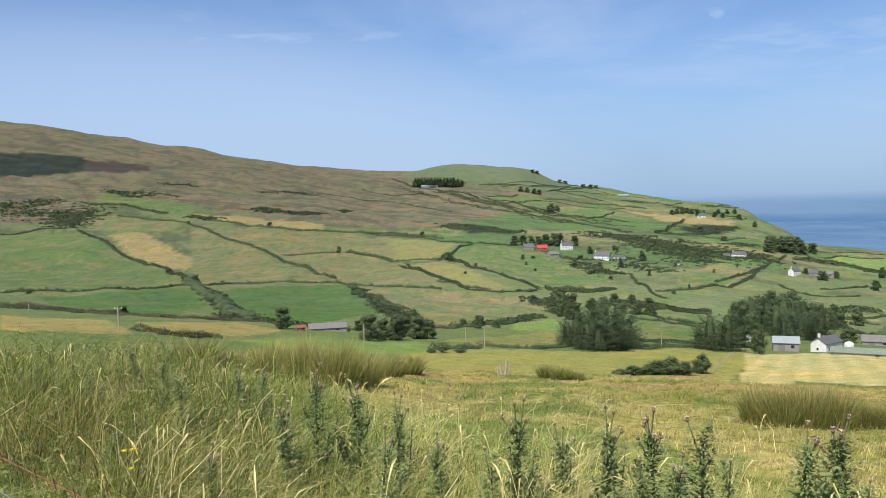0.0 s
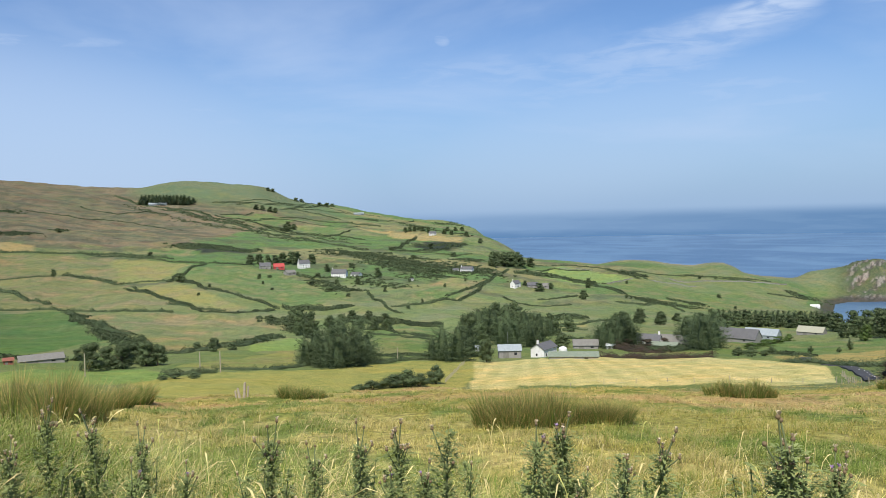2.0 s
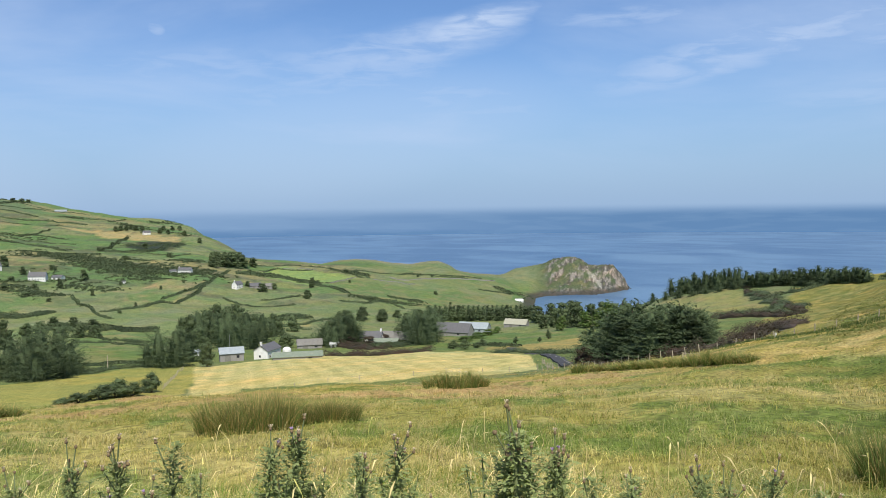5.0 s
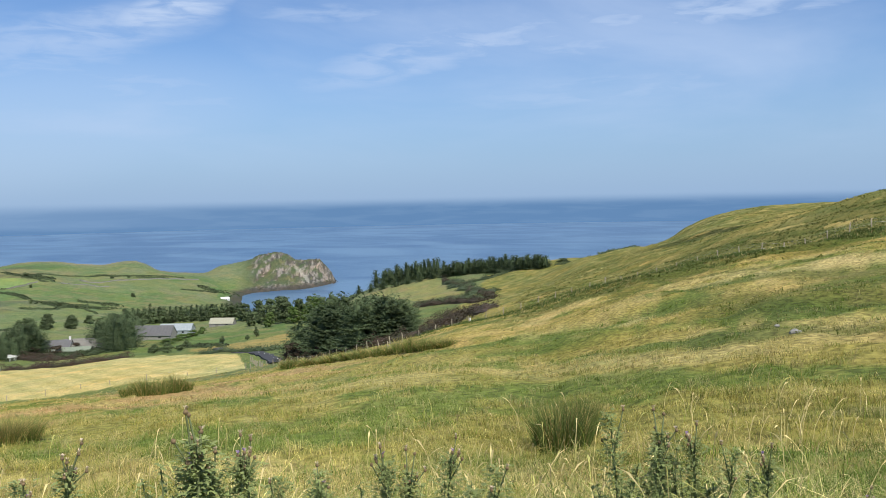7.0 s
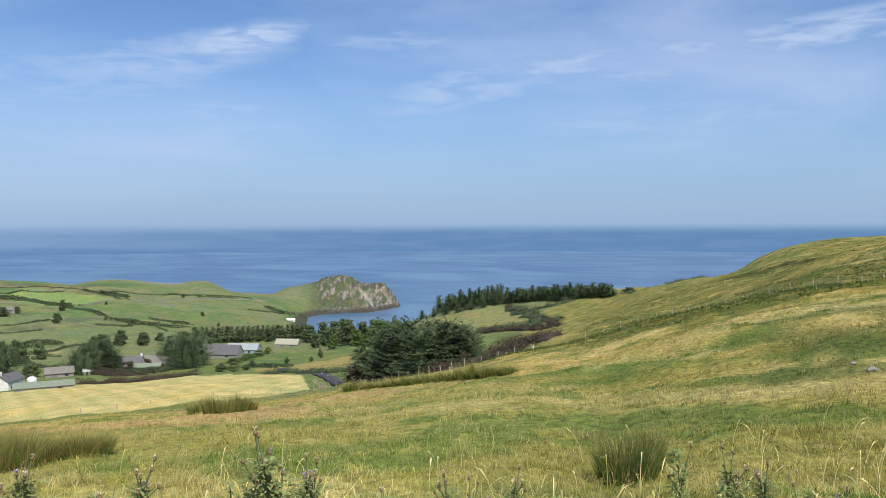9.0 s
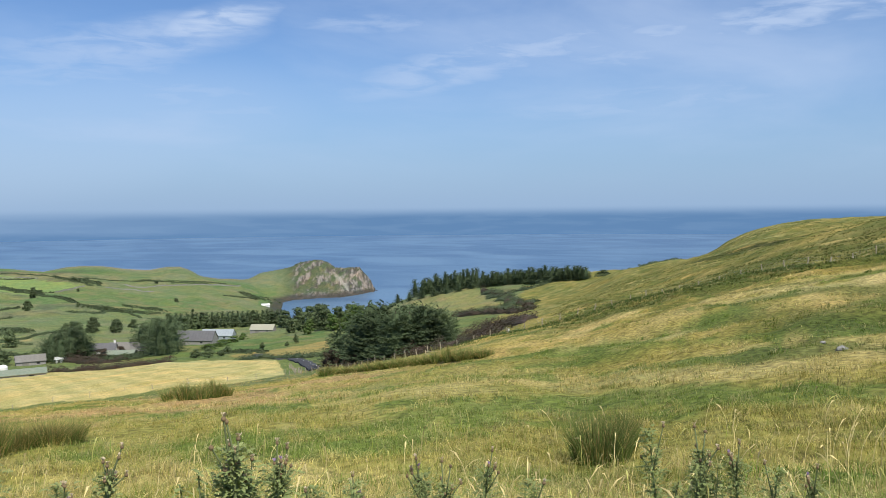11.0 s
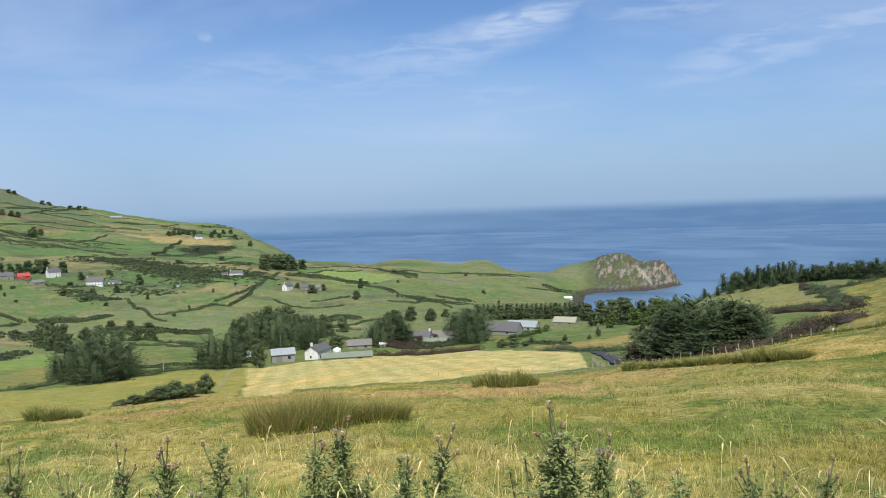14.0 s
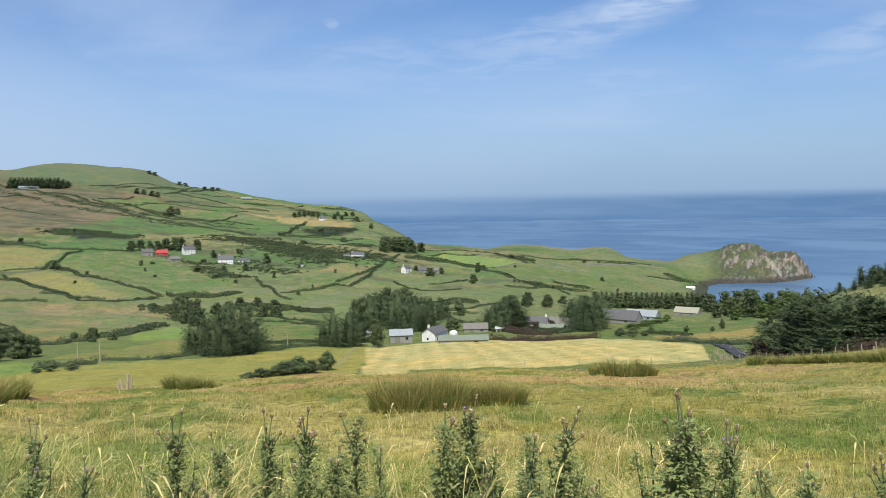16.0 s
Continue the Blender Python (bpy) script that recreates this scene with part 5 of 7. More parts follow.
hedge("hedge", 2.9, 8.4, (499, 1070), (524, 1017), (499, 851))
hedge("hedge", 2.4, 7.0, (493, 816), (488, 759))
hedge("hedge", 3.8, 9.8, (386, 270), (372, 244), (383, 237), (324, 185))
hedge("hedge", 4.3, 12.6, (574, 368), (464, 283), (380, 218))
hedge("hedge", 2.9, 8.4, (530, 323), (529, 302), (545, 294))
hedge("russet", 2.9, 7.0, (135, 94), (143, 94), (126, 77))
hedge("russet", 2.6, 4.2, (155, 285), (162, 252), (187, 255))
hedge("russet", 3.0, 5.6, (197, 352), (188, 315), (189, 291))
hedge("hedge", 3.0, 5.6, (191, 315), (199, 302), (256, 354))
hedge("hedge", 2.4, 4.2, (211, 276), (216, 272))
hedge("hedge", 1.9, 3.5, (173, 204), (161, 175), (148, 144))
hedge("hedge", 1.8, 3.5, (62, 293), (77, 303), (94, 318))
hedge("hedge", 1.9, 4.2, (10, 270), (27, 271), (42, 296), (72, 313), (91, 316))
hedge("hedge", 1.9, 4.2, (-5, 252), (2, 249), (11, 249))
hedge("hedge", 2.2, 3.5, (272, 567), (289, 549))
hedge("hedge", 2.2, 3.5, (228, 471), (216, 409))
hedge("hedge", 2.4, 3.5, (122, 562), (144, 536), (161, 518))
hedge("hedge", 6.0, 8.4, (449, 619), (508, 611), (501, 535))
hedge("hedge", 4.8, 8.4, (677, 525), (624, 458), (599, 397))
hedge("hedge", 4.8, 8.4, (596, 387), (588, 337), (546, 267))
hedge("wall", 1.6, 4.2, (694, 1060), (787, 1052), (918, 1074))
hedge("hedge", 2.4, 8.4, (505, 1074), (528, 1018), (506, 868))
hedge("hedge", 1.8, 7.0, (445, 780), (464, 750), (546, 803))
hedge("hedge", 2.4, 8.4, (640, 1150), (653, 1081))
hedge("hedge", 2.6, 7.0, (163, 2310), (255, 2370), (401, 2600))
hedge("hedge", 3.0, 12.6, (-10, 2153), (27, 2125), (70, 2043), (101, 1903), (143, 1846))
hedge("hedge", 2.4, 7.0, (110, 2062), (200, 2195))
hedge("hedge", 2.4, 7.0, (152, 1870), (202, 2045), (242, 2073))
hedge("hedge", 2.4, 8.4, (297, 2340), (403, 2511), (488, 2692))
hedge("hedge", 2.4, 8.4, (340, 2371), (392, 2332), (431, 2227))
hedge("hedge", 2.9, 9.8, (265, 2154), (327, 2221), (386, 2159), (453, 2146), (511, 2092))
hedge("hedge", 2.2, 5.6, (287, 1613), (373, 1809))
hedge("hedge", 3.6, 8.4, (354, 1356), (476, 1645))
hedge("hedge", 2.6, 5.6, (376, 1335), (435, 1379), (567, 1597))
hedge("hedge", 2.4, 5.6, (508, 2310), (582, 2298), (699, 2425))
hedge("hedge", 2.4, 4.2, (453, 1097), (351, 922), (278, 811), (259, 792))
hedge("hedge", 1.7, 4.2, (323, 799), (322, 726), (381, 758))
hedge("hedge", 1.9, 4.2, (-264, 1738), (-164, 1674), (-75, 1720), (17, 1617))
hedge("hedge", 1.9, 5.6, (-191, 1962), (-107, 1878), (-32, 2002))
hedge("hedge", 2.4, 4.2, (-7, 698), (15, 682), (38, 679))
hedge("hedge", 1.9, 4.2, (102, 2326), (252, 2357), (441, 2594), (568, 2534))
hedge("hedge", 1.9, 4.2, (68, 1985), (143, 1803), (212, 1768), (274, 1535), (345, 1484))
hedge("hedge", 2.4, 4.9, (342, 1340), (412, 1313), (477, 1310))
hedge("hedge", 2.4, 4.9, (468, 1107), (557, 1167), (615, 1157))
hedge("hedge", 1.9, 4.2, (285, 2335), (380, 2416), (499, 2528), (614, 2496))
hedge("hedge", 1.9, 4.2, (206, 2088), (280, 2063), (353, 2019), (458, 2092))
hedge("hedge", 1.7, 3.6, (185, 821), (176, 694), (176, 658))
hedge("hedge", 1.8, 4.2, (651, 1113), (722, 1114), (808, 1075), (895, 1083))
hedge("hedge", 1.6, 3.6, (487, 834), (506, 809), (492, 724))
hedge("hedge", 1.8, 3.6, (273, 579), (295, 568), (368, 632))
hedge("hedge", 1.8, 3.6, (117, 526), (139, 521), (145, 464))
hedge("hedge", 3.0, 9.0, (545, 258), (548, 240), (552, 222), (545, 205))
hedge("hedge", 2.2, 6.0, (520, 215), (530, 200), (532, 190))
hedge("hedge", 2.2, 4.2, (749, 1112), (777, 1095), (793, 1067), (854, 1069))
hedge("wall", 1.4, 3.0, (578, 1186), (604, 1181), (620, 1156))
hedge("wall", 1.4, 3.0, (646, 1033), (681, 1026), (706, 1009))
hedge("hedge", 2.6, 6, (653, 1130), (657, 1101), (646, 1042))
hedge("hedge", 2.0, 4, (806, 983), (839, 977), (874, 985))
hedge("wall", 1.3, 3, (552, 989), (600, 1025), (627, 1050))
hedge("hedge", 1.8, 4, (362, 797), (381, 794), (430, 837))
hedge("russet", 1.7, 3.0, (101, 97), (95, 80), (94, 70), (97, 60))
hedge("russet", 3.6, 6.3, (579, 376), (469, 286), (382, 220), (323, 185))
hedge("russet", 3.4, 6.3, (323, 186), (352, 222), (376, 264))
hedge("russet", 2.6, 5.6, (270, 172), (258, 156), (124, 71))


def scrub(half, tall, count, *path):
    """A patch of gorse and heather: many small clumps strewn about a line on the hillside."""
    rg = np.random.RandomState(int(abs(path[0][0]) + abs(path[0][1]) * 3))
    P = np.asarray(path, float)
    t = rg.uniform(0, len(P) - 1, count)
    i = np.minimum(t.astype(int), len(P) - 2)
    c = P[i] + (P[i + 1] - P[i]) * (t - i)[:, None] + np.clip(rg.normal(0, 0.45, (count, 2)), -1, 1) * half
    size = tall * rg.uniform(0.35, 1.0, count)
    k = 11 if np.hypot(*P[0]) > 850 else 34
    d = rg.normal(0, 1, (count, k, 3))
    d /= np.linalg.norm(d, axis=2)[..., None]
    d[..., 2] = np.abs(d[..., 2])
    centre = np.column_stack((c, height(c[:, 0], c[:, 1])))
    at = centre[:, None] + d * size[:, None, None] * np.array((1.5, 1.5, 0.6)) * rg.uniform(0.5, 1, (count, k, 1))
    v, f = leaves(at.reshape(-1, 3), d.reshape(-1, 3), np.repeat(np.minimum(size * 0.5, 0.0011 * np.hypot(c[:, 0], c[:, 1])), k), rg, 0.8)
    ob = new("gorse_scrub", poly_mesh("gorse_scrub", v, f, M_HEDGE))
    tagged(ob, "dark patch of gorse and heather scrub on the hillside", "scrub", kind="stuff")


scrub(22, 3.2, 420, (5, 1317), (41, 1320), (77, 1308), (110, 1258))
scrub(22, 3.0, 300, (250, 1335), (268, 1268), (284, 1184))
scrub(45, 2.6, 520, (278, 1276), (295, 1175), (304, 1064), (334, 987))
scrub(25, 3, 160, (743, 2364), (983, 2781))
scrub(22, 2.5, 160, (-534, 1581), (-467, 1553))
scrub(20, 2.6, 200, (-565, 1410), (-501, 1414))
scrub(55, 2.6, 700, (-639, 1199), (-597, 1212), (-523, 1157), (-540, 1274))
scrub(30, 2.6, 300, (-506, 1101), (-510, 1181))
scrub(15, 3, 120, (-368, 1215), (-335, 1228))
scrub(22, 3.6, 360, (-305, 1350), (-263, 1362), (-201, 1358))
scrub(18, 2.6, 110, (-312, 1679), (-270, 1700))
scrub(10, 3, 50, (-179, 1427), (-167, 1479))
scrub(14, 2.2, 70, (-356, 1621), (-319, 1638))
scrub(26, 2.6, 600, (-103, 2208), (-16, 1910), (77, 1779), (164, 1705), (224, 1483))
scrub(30, 2.4, 240, (203, 1061), (212, 922), (229, 866))
scrub(30, 2.6, 260, (359, 1225), (378, 1093), (407, 1041))
scrub(26, 2.6, 320, (186, 1847), (254, 1781), (299, 1551))
scrub(9, 3.0, 220, (203, 379), (202, 342), (207, 323))
scrub(10, 3.2, 160, (227, 374), (217, 321))
scrub(14, 3.0, 140, (66, 635), (93, 612))
scrub(9, 3.0, 200, (-117, 441), (-88, 418), (-41, 356))
scrub(6, 2.2, 60, (226, 273), (230, 257))
scrub(46, 2.6, 1700, (231, 1262), (292, 1256), (308, 1108), (351, 1058), (378, 1003))
scrub(40, 2.6, 900, (277, 1147), (300, 1062), (295, 941))
scrub(22, 1.7, 500, (412, 1438), (474, 1490), (562, 1604))
scrub(22, 2.4, 600, (6, 1290), (49, 1285), (113, 1281))
scrub(18, 3, 260, (152, 926), (157, 863), (172, 824))
scrub(15, 4.0, 160, (413, 1194), (441, 1184))
scrub(4, 3.6, 200, (89, 724), (143, 713))
scrub(9, 5.0, 200, (92, 670), (77, 532))
scrub(9, 5.0, 250, (126, 616), (158, 612))
scrub(7, 3.2, 160, (158, 612), (188, 598))
scrub(5, 3.2, 160, (19, 422), (42, 467), (58, 513))
scrub(7, 1.8, 160, (81, 351), (103, 343))
scrub(9, 5.5, 260, (273, 619), (328, 639))
scrub(16, 2.4, 380, (-22, 2136), (65, 1899), (189, 1775))
scrub(14, 3.0, 600, (464, 1075), (523, 1076), (529, 991))
scrub(14, 2.2, 120, (111, 1052), (143, 948), (180, 965))
scrub(16, 4.0, 200, (613, 2278), (635, 2081), (648, 1802))
scrub(16, 3, 120, (496, 2306), (559, 2310))
scrub(14, 3, 200, (768, 2411), (876, 2502))
scrub(22, 2.4, 260, (-652, 1224), (-621, 1261), (-599, 1288))
scrub(14, 2.4, 200, (-566, 1410), (-522, 1448), (-458, 1428))
scrub(30, 2.4, 260, (-547, 1186), (-491, 1107))
scrub(14, 2.4, 120, (-354, 1635), (-270, 1709))
scrub(5, 2.2, 260, (-246, 455), (-209, 444), (-175, 435))
scrub(7, 3.6, 220, (-187, 637), (-137, 513), (-107, 431))
scrub(7, 3.6, 200, (-68, 637), (-40, 527), (-22, 446))
scrub(12, 3.0, 140, (486, 812), (525, 811), (558, 794))
scrub(12, 3, 100, (639, 1093), (656, 1064))
scrub(8, 4, 60, (876, 1020), (877, 991))
scrub(14, 3.0, 90, (567, 864), (574, 842), (572, 809))
scrub(18, 2.6, 80, (873, 1010), (874, 985), (932, 1009))


# ---- grass ----
def blades(x, y, tall, width, tone, lean, rg, droop=0.5, head=None):
    """Bent grass blades rooted on the land: places, faces and colours."""
    n = len(x)
    z = height(x, y)
    a = rg.uniform(0, math.tau, n)
    side = np.stack((np.cos(a), np.sin(a), np.zeros(n)), -1) * width[:, None] / 2
    b = rg.uniform(0, math.tau, n)
    off = (np.stack((np.cos(b), np.sin(b)), -1) * lean[:, None] + np.array((0.10, 0.05))) * tall[:, None]
    root = np.stack((x, y, z - 0.03), -1)
    mid = root + np.column_stack((off * 0.32, tall * 0.6))
    tip = root + np.column_stack((off * (1 + droop), tall * (1 - 0.35 * lean)))
    v = np.stack((root - side, root + side, mid - side * 0.8, mid + side * 0.8, tip), 1).reshape(-1, 3)
    k = np.arange(n)[:, None] * 5
    return v, k + np.array([[0, 1, 3, 2]]), k + np.array([[2, 3, 4]]), np.repeat(tone, 5, 0)


def scatter(n, lo, hi, a0, a1, rg, power=0.0):
    """Places spread over a sector of the land, evenly in the logarithm of the distance."""
    u = rg.uniform(0, 1, n)
    r = np.exp(math.log(lo) + (math.log(hi) - math.log(lo)) * u ** (1 + power))
    a = np.radians(rg.uniform(a0, a1, n))
    return -np.sin(a) * r, np.cos(a) * r, r, np.degrees(a)


GREEN, LEAFY, STRAW = (np.array(c) for c in ((0.255, 0.305, 0.048), (0.140, 0.230, 0.034), (0.84, 0.70, 0.34)))


def grass_tone(x, y, r, rg, dry=0.08):
    """Colours of single blades: those of the ground, with straw and fresh green ones between."""
    n = len(x)
    c = pasture_tone(x, y) * (1.36 - 0.2 * step(9, 20, r))[:, None]
    tuft_of = waves(x, y, 0.9, 54) + waves(x, y, 0.37, 55) + step(18, 40, r) * waves(x, y, 2.4, 56)
    far = step(7, 12, r)
    pick = rg.uniform(0, 1, n) + 0.16 * tuft_of
    c = np.where((pick > 1.02 - dry)[:, None], c + (STRAW - c) * (1.0 - 0.88 * far)[:, None], c)
    c = np.where((pick < 0.16)[:, None], c + (LEAFY - c) * (1.0 - 0.55 * far)[:, None], c)
    c = blend(c, STRAW * 0.8, far * step(0.35, 1.3, tuft_of) * 0.22)
    c = blend(c, LEAFY, far * step(-0.3, -1.2, tuft_of) * 0.4)
    wide = (0.25 - 0.13 * far)[:, None]
    return c * np.clip(1 + 0.14 * tuft_of, 0.6, 1.5)[:, None] * (1 + wide * rg.uniform(-1, 1, (n, 1)))


def long_grass(az, r):
    """1 in the ungrazed strip of long grass in front of the camera, which widens to the left."""
    edge = np.interp(az, (-80, -50, -25, -8, 4, 20), (5.6, 6.0, 6.9, 8.2, 10.5, 13.5))
    return step(1.12, 0.86, r / edge)


rg = np.random.RandomState(5)
pieces = []
# long rough grass close by
x, y, r, az = scatter(140000, 2.6, 15, -96, 34, rg)
bank = long_grass(az, r)
tall = (0.10 + (0.34 + 0.14 * step(4, 18, az)) * bank) * rg.uniform(0.45, 1.35, len(x)) * np.clip(0.85 + 0.35 * waves(x, y, 1.7, 51) + 0.3 * waves(x, y, 0.5, 58), 0.35, 1.7)
tone = grass_tone(x, y, r, rg, 0.11) * rg.uniform(0.5, 1.25, (len(x), 1))
tone = np.where((rg.uniform(0, 1, len(x)) < 0.35 * bank * step(-0.3, 0.6, waves(x, y, 1.5, 53)))[:, None], GREEN * 0.8, tone) * np.exp(rg.normal(0, 0.3, (len(x), 1))) * (1 - 0.2 * step(0, 10, az) - 0.12 * step(10, 22, az))[:, None]
pieces.append(blades(x, y, np.clip(tall, 0.06, 1), np.maximum(0.0042, r * 0.0007), tone, rg.uniform(0.1, 0.9, len(x)), rg))
# long dry stems bent over and tangled
x, y, r, az = scatter(34000, 2.5, 12, -96, 38, rg)
bank = np.maximum(long_grass(az, r), 0.05)
keep = rg.uniform(0, 1, len(x)) < bank
x, y, r = x[keep], y[keep], r[keep]
tone = np.where((rg.uniform(0, 1, len(x)) < 0.42 + 0.3 * waves(x, y, 1.1, 57))[:, None], STRAW, GREEN) * rg.uniform(0.55, 1.25, (len(x), 1))
pieces.append(blades(x, y, rg.uniform(0.22, 0.55, len(x)), np.maximum(0.003, r * 0.0006), tone, rg.uniform(0.3, 1.1, len(x)), rg, 0.7))
# broad fresh leaves of grass between them
x, y, r, az = scatter(42000, 2.6, 9, -96, 36, rg)
tone = np.broadcast_to(LEAFY, (len(x), 3)) * rg.uniform(0.4, 1.4, (len(x), 1))
pieces.append(blades(x, y, rg.uniform(0.12, 0.42, len(x)) * np.where(az > -8, 1.4, 1.05) * (0.45 + 0.55 * long_grass(az, r)), np.full(len(x), 0.0075), tone, rg.uniform(0.2, 1.2, len(x)), rg, 0.6))
# pasture beyond, ever coarser with distance
x, y, r, az = scatter(220000, 7, 190, -96, 34, rg, 0.2)
keep = np.ones(len(x), bool)
for tone, ring in FIELDS:
    if tone in ("mown", "hay", "vivid"):
        keep &= ~inside(x, y, ring)
x, y, r, az = x[keep], y[keep], r[keep], az[keep]
tall = (0.10 + 0.04 * np.clip(waves(x, y, 6, 52), -1, 1) + 0.03 * waves(x, y, 0.9, 54) + 0.02 * waves(x, y, 2.4, 56)) * rg.uniform(0.6, 1.3, len(x)) * (1 + step(40, 110, r) * 0.4)
pieces.append(blades(x, y, np.clip(tall, 0.05, 1), r * 0.0007, grass_tone(x, y, r, rg), rg.uniform(0.3, 1.3, len(x)), rg, 0.7))
# tufts standing out of it, each of one colour
tx, ty, tr, ta = scatter(24000, 7, 170, -96, 34, rg, 0.15)
keep = step(-0.7, 0.8, waves(tx, ty, 7, 92) + 0.6 * waves(tx, ty, 2.5, 93)) > rg.uniform(0, 1, len(tx))
for tone, ring in FIELDS:
    if tone in ("mown", "hay", "vivid"):
        keep &= ~inside(tx, ty, ring)
tx, ty, tr, ta = tx[keep], ty[keep], tr[keep], ta[keep]
m = len(tx)
kind = rg.uniform(0, 1, m)
tone = pasture_tone(tx, ty) * 1.15
tone = np.where((kind < 0.30)[:, None], tone * 0.5 + STRAW * 0.30, np.where((kind > 0.70)[:, None], tone * 0.45 + LEAFY * 0.45, tone)) * np.exp(rg.normal(0, 0.15, (m, 1)))
wide = 0.07 + 0.0018 * tr
x, y = np.repeat(tx, 11) + rg.normal(0, 1, 11 * m) * np.repeat(wide, 11), np.repeat(ty, 11) + rg.normal(0, 1, 11 * m) * np.repeat(wide, 11)
tall = np.repeat(rg.uniform(0.13, 0.27, m) * (1 + step(40, 110, tr) * 0.4), 11) * rg.uniform(0.6, 1.1, 11 * m)
pieces.append(blades(x, y, tall, np.repeat(np.maximum(tr * 0.0007, 0.006), 11), np.repeat(tone, 11, 0) * rg.uniform(0.88, 1.12, (11 * m, 1)), rg.uniform(0.3, 1.2, 11 * m), rg, 0.7))


# tussocks over the hill to the right
tx, ty, tr, ta = scatter(15000, 85, 450, -92, -62, rg)
tone = pasture_tone(tx, ty) * 1.1 * np.exp(rg.normal(0, 0.22, (len(tx), 1)))
tone = np.where((rg.uniform(0, 1, len(tx)) < 0.3)[:, None], tone * 0.55 + np.array((0.09, 0.12, 0.03)) * 0.45, tone)
x, y = np.repeat(tx, 4) + rg.normal(0, 1, 4 * len(tx)) * np.repeat(tr * 0.0022, 4), np.repeat(ty, 4) + rg.normal(0, 1, 4 * len(tx)) * np.repeat(tr * 0.0022, 4)
pieces.append(blades(x, y, np.repeat(rg.uniform(0.18, 0.42, len(tx)), 4) * rg.uniform(0.7, 1.1, len(x)), np.repeat(tr * 0.0013, 4), np.repeat(tone, 4, 0), rg.uniform(0.3, 1.2, len(x)), rg, 0.7))


def join_blades(pieces):
    v = np.concatenate([p[0] for p in pieces])
    n = np.cumsum([0] + [len(p[0]) for p in pieces])
    q = np.concatenate([p[1] + o for p, o in zip(pieces, n)])
    t = np.concatenate([p[2] + o for p, o in zip(pieces, n)])
    return v, [q, t], np.concatenate([p[3] for p in pieces])


# shorter grass where the camera stands and behind it
x, y, r, az = scatter(26000, 0.7, 26, 38, 264, rg)
pieces.append(blades(x, y, rg.uniform(0.06, 0.22, len(x)), np.maximum(0.005, r * 0.0012), grass_tone(x, y, r, rg), rg.uniform(0.1, 0.9, len(x)), rg))
x, y, r, az = scatter(14000, 0.06, 2.5, -96, 264, rg, -0.5)
pieces.append(blades(x, y, rg.uniform(0.06, 0.3, len(x)), np.full(len(x), 0.005), grass_tone(x, y, r, rg), rg.uniform(0.1, 0.9, len(x)), rg))
# tussocks of long arching grass, pale green and straw
cx, cy, cr, ca = scatter(720, 3.2, 12, -96, 36, rg)
keep = long_grass(ca, cr) > rg.uniform(0.2, 0.9, 720)
cx, cy, ca = cx[keep], cy[keep], ca[keep]
x, y = np.repeat(cx, 85) + rg.normal(0, 0.06, 85 * len(cx)), np.repeat(cy, 85) + rg.normal(0, 0.06, 85 * len(cx))
n = len(x)
shade_of = np.repeat(rg.uniform(0, 1, len(cx)) ** np.where(ca > 0, 2.0, 1.5), 85)[:, None]
tone = (np.array((0.30, 0.36, 0.085)) * (1 - shade_of) + np.array((0.78, 0.68, 0.31)) * shade_of) * np.exp(rg.normal(0, 0.26, (n, 1))) * np.repeat(1 - 0.2 * step(0, 10, ca) - 0.1 * step(10, 22, ca), 85)[:, None]
tall = np.repeat(rg.uniform(0.26, 0.52, len(cx)) * np.where(ca > 0, 1.2, 1.0), 85) * rg.uniform(0.6, 1.15, n)
pieces.append(blades(x, y, tall, np.maximum(0.0045, np.hypot(x, y) * 0.0008), tone, rg.uniform(0.25, 1.25, n), rg, 0.75))
# rank dark grass along the hill fence
t = rg.uniform(0, 1, 15000)
fx, fy = np.interp(t, (0, 0.25, 0.5, 0.75, 1), (92, 95, 94.5, 94.5, 101)), np.interp(t, (0, 0.25, 0.5, 0.75, 1), (62, 47, 32, 20, 4))
x, y = fx - rg.exponential(2.2, 15000) + 0.8, fy + rg.normal(0, 1, 15000)
tone = np.where((rg.uniform(0, 1, 15000) < 0.1)[:, None], STRAW * 0.5, np.array((0.075, 0.115, 0.03))) * rg.uniform(0.6, 1.4, (15000, 1))
pieces.append(blades(x, y, rg.uniform(0.15, 0.5, 15000), np.full(15000, 0.05), tone, rg.uniform(0.1, 0.6, 15000), rg))
v, f, tn = join_blades(pieces)
grass = new("grass", poly_mesh("grass", v, f, M_GRASS, tn))
tagged(grass, "long rough pasture grass, green mixed with dry straw", "grass", kind="stuff")


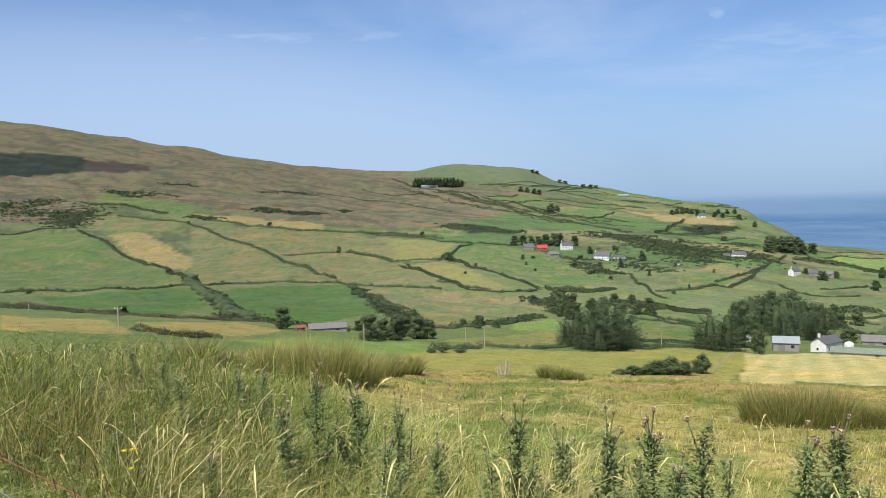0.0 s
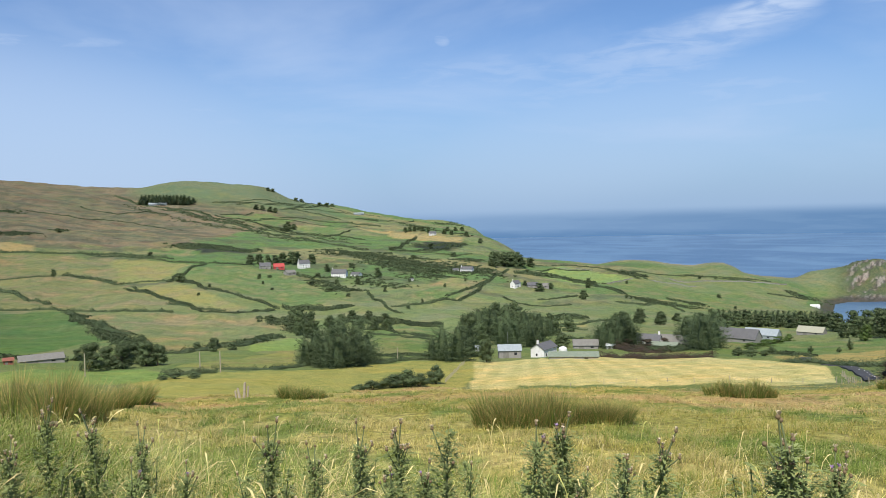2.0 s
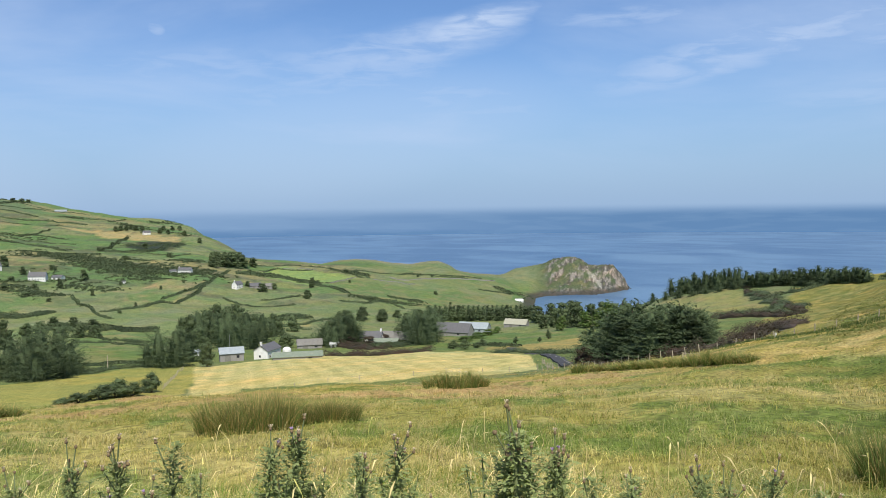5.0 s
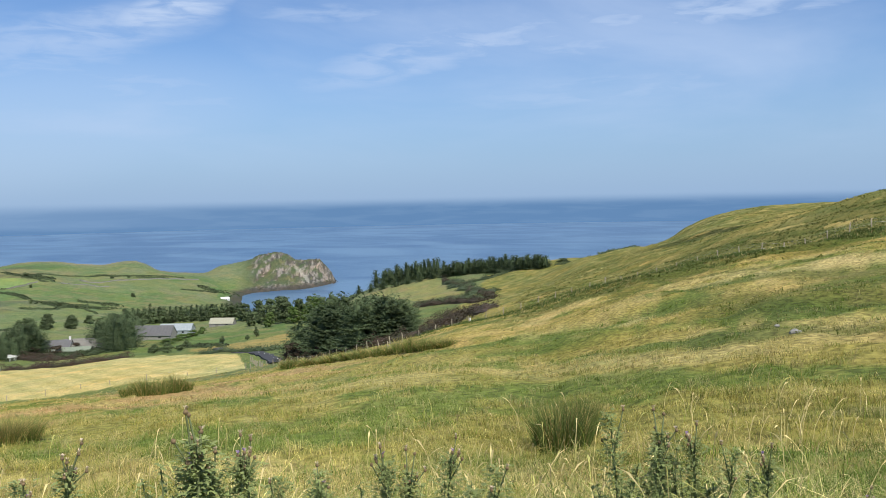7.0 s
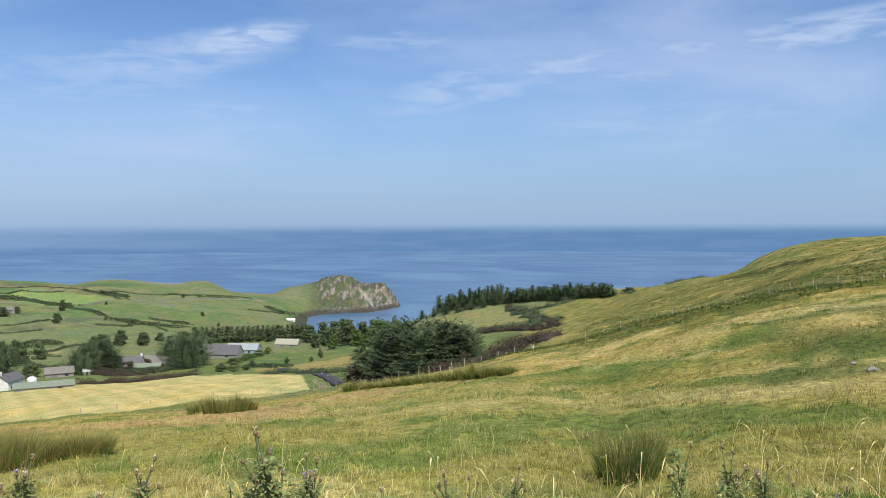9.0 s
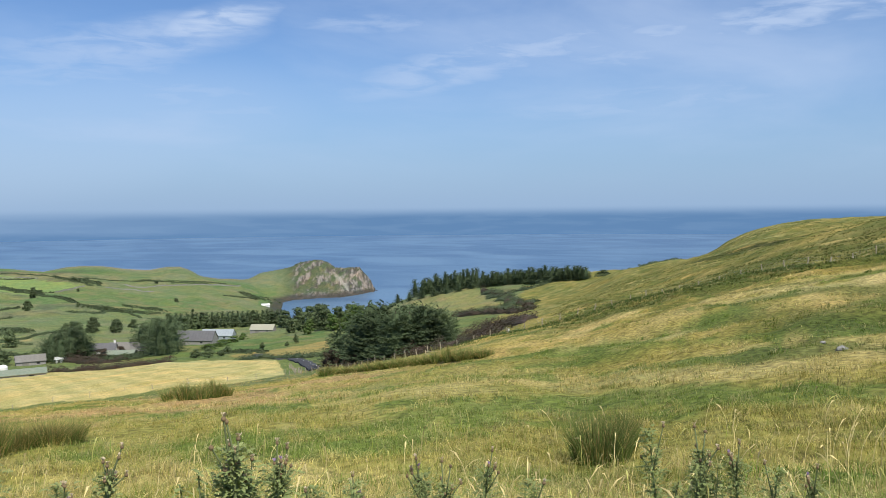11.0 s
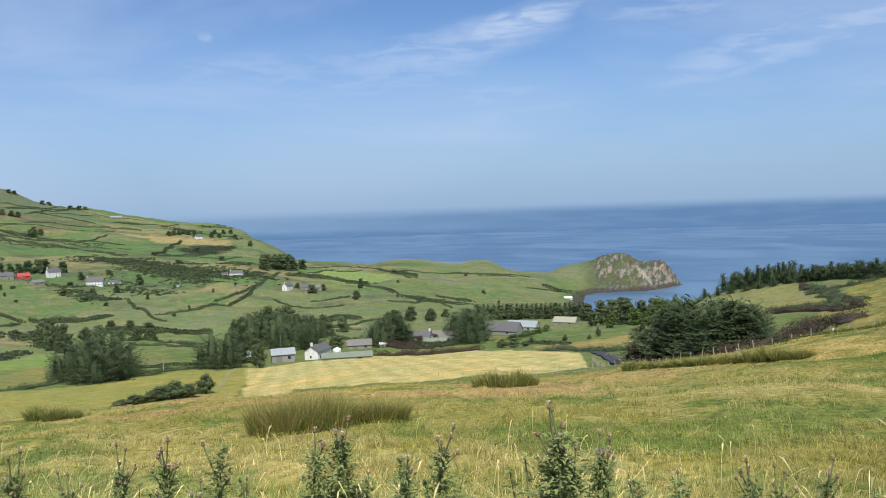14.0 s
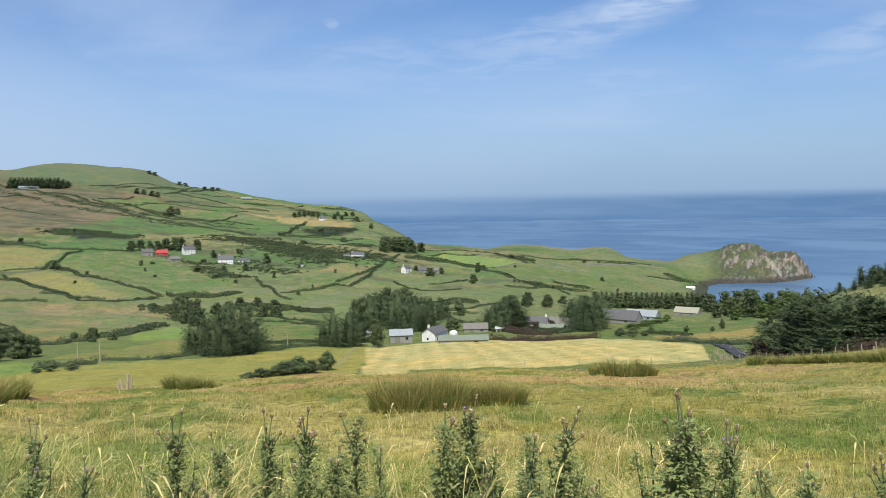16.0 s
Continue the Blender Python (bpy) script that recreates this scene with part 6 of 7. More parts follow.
# ---- plants of the foreground ----
def jagged_leaves(base, out, length, rg, width=0.32):
    """Spiny lobed leaves: each a midrib with toothed edges, drooping at the tip."""
    n = len(base)
    out = out / (np.linalg.norm(out, axis=1)[:, None] + 1e-9)
    side = np.cross(out, np.array((0, 0, 1.0))) + rg.normal(0, 0.25, (n, 3))
    side /= np.linalg.norm(side, axis=1)[:, None] + 1e-9
    L = (length * rg.uniform(0.6, 1.25, n))[:, None]
    steps = ((0.0, 0.15, 0), (0.22, 1.0, 0.05), (0.34, 0.35, 0.06), (0.52, 0.95, 0.03), (0.64, 0.3, 0.0), (0.8, 0.6, -0.08), (1.0, 0.0, -0.2))
    v = []
    for along, half, drop in steps:
        mid = base + out * L * along + np.array((0, 0, 1.0)) * L * drop
        v += [mid - side * L * width * half + np.array((0, 0, 0.3)) * L * width * half, mid + side * L * width * half + np.array((0, 0, 0.3)) * L * width * half]
    v = np.stack(v, 1).reshape(-1, 3)
    m = len(steps)
    k = np.arange(n)[:, None, None] * (2 * m) + np.arange(m - 1)[None, :, None] * 2
    return v, (k + np.array([0, 1, 3, 2])[None, None]).reshape(-1, 4)


def tuft(at, rad, tall, rg, n=14):
    """A brush of fine florets."""
    a = rg.uniform(0, math.tau, n)
    o = np.stack((np.cos(a), np.sin(a), np.zeros(n)), -1) * rad * rg.uniform(0.3, 1.2, (n, 1))
    s = np.stack((-np.sin(a), np.cos(a), np.zeros(n)), -1) * rad * 0.22
    at = np.asarray(at)
    top = at + o + np.array((0, 0, 1)) * tall * rg.uniform(0.7, 1.1, (n, 1))
    v = np.stack((at - s * 0.4 + o * 0.1, at + s * 0.4 + o * 0.1, top + s, top - s), 1).reshape(-1, 3)
    return v, np.arange(n * 4).reshape(n, 4)


def make_thistle(variant):
    """A thistle one unit high: stem, spiny foliage and flower heads."""
    rg = np.random.RandomState(60 + variant)
    ob = thing("thistle", (0, 0, 0), ("tall dark green thistle with brown seed heads", "bushy thistle with a purple flower", "slender thistle with fluffy pale seed heads", "low leafy thistle in long grass")[variant], "thistle", "thistles in rough grass")
    bend = rg.uniform(-0.04, 0.04, 2)
    stem = [tube([(0, 0, -0.04), (bend[0], bend[1], 0.5), (bend[0] * 0.4, bend[1], 0.86)], (0.011, 0.008, 0.004), 6)]
    n = (1150, 1300, 950, 1050)[variant]
    h = 0.03 + rg.uniform(0, 1, n) ** 0.72 * (0.83, 0.85, 0.80, 0.93)[variant]
    a = rg.uniform(0, math.tau, n)
    far = rg.uniform(0, 1, n) ** 1.2 * (0.105, 0.125, 0.085, 0.12)[variant] * (1.0 - 0.5 * h**2) * (0.75 + 0.3 * np.sin(h * 37 + a * 2))
    base = np.stack((np.cos(a) * far + bend[0] * h, np.sin(a) * far + bend[1] * h, h), -1)
    # leafy side branches
    for i in range(5):
        turn, z0, z1, reach = rg.uniform(0, math.tau), rg.uniform(0.15, 0.5), rg.uniform(0.5, 0.78), rg.uniform(0.08, 0.17)
        on = slice(i * n // 15, (i + 1) * n // 15)
        q = rg.uniform(0, 1, n)[on]
        thin = (0.05 * (1.1 - q) * rg.uniform(0, 1, len(q)))[:, None]
        base[on] = np.column_stack((math.cos(turn) * reach * q**0.7, math.sin(turn) * reach * q**0.7, z0 + (z1 - z0) * q)) + rg.normal(0, 1, (len(q), 3)) * thin
        stem.append(tube([(0, 0, z0), (math.cos(turn) * reach * 0.7, math.sin(turn) * reach * 0.7, (z0 + z1) / 2), (math.cos(turn) * reach, math.sin(turn) * reach, z1)], (0.005, 0.004, 0.002), 5))
    out = np.stack((np.cos(a), np.sin(a), rg.uniform(-0.1, 0.8, n)), -1)
    fol = jagged_leaves(base, out, 0.036 * (1.25 - 0.5 * h), rg, 0.26)
    heads = (9, 6, 9, 2)[variant]
    ends = []
    for i in range(heads):
        a, z0 = rg.uniform(0, math.tau), rg.uniform(0.66, 0.82)
        reach = rg.uniform(0.01, 0.075)
        end = (math.cos(a) * reach, math.sin(a) * reach, z0 + rg.uniform(0.06, 0.15) if i else 0.97)
        stem.append(tube([(bend[0] * 0.6, bend[1] * 0.8, z0), end], (0.004, 0.003), 5))
        ends.append(end)
    part("stem", poly_mesh("stem", *gather(stem), M_STEM, smooth_shade=True), ob)
    part("foliage", poly_mesh("foliage", *fol, M_THISTLE), ob)
    for i, end in enumerate(ends):
        bud = part("flower_head", poly_mesh("flower_head", *ball(end, 0.0085, 0.021), M_BUD, smooth_shade=True), ob)
        tip = (end[0], end[1], end[2] + 0.007)
        top = M_PURPLE if variant == 1 and i == 1 else M_FLOSS
        if i % 2 == 0 or variant == 2 or top is M_PURPLE:
            part("floret_tuft", poly_mesh("floret_tuft", *tuft(tip, 0.011, 0.016, rg), top), bud, "purple florets" if top is M_PURPLE else "pale fluffy seed down")
    return ob


KINDS = [make_thistle(i) for i in range(4)]
used = [False] * 4


def thistles(*rows):
    for k, (x, y, tall) in enumerate(rows):
        v = (k * 7 + int(abs(x) * 10)) % 4 if tall > 0.8 else (1, 3)[int(abs(y) * 10) % 2]
        if tall > 1.05:
            v = 0 if v == 3 else v
        src = KINDS[v]
        m = pose(x, y, ground_at(x, y) - 0.02, random.uniform(-5, 5), random.uniform(-5, 5), random.uniform(0, 360))
        fat = tall * random.uniform(0.85, 1.15) * (1.25 if tall < 0.8 else 1.12)
        if not used[v]:
            used[v] = True
            src.matrix_basis = m @ Matrix.Diagonal((fat, fat, tall, 1))
        else:
            keep = src.scale.copy()
            src.scale = (fat, fat, tall)
            copy_thing(src, m)
            src.scale = keep


thistles((0.42, 4.58, 1.02), (0.94, 4.71, 1.1), (1.21, 4.75, 1.09), (1.4, 4.49, 1.04), (1.55, 4.33, 0.83), (1.8, 4.12, 1.0), (1.92, 4.07, 1.0), (2.03, 4.13, 0.94), (2.14, 3.73, 0.82), (2.32, 3.74, 0.98), (2.29, 2.8, 1.14), (2.44, 2.78, 1.0), (2.52, 2.78, 0.94), (2.63, 2.74, 0.99), (-0.32, 4.19, 0.89), (0.74, 4.95, 0.88), (1.91, 3.74, 0.72), (2.17, 3.24, 0.69), (2.88, 2.48, 0.76), (1.23, 4.23, 0.84), (0.93, 4.3, 0.83), (3.03, 2.29, 0.91), (3.08, 2.23, 0.82), (3.28, 2.11, 0.86), (3.93, 1.47, 0.97), (4.19, 1.34, 0.95))
thistles((4.13, 1.18, 0.9), (4.07, 1.03, 0.81), (2.71, 2.81, 1.0), (2.69, 2.39, 0.79), (2.57, 2.52, 0.78), (3.13, 1.79, 0.77), (4.31, 0.9, 0.85), (3.98, 1.34, 0.8), (1.95, 3.38, 0.9), (2.9, 1.77, 0.73), (-0.8, 5.24, 0.98), (-0.56, 5.57, 1.0), (-1.52, 6.32, 0.71), (-1.38, 6.45, 0.74), (-0.27, 5.19, 0.98), (-2.31, 6.82, 0.69), (-2.8, 7.49, 0.6), (-2.7, 6.46, 0.56), (-0.89, 4.92, 0.83), (-3.46, 6.65, 0.44), (-3.83, 8.15, 0.54), (-1.06, 4.06, 0.73), (-1.83, 4.65, 0.6), (0.02, 4.8, 0.82), (0.26, 4.39, 0.74), (-1.77, 5.73, 0.72))


for _ in range(46):
    a, r = radians(random.uniform(3, 33)), random.uniform(4.0, 9.0)
    if random.random() < 0.6:
        a = radians(random.uniform(-90, 3))
        r = random.uniform(3.5, 4.6)
    thistles((-math.sin(a) * r, math.cos(a) * r, random.uniform(0.36, 0.62)))


def rush_mesh(rg, count, width, dry):
    """Stiff upright rush stems of a clump one unit high and about one unit across."""
    a, q = rg.uniform(0, math.tau, count), np.sqrt(rg.uniform(0, 1, count))
    x, y = np.cos(a) * q * 0.36, np.sin(a) * q * 0.36
    lump = 0.8 + 0.25 * waves(x, y, 0.45, 71) + 0.15 * waves(x, y, 0.17, 72)
    tall = rg.uniform(0.25, 1.1, count) ** 0.8 * (1 - 0.3 * q) * np.clip(lump + 0.2, 0.5, 1.3)
    lean = np.stack((np.cos(a), np.sin(a)), -1) * (q * rg.uniform(0.2, 0.8, count))[:, None] + rg.normal(0, 0.15, (count, 2)) + np.array((0.06, 0.03))
    lean = lean * (0.65 if width < 0.008 else 1.0)
    s = rg.uniform(0, math.tau, count)
    side = np.stack((np.cos(s), np.sin(s), np.zeros(count)), -1) * width / 2
    root = np.stack((x, y, np.full(count, -0.06)), -1)
    mid = root + np.column_stack((lean * 0.4 * tall[:, None], tall * 0.6))
    tip = root + np.column_stack((lean * tall[:, None], tall * 1.02))
    v = np.stack((root - side, root + side, mid - side * 0.8, mid + side * 0.8, tip), 1).reshape(-1, 3)
    k = np.arange(count)[:, None] * 5
    tn = np.repeat(np.array((0.52, 0.40, 0.15) if dry else (0.105, 0.175, 0.040) if width < 0.008 else (0.135, 0.215, 0.048)) * rg.uniform(0.5, 1.5, (count, 1)), 5, 0)
    for k_, much in ((2, 0.12), (3, 0.12), (4, 0.2 if width < 0.008 else 0.48)):
        tn[k_::5] = tn[k_::5] * (1 - much) + np.array((0.46, 0.35, 0.14)) * much
    name = "dry_stem" if dry else "green_stem"
    return poly_mesh(name, v, [k + np.array([[0, 1, 3, 2]]), k + np.array([[2, 3, 4]])], M_GRASS, tn)


RUSH = {}
for key, (count, width, straw) in {"near": (2400, 0.0075, 0.14), "mid": (2200, 0.009, 0.36), "far": (1100, 0.016, 0.25)}.items():
    RUSH[key] = [(rush_mesh(np.random.RandomState(90 + i), int(count * (1 - straw)), width, False), rush_mesh(np.random.RandomState(95 + i), int(count * straw), width, True)) for i in range(3)]


def rushes(*rows):
    for i, (x, y, tall, half) in enumerate(rows):
        r = math.hypot(x, y)
        key = "near" if r < 13 else "mid" if r < 34 else "far"
        ob = thing("rush_clump", (x, y, ground_at(x, y)), "dense tussock of dark green rushes in pasture" if key == "near" else "rush tussock, green with brown dry tips", "rushes", "rush tussocks")
        ob.matrix_basis = pose(x, y, ground_at(x, y), 0, 0, random.uniform(0, 360)) @ Matrix.Diagonal((half * 1.7, half * 1.7, tall * random.uniform(0.75, 1.15) * (0.72 if r > 60 else 1.0), 1))
        for me in RUSH[key][i % 3]:
            stems = part(me.name.split(".")[0], me, ob, "brown dry rush stems" if me.name.startswith("dry") else "")
            stems["kind"] = "stuff"


rushes((6.2, 16.2, 0.98, 0.48), (6.4, 15.7, 0.95, 0.48), (6.9, 15.7, 0.89, 0.48), (7.5, 15.9, 0.85, 0.51), (8.5, 16.7, 0.8, 0.46), (9.0, 16.5, 0.67, 0.46), (9.5, 16.5, 0.58, 0.38), (-2.6, 19.3, 1.35, 0.69), (-2.1, 20.3, 1.31, 0.64), (-3.7, 21.3, 1.32, 0.7), (-2.3, 32.7, 1.21, 0.92), (-2.0, 43.7, 1.25, 1.06), (-10.3, 34.7, 1.56, 1.0), (-9.0, 35.2, 1.5, 1.15), (-6.9, 32.4, 1.6, 1.06), (-15.0, 47.4, 1.6, 1.19), (35.3, 48.7, 1.46, 0.82), (29.4, 39.2, 1.23, 0.67), (29.8, 38.4, 1.15, 0.67), (30.7, 38.3, 1.11, 0.67), (31.4, 38.1, 0.98, 0.51), (9.9, 4.6, 0.98, 0.54), (10.5, 4.6, 0.75, 0.36), (6.6, 54.1, 1.08, 0.78))
rushes((7.1, 51.2, 1.13, 0.75), (8.2, 51.9, 0.97, 0.76), (9.1, 16.5, 0.64, 0.46), (7.3, 16.3, 0.79, 0.44), (7.0, 16.8, 0.76, 0.44), (65.1, 62.5, 1.6, 1.22), (72.8, 68.1, 1.6, 1.36), (72.9, 66.4, 1.6, 1.34), (72.9, 64.5, 1.6, 1.32), (73.0, 62.9, 1.6, 1.3), (72.7, 60.9, 1.6, 1.29), (72.7, 59.3, 1.6, 1.27), (68.9, 54.7, 1.6, 1.19), (65.8, 50.7, 1.59, 1.12), (49.0, 36.7, 1.17, 0.83), (48.2, 35.1, 1.15, 0.81), (47.5, 33.6, 1.11, 0.79), (47.2, 32.4, 0.8, 0.77), (47.5, 31.7, 0.8, 0.77), (47.4, 30.7, 0.8, 0.77))


# seed stalks of long dry grass
rg = np.random.RandomState(17)
x, y, r, az = scatter(11000, 2.6, 14, -96, 38, rg)
keep = rg.uniform(0, 1, len(x)) < step(-0.1, 0.8, waves(x, y, 2.2, 61) + 0.5 * waves(x, y, 1.2, 62)) * (0.35 + 0.65 * (step(8, 6, r) + step(14, 10, r) * (az > 0)))
x, y, r = x[keep], y[keep], r[keep]
n = len(x)
tall = rg.uniform(0.28, 0.68, n) * np.where(r > 8, 0.8, 1)
a = rg.uniform(0, math.tau, n)
lean = np.stack((np.cos(a), np.sin(a)), -1) * rg.uniform(0.05, 0.55, (n, 1)) + np.array((0.12, 0.04))
b = rg.uniform(0, math.tau, n)
side = np.stack((np.cos(b), np.sin(b), np.zeros(n)), -1)
w = np.maximum(0.0016, r * 0.00032)[:, None]
root = np.stack((x, y, height(x, y) - 0.02), -1)
mid = root + np.column_stack((lean * 0.25 * tall[:, None], tall * 0.55))
neck = root + np.column_stack((lean * 0.7 * tall[:, None], tall * 0.86))
belly = root + np.column_stack((lean * 0.95 * tall[:, None], tall * 0.95))
tip = root + np.column_stack((lean * 1.25 * tall[:, None], tall * (1.0 - 0.1 * rg.uniform(0, 1, n))))
fat = w * rg.uniform(2.2, 4.8, (n, 1))
v = np.stack((root - side * w, root + side * w, mid - side * w, mid + side * w, neck - side * w, neck + side * w, belly - side * fat, belly + side * fat, tip), 1).reshape(-1, 3)
k = np.arange(n)[:, None] * 9
q = np.concatenate([k + np.array([[0, 1, 3, 2]]), k + np.array([[2, 3, 5, 4]]), k + np.array([[4, 5, 7, 6]])])
tone = (np.array((0.72, 0.60, 0.28)) * rg.uniform(0.6, 1.3, (n, 1))) * np.where(rg.uniform(0, 1, (n, 1)) < 0.25, np.array((0.65, 0.75, 0.5)), 1.0)
stalks = new("grass_stalks", poly_mesh("grass_stalks", v, [q, k + np.array([[6, 7, 8]])], M_GRASS, np.repeat(tone, 9, 0)))
tagged(stalks, "dry straw-coloured grass stalks with drooping seed heads", "grass", kind="stuff")

# leafy weeds low among the grass
x, y, r, az = scatter(26000, 2.6, 9, -96, 38, rg)
patchy = waves(x, y, 2.6, 63) + 0.5 * waves(x, y, 0.9, 64) + 0.6 * step(-5, 12, az)
keep = (patchy > np.where(r < 5.6, 0.0, 0.3)) & ((r < 6.5) | (az > 2))
x, y, r = x[keep], y[keep], r[keep]
n = len(x)
z = height(x, y) + rg.uniform(0.02, 0.42, n) * np.where(az[keep] > 4, 1.25, 0.85)
a = rg.uniform(0, math.tau, n)
out = np.stack((np.cos(a), np.sin(a), rg.uniform(-0.1, 0.7, n)), -1)
weeds = new("leafy_weeds", poly_mesh("leafy_weeds", *jagged_leaves(np.stack((x, y, z), -1), out, 0.036, rg, 0.26), M_THISTLE))
tagged(weeds, "low spiny green weeds among long grass", "weeds", kind="stuff")


def ragwort(x, y):
    g = ground_at(x, y)
    ob = thing("yellow_flower", (x, y, g), "small yellow wild flowers in the long grass", "flower")
    rg = np.random.RandomState(int(abs(x * 100)))
    tops = [(rg.uniform(-0.07, 0.07), rg.uniform(-0.07, 0.07), rg.uniform(0.38, 0.5)) for _ in range(4)]
    part("stem", poly_mesh("stem", *gather([tube([(0, 0, -0.02), t], (0.004, 0.003), 5) for t in tops]), M_STEM), ob)
    for t in tops:
        part("petals", poly_mesh("petals", *ball(t, 0.018, 0.012, 3, 9), M_YELLOW), ob)


ragwort(-1.62, 4.25)


# ---- the wire fence close by, at the left ----
def sag(p, q, drop, n=9):
    t = np.linspace(0, 1, n)[:, None]
    pts = np.asarray(p) * (1 - t) + np.asarray(q) * t
    pts[:, 2] -= drop * 4 * (t * (1 - t))[:, 0]
    return pts


def near_fence():
    px_, py_ = -0.55, 1.66
    ob = thing("wire_fence", (px_, py_, ground_at(px_, py_)), "wire fence with a grey wooden post and rusty barbed strand", "fence")
    v, f = tube([(0, 0, -0.3), (0.004, 0, 0.5), (0, 0.003, 1.07)], (0.048, 0.046, 0.045), 10)
    part("post", poly_mesh("post", v, [f, np.arange(20, 30)[None]], M_WOOD), ob, "weathered grey fence post")
    for name, mat, up, rad in (("barbed_strand", M_RUST, 1.06, 0.0016), ("plain_strand", M_WIRE, 0.965, 0.0016)):
        pts = sag((0.05, -0.06, up), (-2.35, 2.1, up + 0.04), 0.012)
        pieces = [tube(pts, [rad] * len(pts), 6)]
        if name == "barbed_strand":
            for s in np.linspace(0.03, 0.97, 30):
                p = np.array([np.interp(s, np.linspace(0, 1, len(pts)), pts[:, i]) for i in range(3)])
                for d in ((0.004, 0.012, 0.016), (0.004, -0.014, 0.012), (-0.004, 0.012, -0.016)):
                    pieces.append(tube([p - np.array(d), p + np.array(d)], (0.0014, 0.0006), 4))
        part(name, poly_mesh(name, *gather(pieces), mat), ob)


near_fence()


# ---- fences, poles and posts ----
def box(cx, cy, cz, sx, sy, sz):
    c = np.array([(x, y, z) for z in (-1, 1) for y in (-1, 1) for x in (-1, 1)], float) * np.array((sx, sy, sz)) / 2 + np.array((cx, cy, cz))
    return c, np.array([(0, 2, 3, 1), (4, 5, 7, 6), (0, 1, 5, 4), (2, 6, 7, 3), (0, 4, 6, 2), (1, 3, 7, 5)])


def post_mesh(tall, rad):
    v, f = tube([(0, 0, -0.35), (0.01, 0, tall * 0.5), (0.0, 0.01, tall), (0, 0.01, tall + rad * 0.5)], (rad * 1.05, rad, rad * 0.95, rad * 0.4), 7)
    return poly_mesh("post", v, [f, np.arange(21, 28)[None]], M_WOOD)


def fence_run(tall, gap, *path):
    """A post and wire fence over the land, along a path."""
    P = np.asarray(path, float)
    seg = np.hypot(*np.diff(P, axis=0).T)
    run = np.concatenate(([0], np.cumsum(seg)))
    n = int(run[-1] / gap) + 1
    s = np.linspace(0, run[-1], n)
    x, y = np.interp(s, run, P[:, 0]), np.interp(s, run, P[:, 1])
    z = height(x, y)
    ob = thing("field_fence", (x[0], y[0], z[0]), "post and wire fence crossing rough pasture", "fence", "field fences")
    meshes = [post_mesh(tall * q, 0.065) for q in (0.92, 1.0, 1.1)]
    for i in range(n):
        p = part("post", meshes[(i * 7) % 3], ob)
        p.matrix_basis = pose(x[i] - x[0], y[i] - y[0], z[i] - z[0], random.uniform(-6, 6), random.uniform(-6, 6), random.uniform(0, 90))
    for k, up in enumerate((0.35, 0.65, 0.95)):
        pts = np.stack((x - x[0], y - y[0], z - z[0] + up * tall), -1)
        part("wire", poly_mesh("wire", *tube(pts, [0.003] * n, 4), M_WIRE), ob)


fence_run(0.95, 2.3, (104, 109), (99, 95), (92, 78), (90, 66), (93, 56), (96, 48.5), (96.5, 41), (95, 33.7), (95.5, 26), (97, 18.5), (102, 8.7), (107, 0))
fence_run(1.0, 7.0, (76, 152), (88.6, 150.7), (92.5, 143.5), (94.6, 132.6), (103.6, 124.7), (104.5, 110.7))
fence_run(1.1, 4.0, (63.9, 197.5), (89.2, 260.0), (99.1, 282.7))


def utility_pole(x, y, tall, arm):
    ob = thing("utility_pole", (x, y, ground_at(x, y)), "weathered wooden utility pole standing in fields", "pole", "utility poles")
    v, f = tube([(0, 0, -1), (0, 0, tall * 0.5), (0, 0, tall)], (0.19, 0.16, 0.13), 9)
    part("pole", poly_mesh("pole", v, [f, np.arange(18, 27)[None]], M_WOOD), ob)
    if arm:
        part("crossarm", poly_mesh("crossarm", *box(0, 0.16, tall - 0.45, 1.9, 0.12, 0.14), M_WOOD), ob)
        for q in (-0.8, 0.0, 0.8):
            part("insulator", poly_mesh("insulator", *ball((q, 0.16, tall - 0.28), 0.07, 0.22), M_WHITE), ob)


utility_pole(-75.3, 190.0, 5.5, True)
utility_pole(-25.1, 253.0, 6.5, False)
utility_pole(11.7, 249.4, 6.1, False)
utility_pole(6.4, 265.0, 5.9, False)
utility_pole(204.9, 363.0, 9.8, False)
utility_pole(296.8, 401.0, 10.7, True)
utility_pole(204.8, 361.8, 8.3, False)
utility_pole(-197.7, 392.1, 4.8, False)
utility_pole(80.1, 306.1, 5.0, False)


def stump_posts(x, y):
    g = ground_at(x, y)
    ob = thing("gate_stumps", (x, y, g), "old split grey gateposts leaning together in pasture", "post")
    for dx, dy, tall, rad, tilt in ((0, 0, 1.15, 0.10, 4), (-0.3, 0.1, 0.75, 0.10, -7), (0.26, 0.15, 0.85, 0.07, 5), (-0.55, 0.2, 0.55, 0.08, -3)):
        p = part("post", post_mesh(tall, rad), ob)
        p.matrix_basis = pose(dx, dy, 0, tilt, tilt, 20)


stump_posts(4.5, 62.5)


def marker_post(x, y):
    ob = thing("marker_post", (x, y, ground_at(x, y)), "short white painted marker post by the fence", "post")
    ob.scale = (0.65, 0.65, 0.7)
    part("post", poly_mesh("post", *box(0, 0, 0.4, 0.32, 0.2, 1.1), M_WHITE), ob)
    part("cap", poly_mesh("cap", *box(0, 0, 0.99, 0.36, 0.24, 0.08), M_STONE), ob)


marker_post(93.4, 56.6)


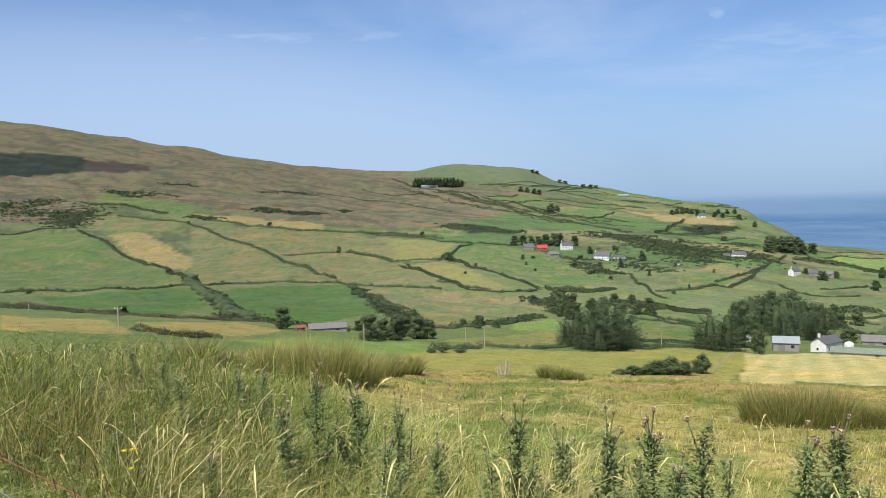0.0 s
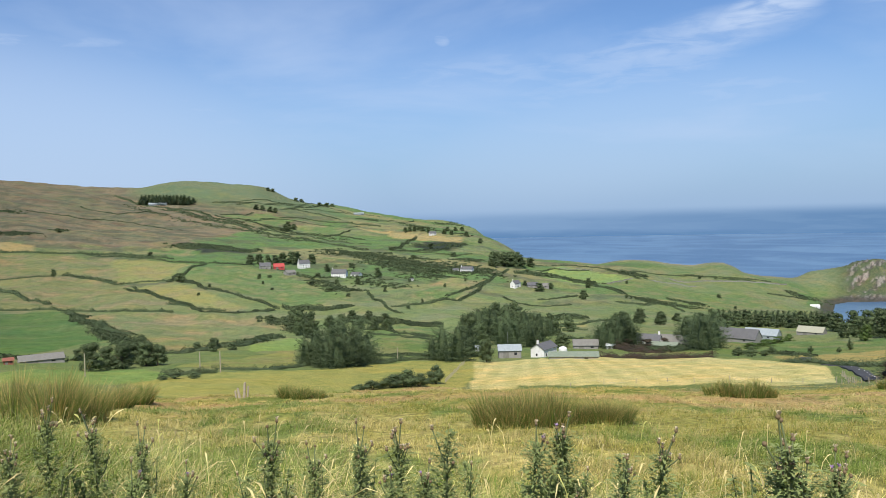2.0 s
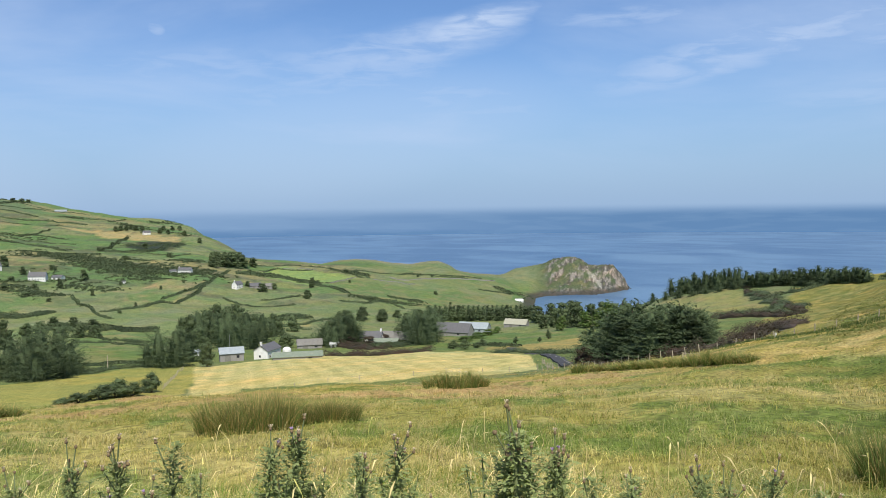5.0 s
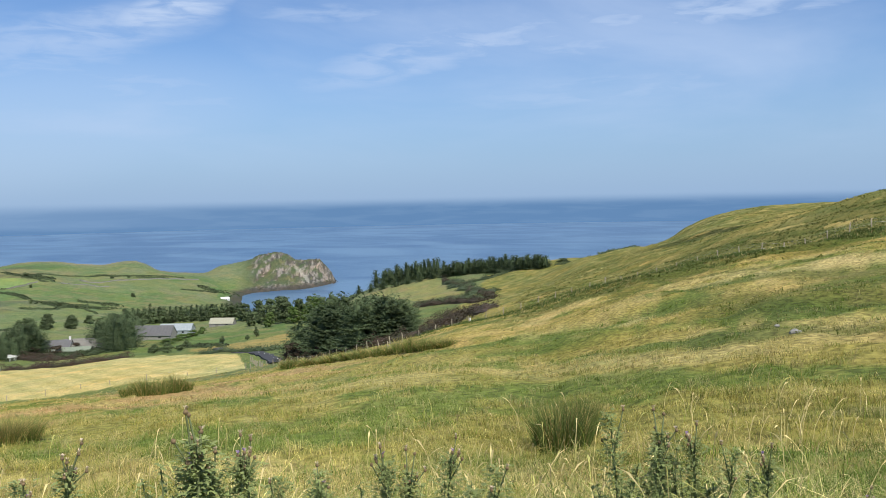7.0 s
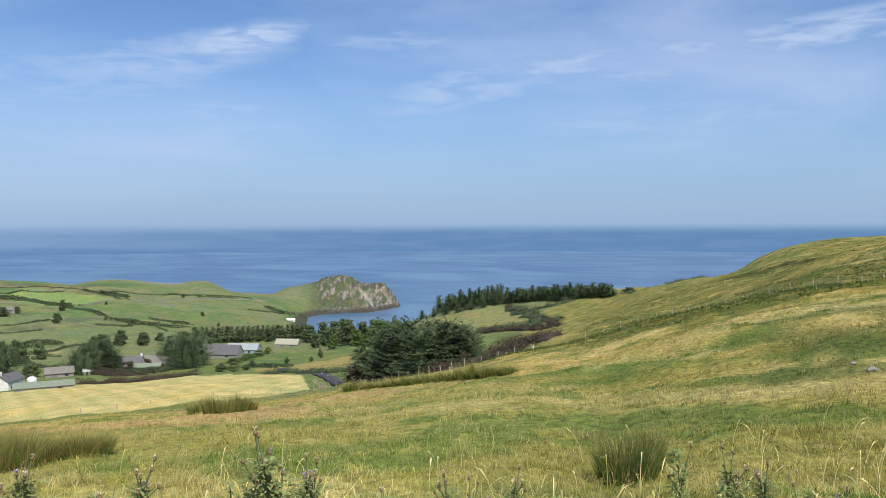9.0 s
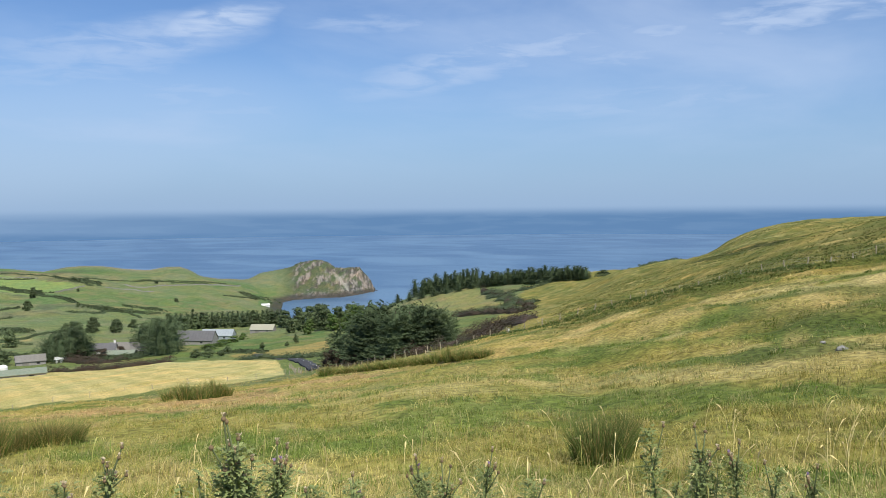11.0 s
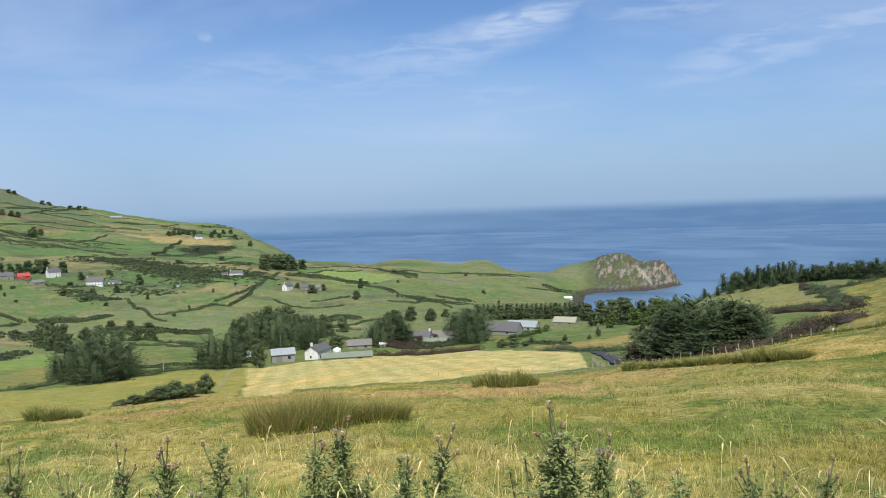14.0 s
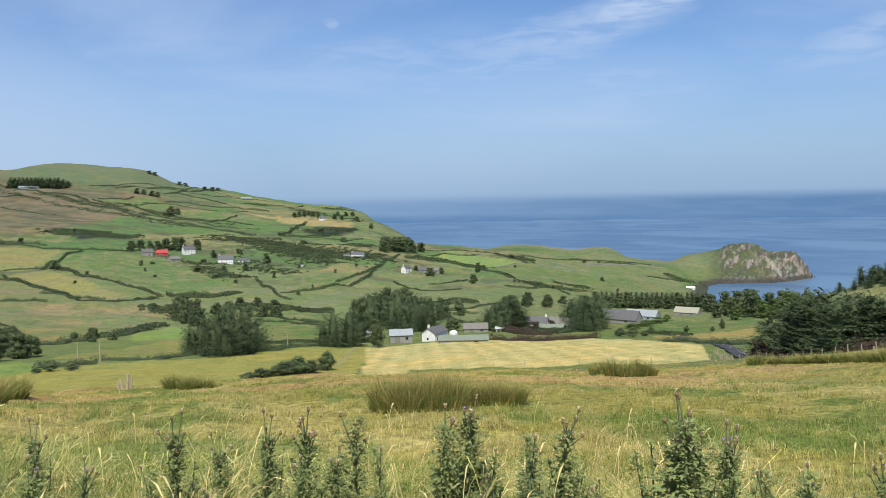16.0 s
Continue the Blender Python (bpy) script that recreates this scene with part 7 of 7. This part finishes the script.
def field_rock(x, y, size, seed):
    rg = np.random.RandomState(seed)
    bm = bmesh.new()
    bmesh.ops.create_icosphere(bm, subdivisions=2, radius=1)
    for v in bm.verts:
        d = noise.noise(v.co * 1.3 + Vector((seed, 0, 0)))
        v.co = Vector((v.co.x * size, v.co.y * size * 0.7, v.co.z * size * 0.5)) * (1 + 0.35 * d)
    me = bpy.data.meshes.new("rock")
    bm.to_mesh(me)
    bm.free()
    me.materials.append(M_STONE)
    ob = new("rock", me)
    ob.matrix_basis = pose(x, y, ground_at(x, y) + size * 0.1, 0, 0, rg.uniform(0, 360))
    tagged(ob, "grey field stone half sunk in the grass", "rock", "field stones")


field_rock(24.0, 4.2, 0.2, 1)
field_rock(25.2, 4.9, 0.1, 2)


# ---- the road ----
def ribbon(path, width, lift, m):
    P = np.asarray(path, float)
    seg = np.hypot(*np.diff(P, axis=0).T)
    run = np.concatenate(([0], np.cumsum(seg)))
    s = np.linspace(0, run[-1], int(run[-1] / 1.5) + 2)
    x, y = np.interp(s, run, P[:, 0]), np.interp(s, run, P[:, 1])
    for _ in range(6):
        x[1:-1], y[1:-1] = (x[:-2] + 2 * x[1:-1] + x[2:]) / 4, (y[:-2] + 2 * y[1:-1] + y[2:]) / 4
    dx, dy = np.gradient(x), np.gradient(y)
    q = np.hypot(dx, dy)
    rows = []
    top = np.mean([height(x - dy / q * o * width, y + dx / q * o * width) for o in (-0.5, 0, 0.5)], 0) + lift
    for o, drop in ((-0.54, 1.2), (-0.5, 0), (-0.2, -0.04), (0.2, -0.04), (0.5, 0), (0.54, 1.2)):
        rows.append(np.stack((x - dy / q * o * width, y + dx / q * o * width, top - drop), -1))
    v = np.stack(rows, 1).reshape(-1, 3)
    i = np.arange(len(x) - 1)[:, None] * 6 + np.arange(5)[None]
    return v, np.stack((i, i + 1, i + 7, i + 6), -1).reshape(-1, 4), x, y, top, dx / q, dy / q


ROAD = ((107, 104), (115, 112.5), (130, 129.5), (147.5, 150.5), (166, 182), (190, 214), (222, 250))
rv, rf, rx, ry, rz, rdx, rdy = ribbon(ROAD, 4.4, 0.06, M_ROAD)
road = new("road", poly_mesh("road", rv, rf[:, ::-1], M_ROAD, smooth_shade=False))
tagged(road, "narrow dark asphalt road dropping away downhill", "road", kind="structure")
for i in range(3, len(rx) - 4, 4):
    a = np.array((rx[i], ry[i], rz[i] + 0.055))
    c = np.array((rx[i + 1], ry[i + 1], rz[i + 1] + 0.055))
    s = np.array((-rdy[i], rdx[i], 0)) * 0.08
    dash = part("centre_dash", poly_mesh("centre_dash", np.array((a - s, a + s, c + s, c - s)), np.array([[0, 1, 2, 3]]), M_PAINT), road)
fence_run(1.0, 3.0, (102, 104), (112, 116), (124, 130))


# ---- buildings ----
def gable_mesh(L, D, eave, rise):
    """Walls of a gabled building, ends carried up to the ridge."""
    v = np.array([(-L / 2, -D / 2, -1.5), (L / 2, -D / 2, -1.5), (L / 2, D / 2, -1.5), (-L / 2, D / 2, -1.5),
                  (-L / 2, -D / 2, eave), (L / 2, -D / 2, eave), (L / 2, D / 2, eave), (-L / 2, D / 2, eave), (-L / 2, 0, eave + rise), (L / 2, 0, eave + rise)])
    return poly_mesh("wall", v, [np.array([(0, 1, 5, 4), (2, 3, 7, 6)]), np.array([(1, 2, 6, 9, 5), (3, 0, 4, 8, 7)])], M_WHITE)


def slope_mesh(L, D, eave, rise, front, over=0.35, thick=0.14):
    """One roof slope, a slab with a slight overhang and ribs."""
    s = -1 if front else 1
    e = np.array((0, s * (D / 2 + over), eave - over * rise / (D / 2)))
    t = np.array((0, -s * 0.04, eave + rise + 0.03))
    n = np.cross((1, 0, 0), t - e) * (1 if front else -1)
    n = n / np.linalg.norm(n) * thick
    ribs = max(2, int((L + 2 * over) / 0.9))
    xs = np.linspace(-L / 2 - over, L / 2 + over, ribs + 1)
    v = []
    for i, x in enumerate(xs):
        for foot in (e, t):
            v += [np.array((x, 0, 0)) + foot, np.array((x, 0, 0)) + foot + n * (1.0 + 0.3 * (i % 2))]
    f = []
    for i in range(ribs):
        a, c = 4 * i, 4 * i + 4
        f += [(a, c, c + 2, a + 2), (a + 1, a + 3, c + 3, c + 1), (a, a + 1, c + 1, c), (a + 2, c + 2, c + 3, a + 3)]
    k = 4 * ribs
    f += [(0, 2, 3, 1), (k, k + 1, k + 3, k + 2)]
    return np.array(v), np.array(f)


def building(name, x, y, turn, L, D, eave, rise, wall_mat, roof_mat, chimneys, label, category):
    """A gabled building with its long side across the view, roof slopes, openings and chimneys."""
    g = min(ground_at(x + dx, y + dy) for dx in (-L / 3, 0, L / 3) for dy in (-D / 3, D / 3))
    g = 0.5 * g + 0.5 * ground_at(x, y)
    ob = thing(name, (x, y, g), label, category, "farm buildings" if category != "house" else "houses", turn)
    me = gable_mesh(L, D, eave, rise)
    me.materials.clear()
    me.materials.append(wall_mat)
    part("wall", me, ob)
    for front in (True, False):
        part("roof_slope", poly_mesh("roof_slope", *slope_mesh(L, D, eave, rise, front), roof_mat), ob)
    for i in range(chimneys):
        cx = (-L / 2 + 0.5) if i == 0 else (L / 2 - 0.5)
        c = part("chimney", poly_mesh("chimney", *box(cx, 0, eave + rise + 0.5, 0.8, 0.7, 1.9), wall_mat if wall_mat is M_WHITE else M_STONE), ob)
        part("pot", poly_mesh("pot", *tube([(cx, 0, eave + rise + 1.4), (cx, 0, eave + rise + 1.8)], (0.14, 0.12), 8), M_BRICK), c)
    if category == "house":
        cols = max(2, int(L / 3))
        rows = 2 if eave > 4.2 else 1
        for j in range(rows):
            for i in range(cols):
                wx, wz = -L / 2 + L * (i + 0.5) / cols, 1.5 + 2.5 * j
                if j == 0 and i == cols // 2:
                    part("door", poly_mesh("door", *box(wx, -D / 2 - 0.02, 1.0, 0.95, 0.08, 2.0), M_DARK), ob)
                    continue
                w = part("window", poly_mesh("window", *box(wx, -D / 2 - 0.02, wz, 1.0, 0.07, 1.2), M_WHITE), ob)
                for px_, pz in ((-0.24, 0.28), (0.24, 0.28), (-0.24, -0.28), (0.24, -0.28)):
                    part("pane", poly_mesh("pane", *box(wx + px_, -D / 2 - 0.06, wz + pz, 0.42, 0.03, 0.5), M_GLASS), w)
        gx = part("window", poly_mesh("window", *box(-L / 2 - 0.02, 0.3, min(1.5, eave * 0.6), 0.07, 0.9, 1.1), M_WHITE), ob)
        part("pane", poly_mesh("pane", *box(-L / 2 - 0.06, 0.3, min(1.5, eave * 0.6), 0.03, 0.75, 0.95), M_GLASS), gx)
    else:
        part("door", poly_mesh("door", *box(-L * 0.18, -D / 2 - 0.02, eave * 0.4, min(2.6, L * 0.25), 0.08, eave * 0.8), M_ASBESTOS), ob, "weathered shed door")
        part("opening", poly_mesh("opening", *box(L * 0.25, -D / 2 - 0.02, eave * 0.62, min(1.4, L * 0.12), 0.06, eave * 0.3), M_DARK), ob)
    return ob


building("barn", 126.1, 305.7, -18, 8.9, 6.2, 3.5, 1.9, M_RENDER, M_TIN, 0, "pale grey barn with a light blue corrugated roof", "barn")
building("house", 140.1, 303.3, 37, 11.0, 6.0, 3.7, 2.0, M_WHITE, M_SLATE, 1, "whitewashed farmhouse with a slate roof and gable chimney", "house")
building("farm_shed", 141.5, 280.2, -25, 18.2, 9.0, 1.7, 1.1, M_RENDER, M_MOSSY, 0, "long low farm shed with a mossy sheet roof", "shed")
building("farm_shed", 185.9, 355.2, -25, 11.6, 8.1, 2.3, 2.2, M_RENDER, M_ASBESTOS, 0, "grey farm shed with a weathered sheet roof", "shed")
building("farm_shed", 133.0, 365.1, -25, 4.8, 3.4, 1.8, 0.8, M_WHITE, M_TIN, 0, "small white shed standing among trees", "shed")
building("house", 216.4, 353.7, -45, 16.9, 7.0, 3.1, 2.7, M_WHITE, M_SLATE, 2, "white cottage with slate roof and two white chimneys", "house")
building("farm_shed", 212.5, 330.2, -45, 13.6, 9.0, 1.7, 1.2, M_RENDER, M_MOSSY, 0, "low farm shed with a pale sheet roof", "shed")
building("farm_shed", 229.3, 346.8, -49, 18.6, 9.0, 1.9, 3.4, M_RENDER, M_ASBESTOS, 0, "grey farm shed with patched sheet roof", "shed")
building("farm_shed", 293.1, 383.0, -61, 24.6, 9.0, 3.0, 4.7, M_RENDER, M_SLATE, 0, "large farm shed with a dark grey roof", "shed")
building("farm_shed", 359.5, 443.8, -59, 21.2, 9.0, 3.5, 3.6, M_TIN, M_TIN, 0, "large farm shed with a bright tin roof", "shed")
building("farm_shed", 395.9, 440.6, -60, 16.3, 9.0, 2.1, 3.2, M_RENDER, M_PALE, 0, "farm shed with a pale straw-coloured roof", "shed")
building("farm_shed", 192.4, 342.3, -29, 4.1, 2.8, 1.7, 0.8, M_WHITE, M_WHITE, 0, "small white flat shed beside the farm", "shed")
building("house", 103.9, 1017.7, 4, 12.6, 7.0, 4.4, 3.6, M_RENDER, M_SLATE, 1, "grey stone house beside a red barn", "house")
building("barn", 121.1, 1023.9, -1, 12.7, 8.9, 3.8, 3.6, M_RED, M_RED, 0, "bright red painted barn with red roof", "barn")
building("house", 155.7, 1052.3, 16, 14.5, 7.0, 6.5, 4.3, M_WHITE, M_SLATE, 1, "tall white two-storey house before a wood", "house")
building("farm_shed", 126.6, 965.4, 23, 12.0, 8.4, 3.0, 2.6, M_RENDER, M_ASBESTOS, 0, "grey farm shed with curved sheet roof", "shed")
building("house", 184.2, 963.8, -33, 18.1, 7.0, 4.8, 4.6, M_WHITE, M_SLATE, 1, "white bungalow with a grey roof", "house")
building("farm_shed", 206.6, 975.1, -42, 11.6, 8.1, 2.6, 2.2, M_WHITE, M_SLATE, 0, "low white outbuilding with slate roof", "shed")
building("farm_shed", 259.4, 920.2, -6, 5.2, 3.7, 2.0, 0.8, M_WHITE, M_SLATE, 0, "tiny white hut in pasture", "shed")
building("house", 349.7, 1025.3, -9, 7.4, 5.5, 2.7, 1.3, M_WHITE, M_SLATE, 0, "small white cottage on the hillside", "house")
building("house", 361.6, 1015.2, -40, 16.2, 7.0, 4.0, 3.1, M_WHITE, M_SLATE, 1, "white house with outbuildings on the hillside", "house")
building("house", 380.3, 899.0, 32, 12.0, 7.0, 4.8, 3.4, M_WHITE, M_SLATE, 1, "white gabled house among trees", "house")
building("farm_shed", 404.8, 905.2, -12, 12.9, 9.0, 3.1, 3.1, M_RENDER, M_SLATE, 0, "farm building with a grey slate roof", "shed")
building("farm_shed", 417.7, 902.1, -35, 14.3, 9.0, 3.1, 2.7, M_RENDER, M_ASBESTOS, 0, "farm building with a grey slate roof", "shed")
building("house", 567.4, 1824.1, 3, 15.6, 7.0, 4.7, 4.4, M_WHITE, M_SLATE, 0, "small white house on the far hillside", "house")
building("farm_shed", 548.1, 2524.6, -7, 31.7, 9.0, 3.3, 2.9, M_TIN, M_TIN, 0, "long pale sheds on the far skyline", "shed")
building("farm_shed", -34.8, 2227.0, 6, 44.0, 9.0, 3.4, 3.0, M_TIN, M_TIN, 0, "long pale shed below the dark copse", "shed")
building("farm_shed", -59.4, 338.7, 10, 3.3, 2.3, 1.7, 0.8, M_BRICK, M_BRICK, 0, "small brick-red farm shed", "shed")
building("farm_shed", -50.2, 350.3, 14, 15.6, 9.0, 1.7, 1.6, M_RENDER, M_ASBESTOS, 0, "long grey-roofed farm shed in the valley", "shed")
building("house", 854.0, 944.0, -34, 12.2, 7.0, 2.4, 2.2, M_WHITE, M_WHITE, 0, "white harbour house on the rocky shore", "house")


def white_tank(x, y):
    ob = thing("storage_tank", (x, y, ground_at(x, y)), "white dome-topped storage tank behind sheds", "tank")
    part("body", poly_mesh("body", *tube([(0, 0, -0.5), (0, 0, 1.1)], (1.9, 1.9), 18), M_WHITE, smooth_shade=True), ob)
    part("dome", poly_mesh("dome", *ball((0, 0, 1.1), 1.9, 2.4, 10, 18), M_WHITE, smooth_shade=True), ob)


white_tank(162.6, 332)


def aerial(x, y):
    ob = thing("aerial_mast", (x, y, ground_at(x, y)), "thin metal aerial mast behind the barn roof", "mast")
    part("mast", poly_mesh("mast", *tube([(0, 0, -0.5), (0, 0, 10.2)], (0.07, 0.05), 6), M_WIRE), ob)
    part("bracket", poly_mesh("bracket", *box(0, 0, 6, 0.5, 0.06, 0.06), M_WIRE), ob)


aerial(129.5, 315.5)


def parked_car(x, y, turn):
    ob = thing("car", (x, y, ground_at(x, y)), "white car parked beside a russet hedge", "car", "", turn)
    bm = bmesh.new()
    outline = ((-2.0, 0.3), (-2.05, 0.75), (-1.5, 0.85), (-1.0, 1.4), (0.6, 1.45), (1.2, 0.95), (2.0, 0.8), (2.1, 0.35))
    left = [bm.verts.new((a, -0.82, c)) for a, c in outline]
    right = [bm.verts.new((a, 0.82, c)) for a, c in outline]
    bm.faces.new(left)
    bm.faces.new(right[::-1])
    for i in range(len(outline)):
        j = (i + 1) % len(outline)
        bm.faces.new((left[j], left[i], right[i], right[j]))
    me = bpy.data.meshes.new("body")
    bm.to_mesh(me)
    bm.free()
    me.materials.append(M_CAR)
    part("body", me, ob)
    for s in (-0.83, 0.83):
        part("side_window", poly_mesh("side_window", *box(-0.15, s, 1.15, 1.5, 0.03, 0.36), M_GLASS), ob)
        for a in (-1.25, 1.3):
            w = part("wheel", poly_mesh("wheel", *ball((a, s, 0.32), 0.32, 0.64, 6, 10), M_RUBBER), ob)
            part("rim", poly_mesh("rim", *ball((a, s * 1.02, 0.32), 0.2, 0.4, 6, 10), M_WIRE), w)


parked_car(196.5, 352, -35)


def field_gate(x, y, turn):
    ob = thing("field_gate", (x, y, ground_at(x, y)), "low grey wooden bar gate in the fence line", "gate", "", turn)
    ob.scale = (0.8, 0.8, 0.6)
    for z in (0.25, 0.5, 0.78, 1.08):
        part("bar", poly_mesh("bar", *box(0, 0, z, 2.0, 0.05, 0.08), M_WOOD), ob)
    for a in (-1.0, 1.0):
        part("post", poly_mesh("post", *box(a, 0, 0.5, 0.14, 0.14, 1.6), M_WOOD), ob)
    part("brace", poly_mesh("brace", *box(0, 0.04, 0.62, 0.09, 0.04, 1.0), M_WOOD), ob)


field_gate(72.4, 53.5, -52)


def quay(x, y):
    ob = thing("quay", (x, y, SEA), "low pale concrete quay at the foot of the headland", "quay")
    part("deck", poly_mesh("deck", *box(0, 0, 0.6, 26, 7, 4.5), M_RENDER), ob)
    part("ramp", poly_mesh("ramp", *box(15, -1, 0.2, 8, 5, 3.0), M_RENDER), ob)
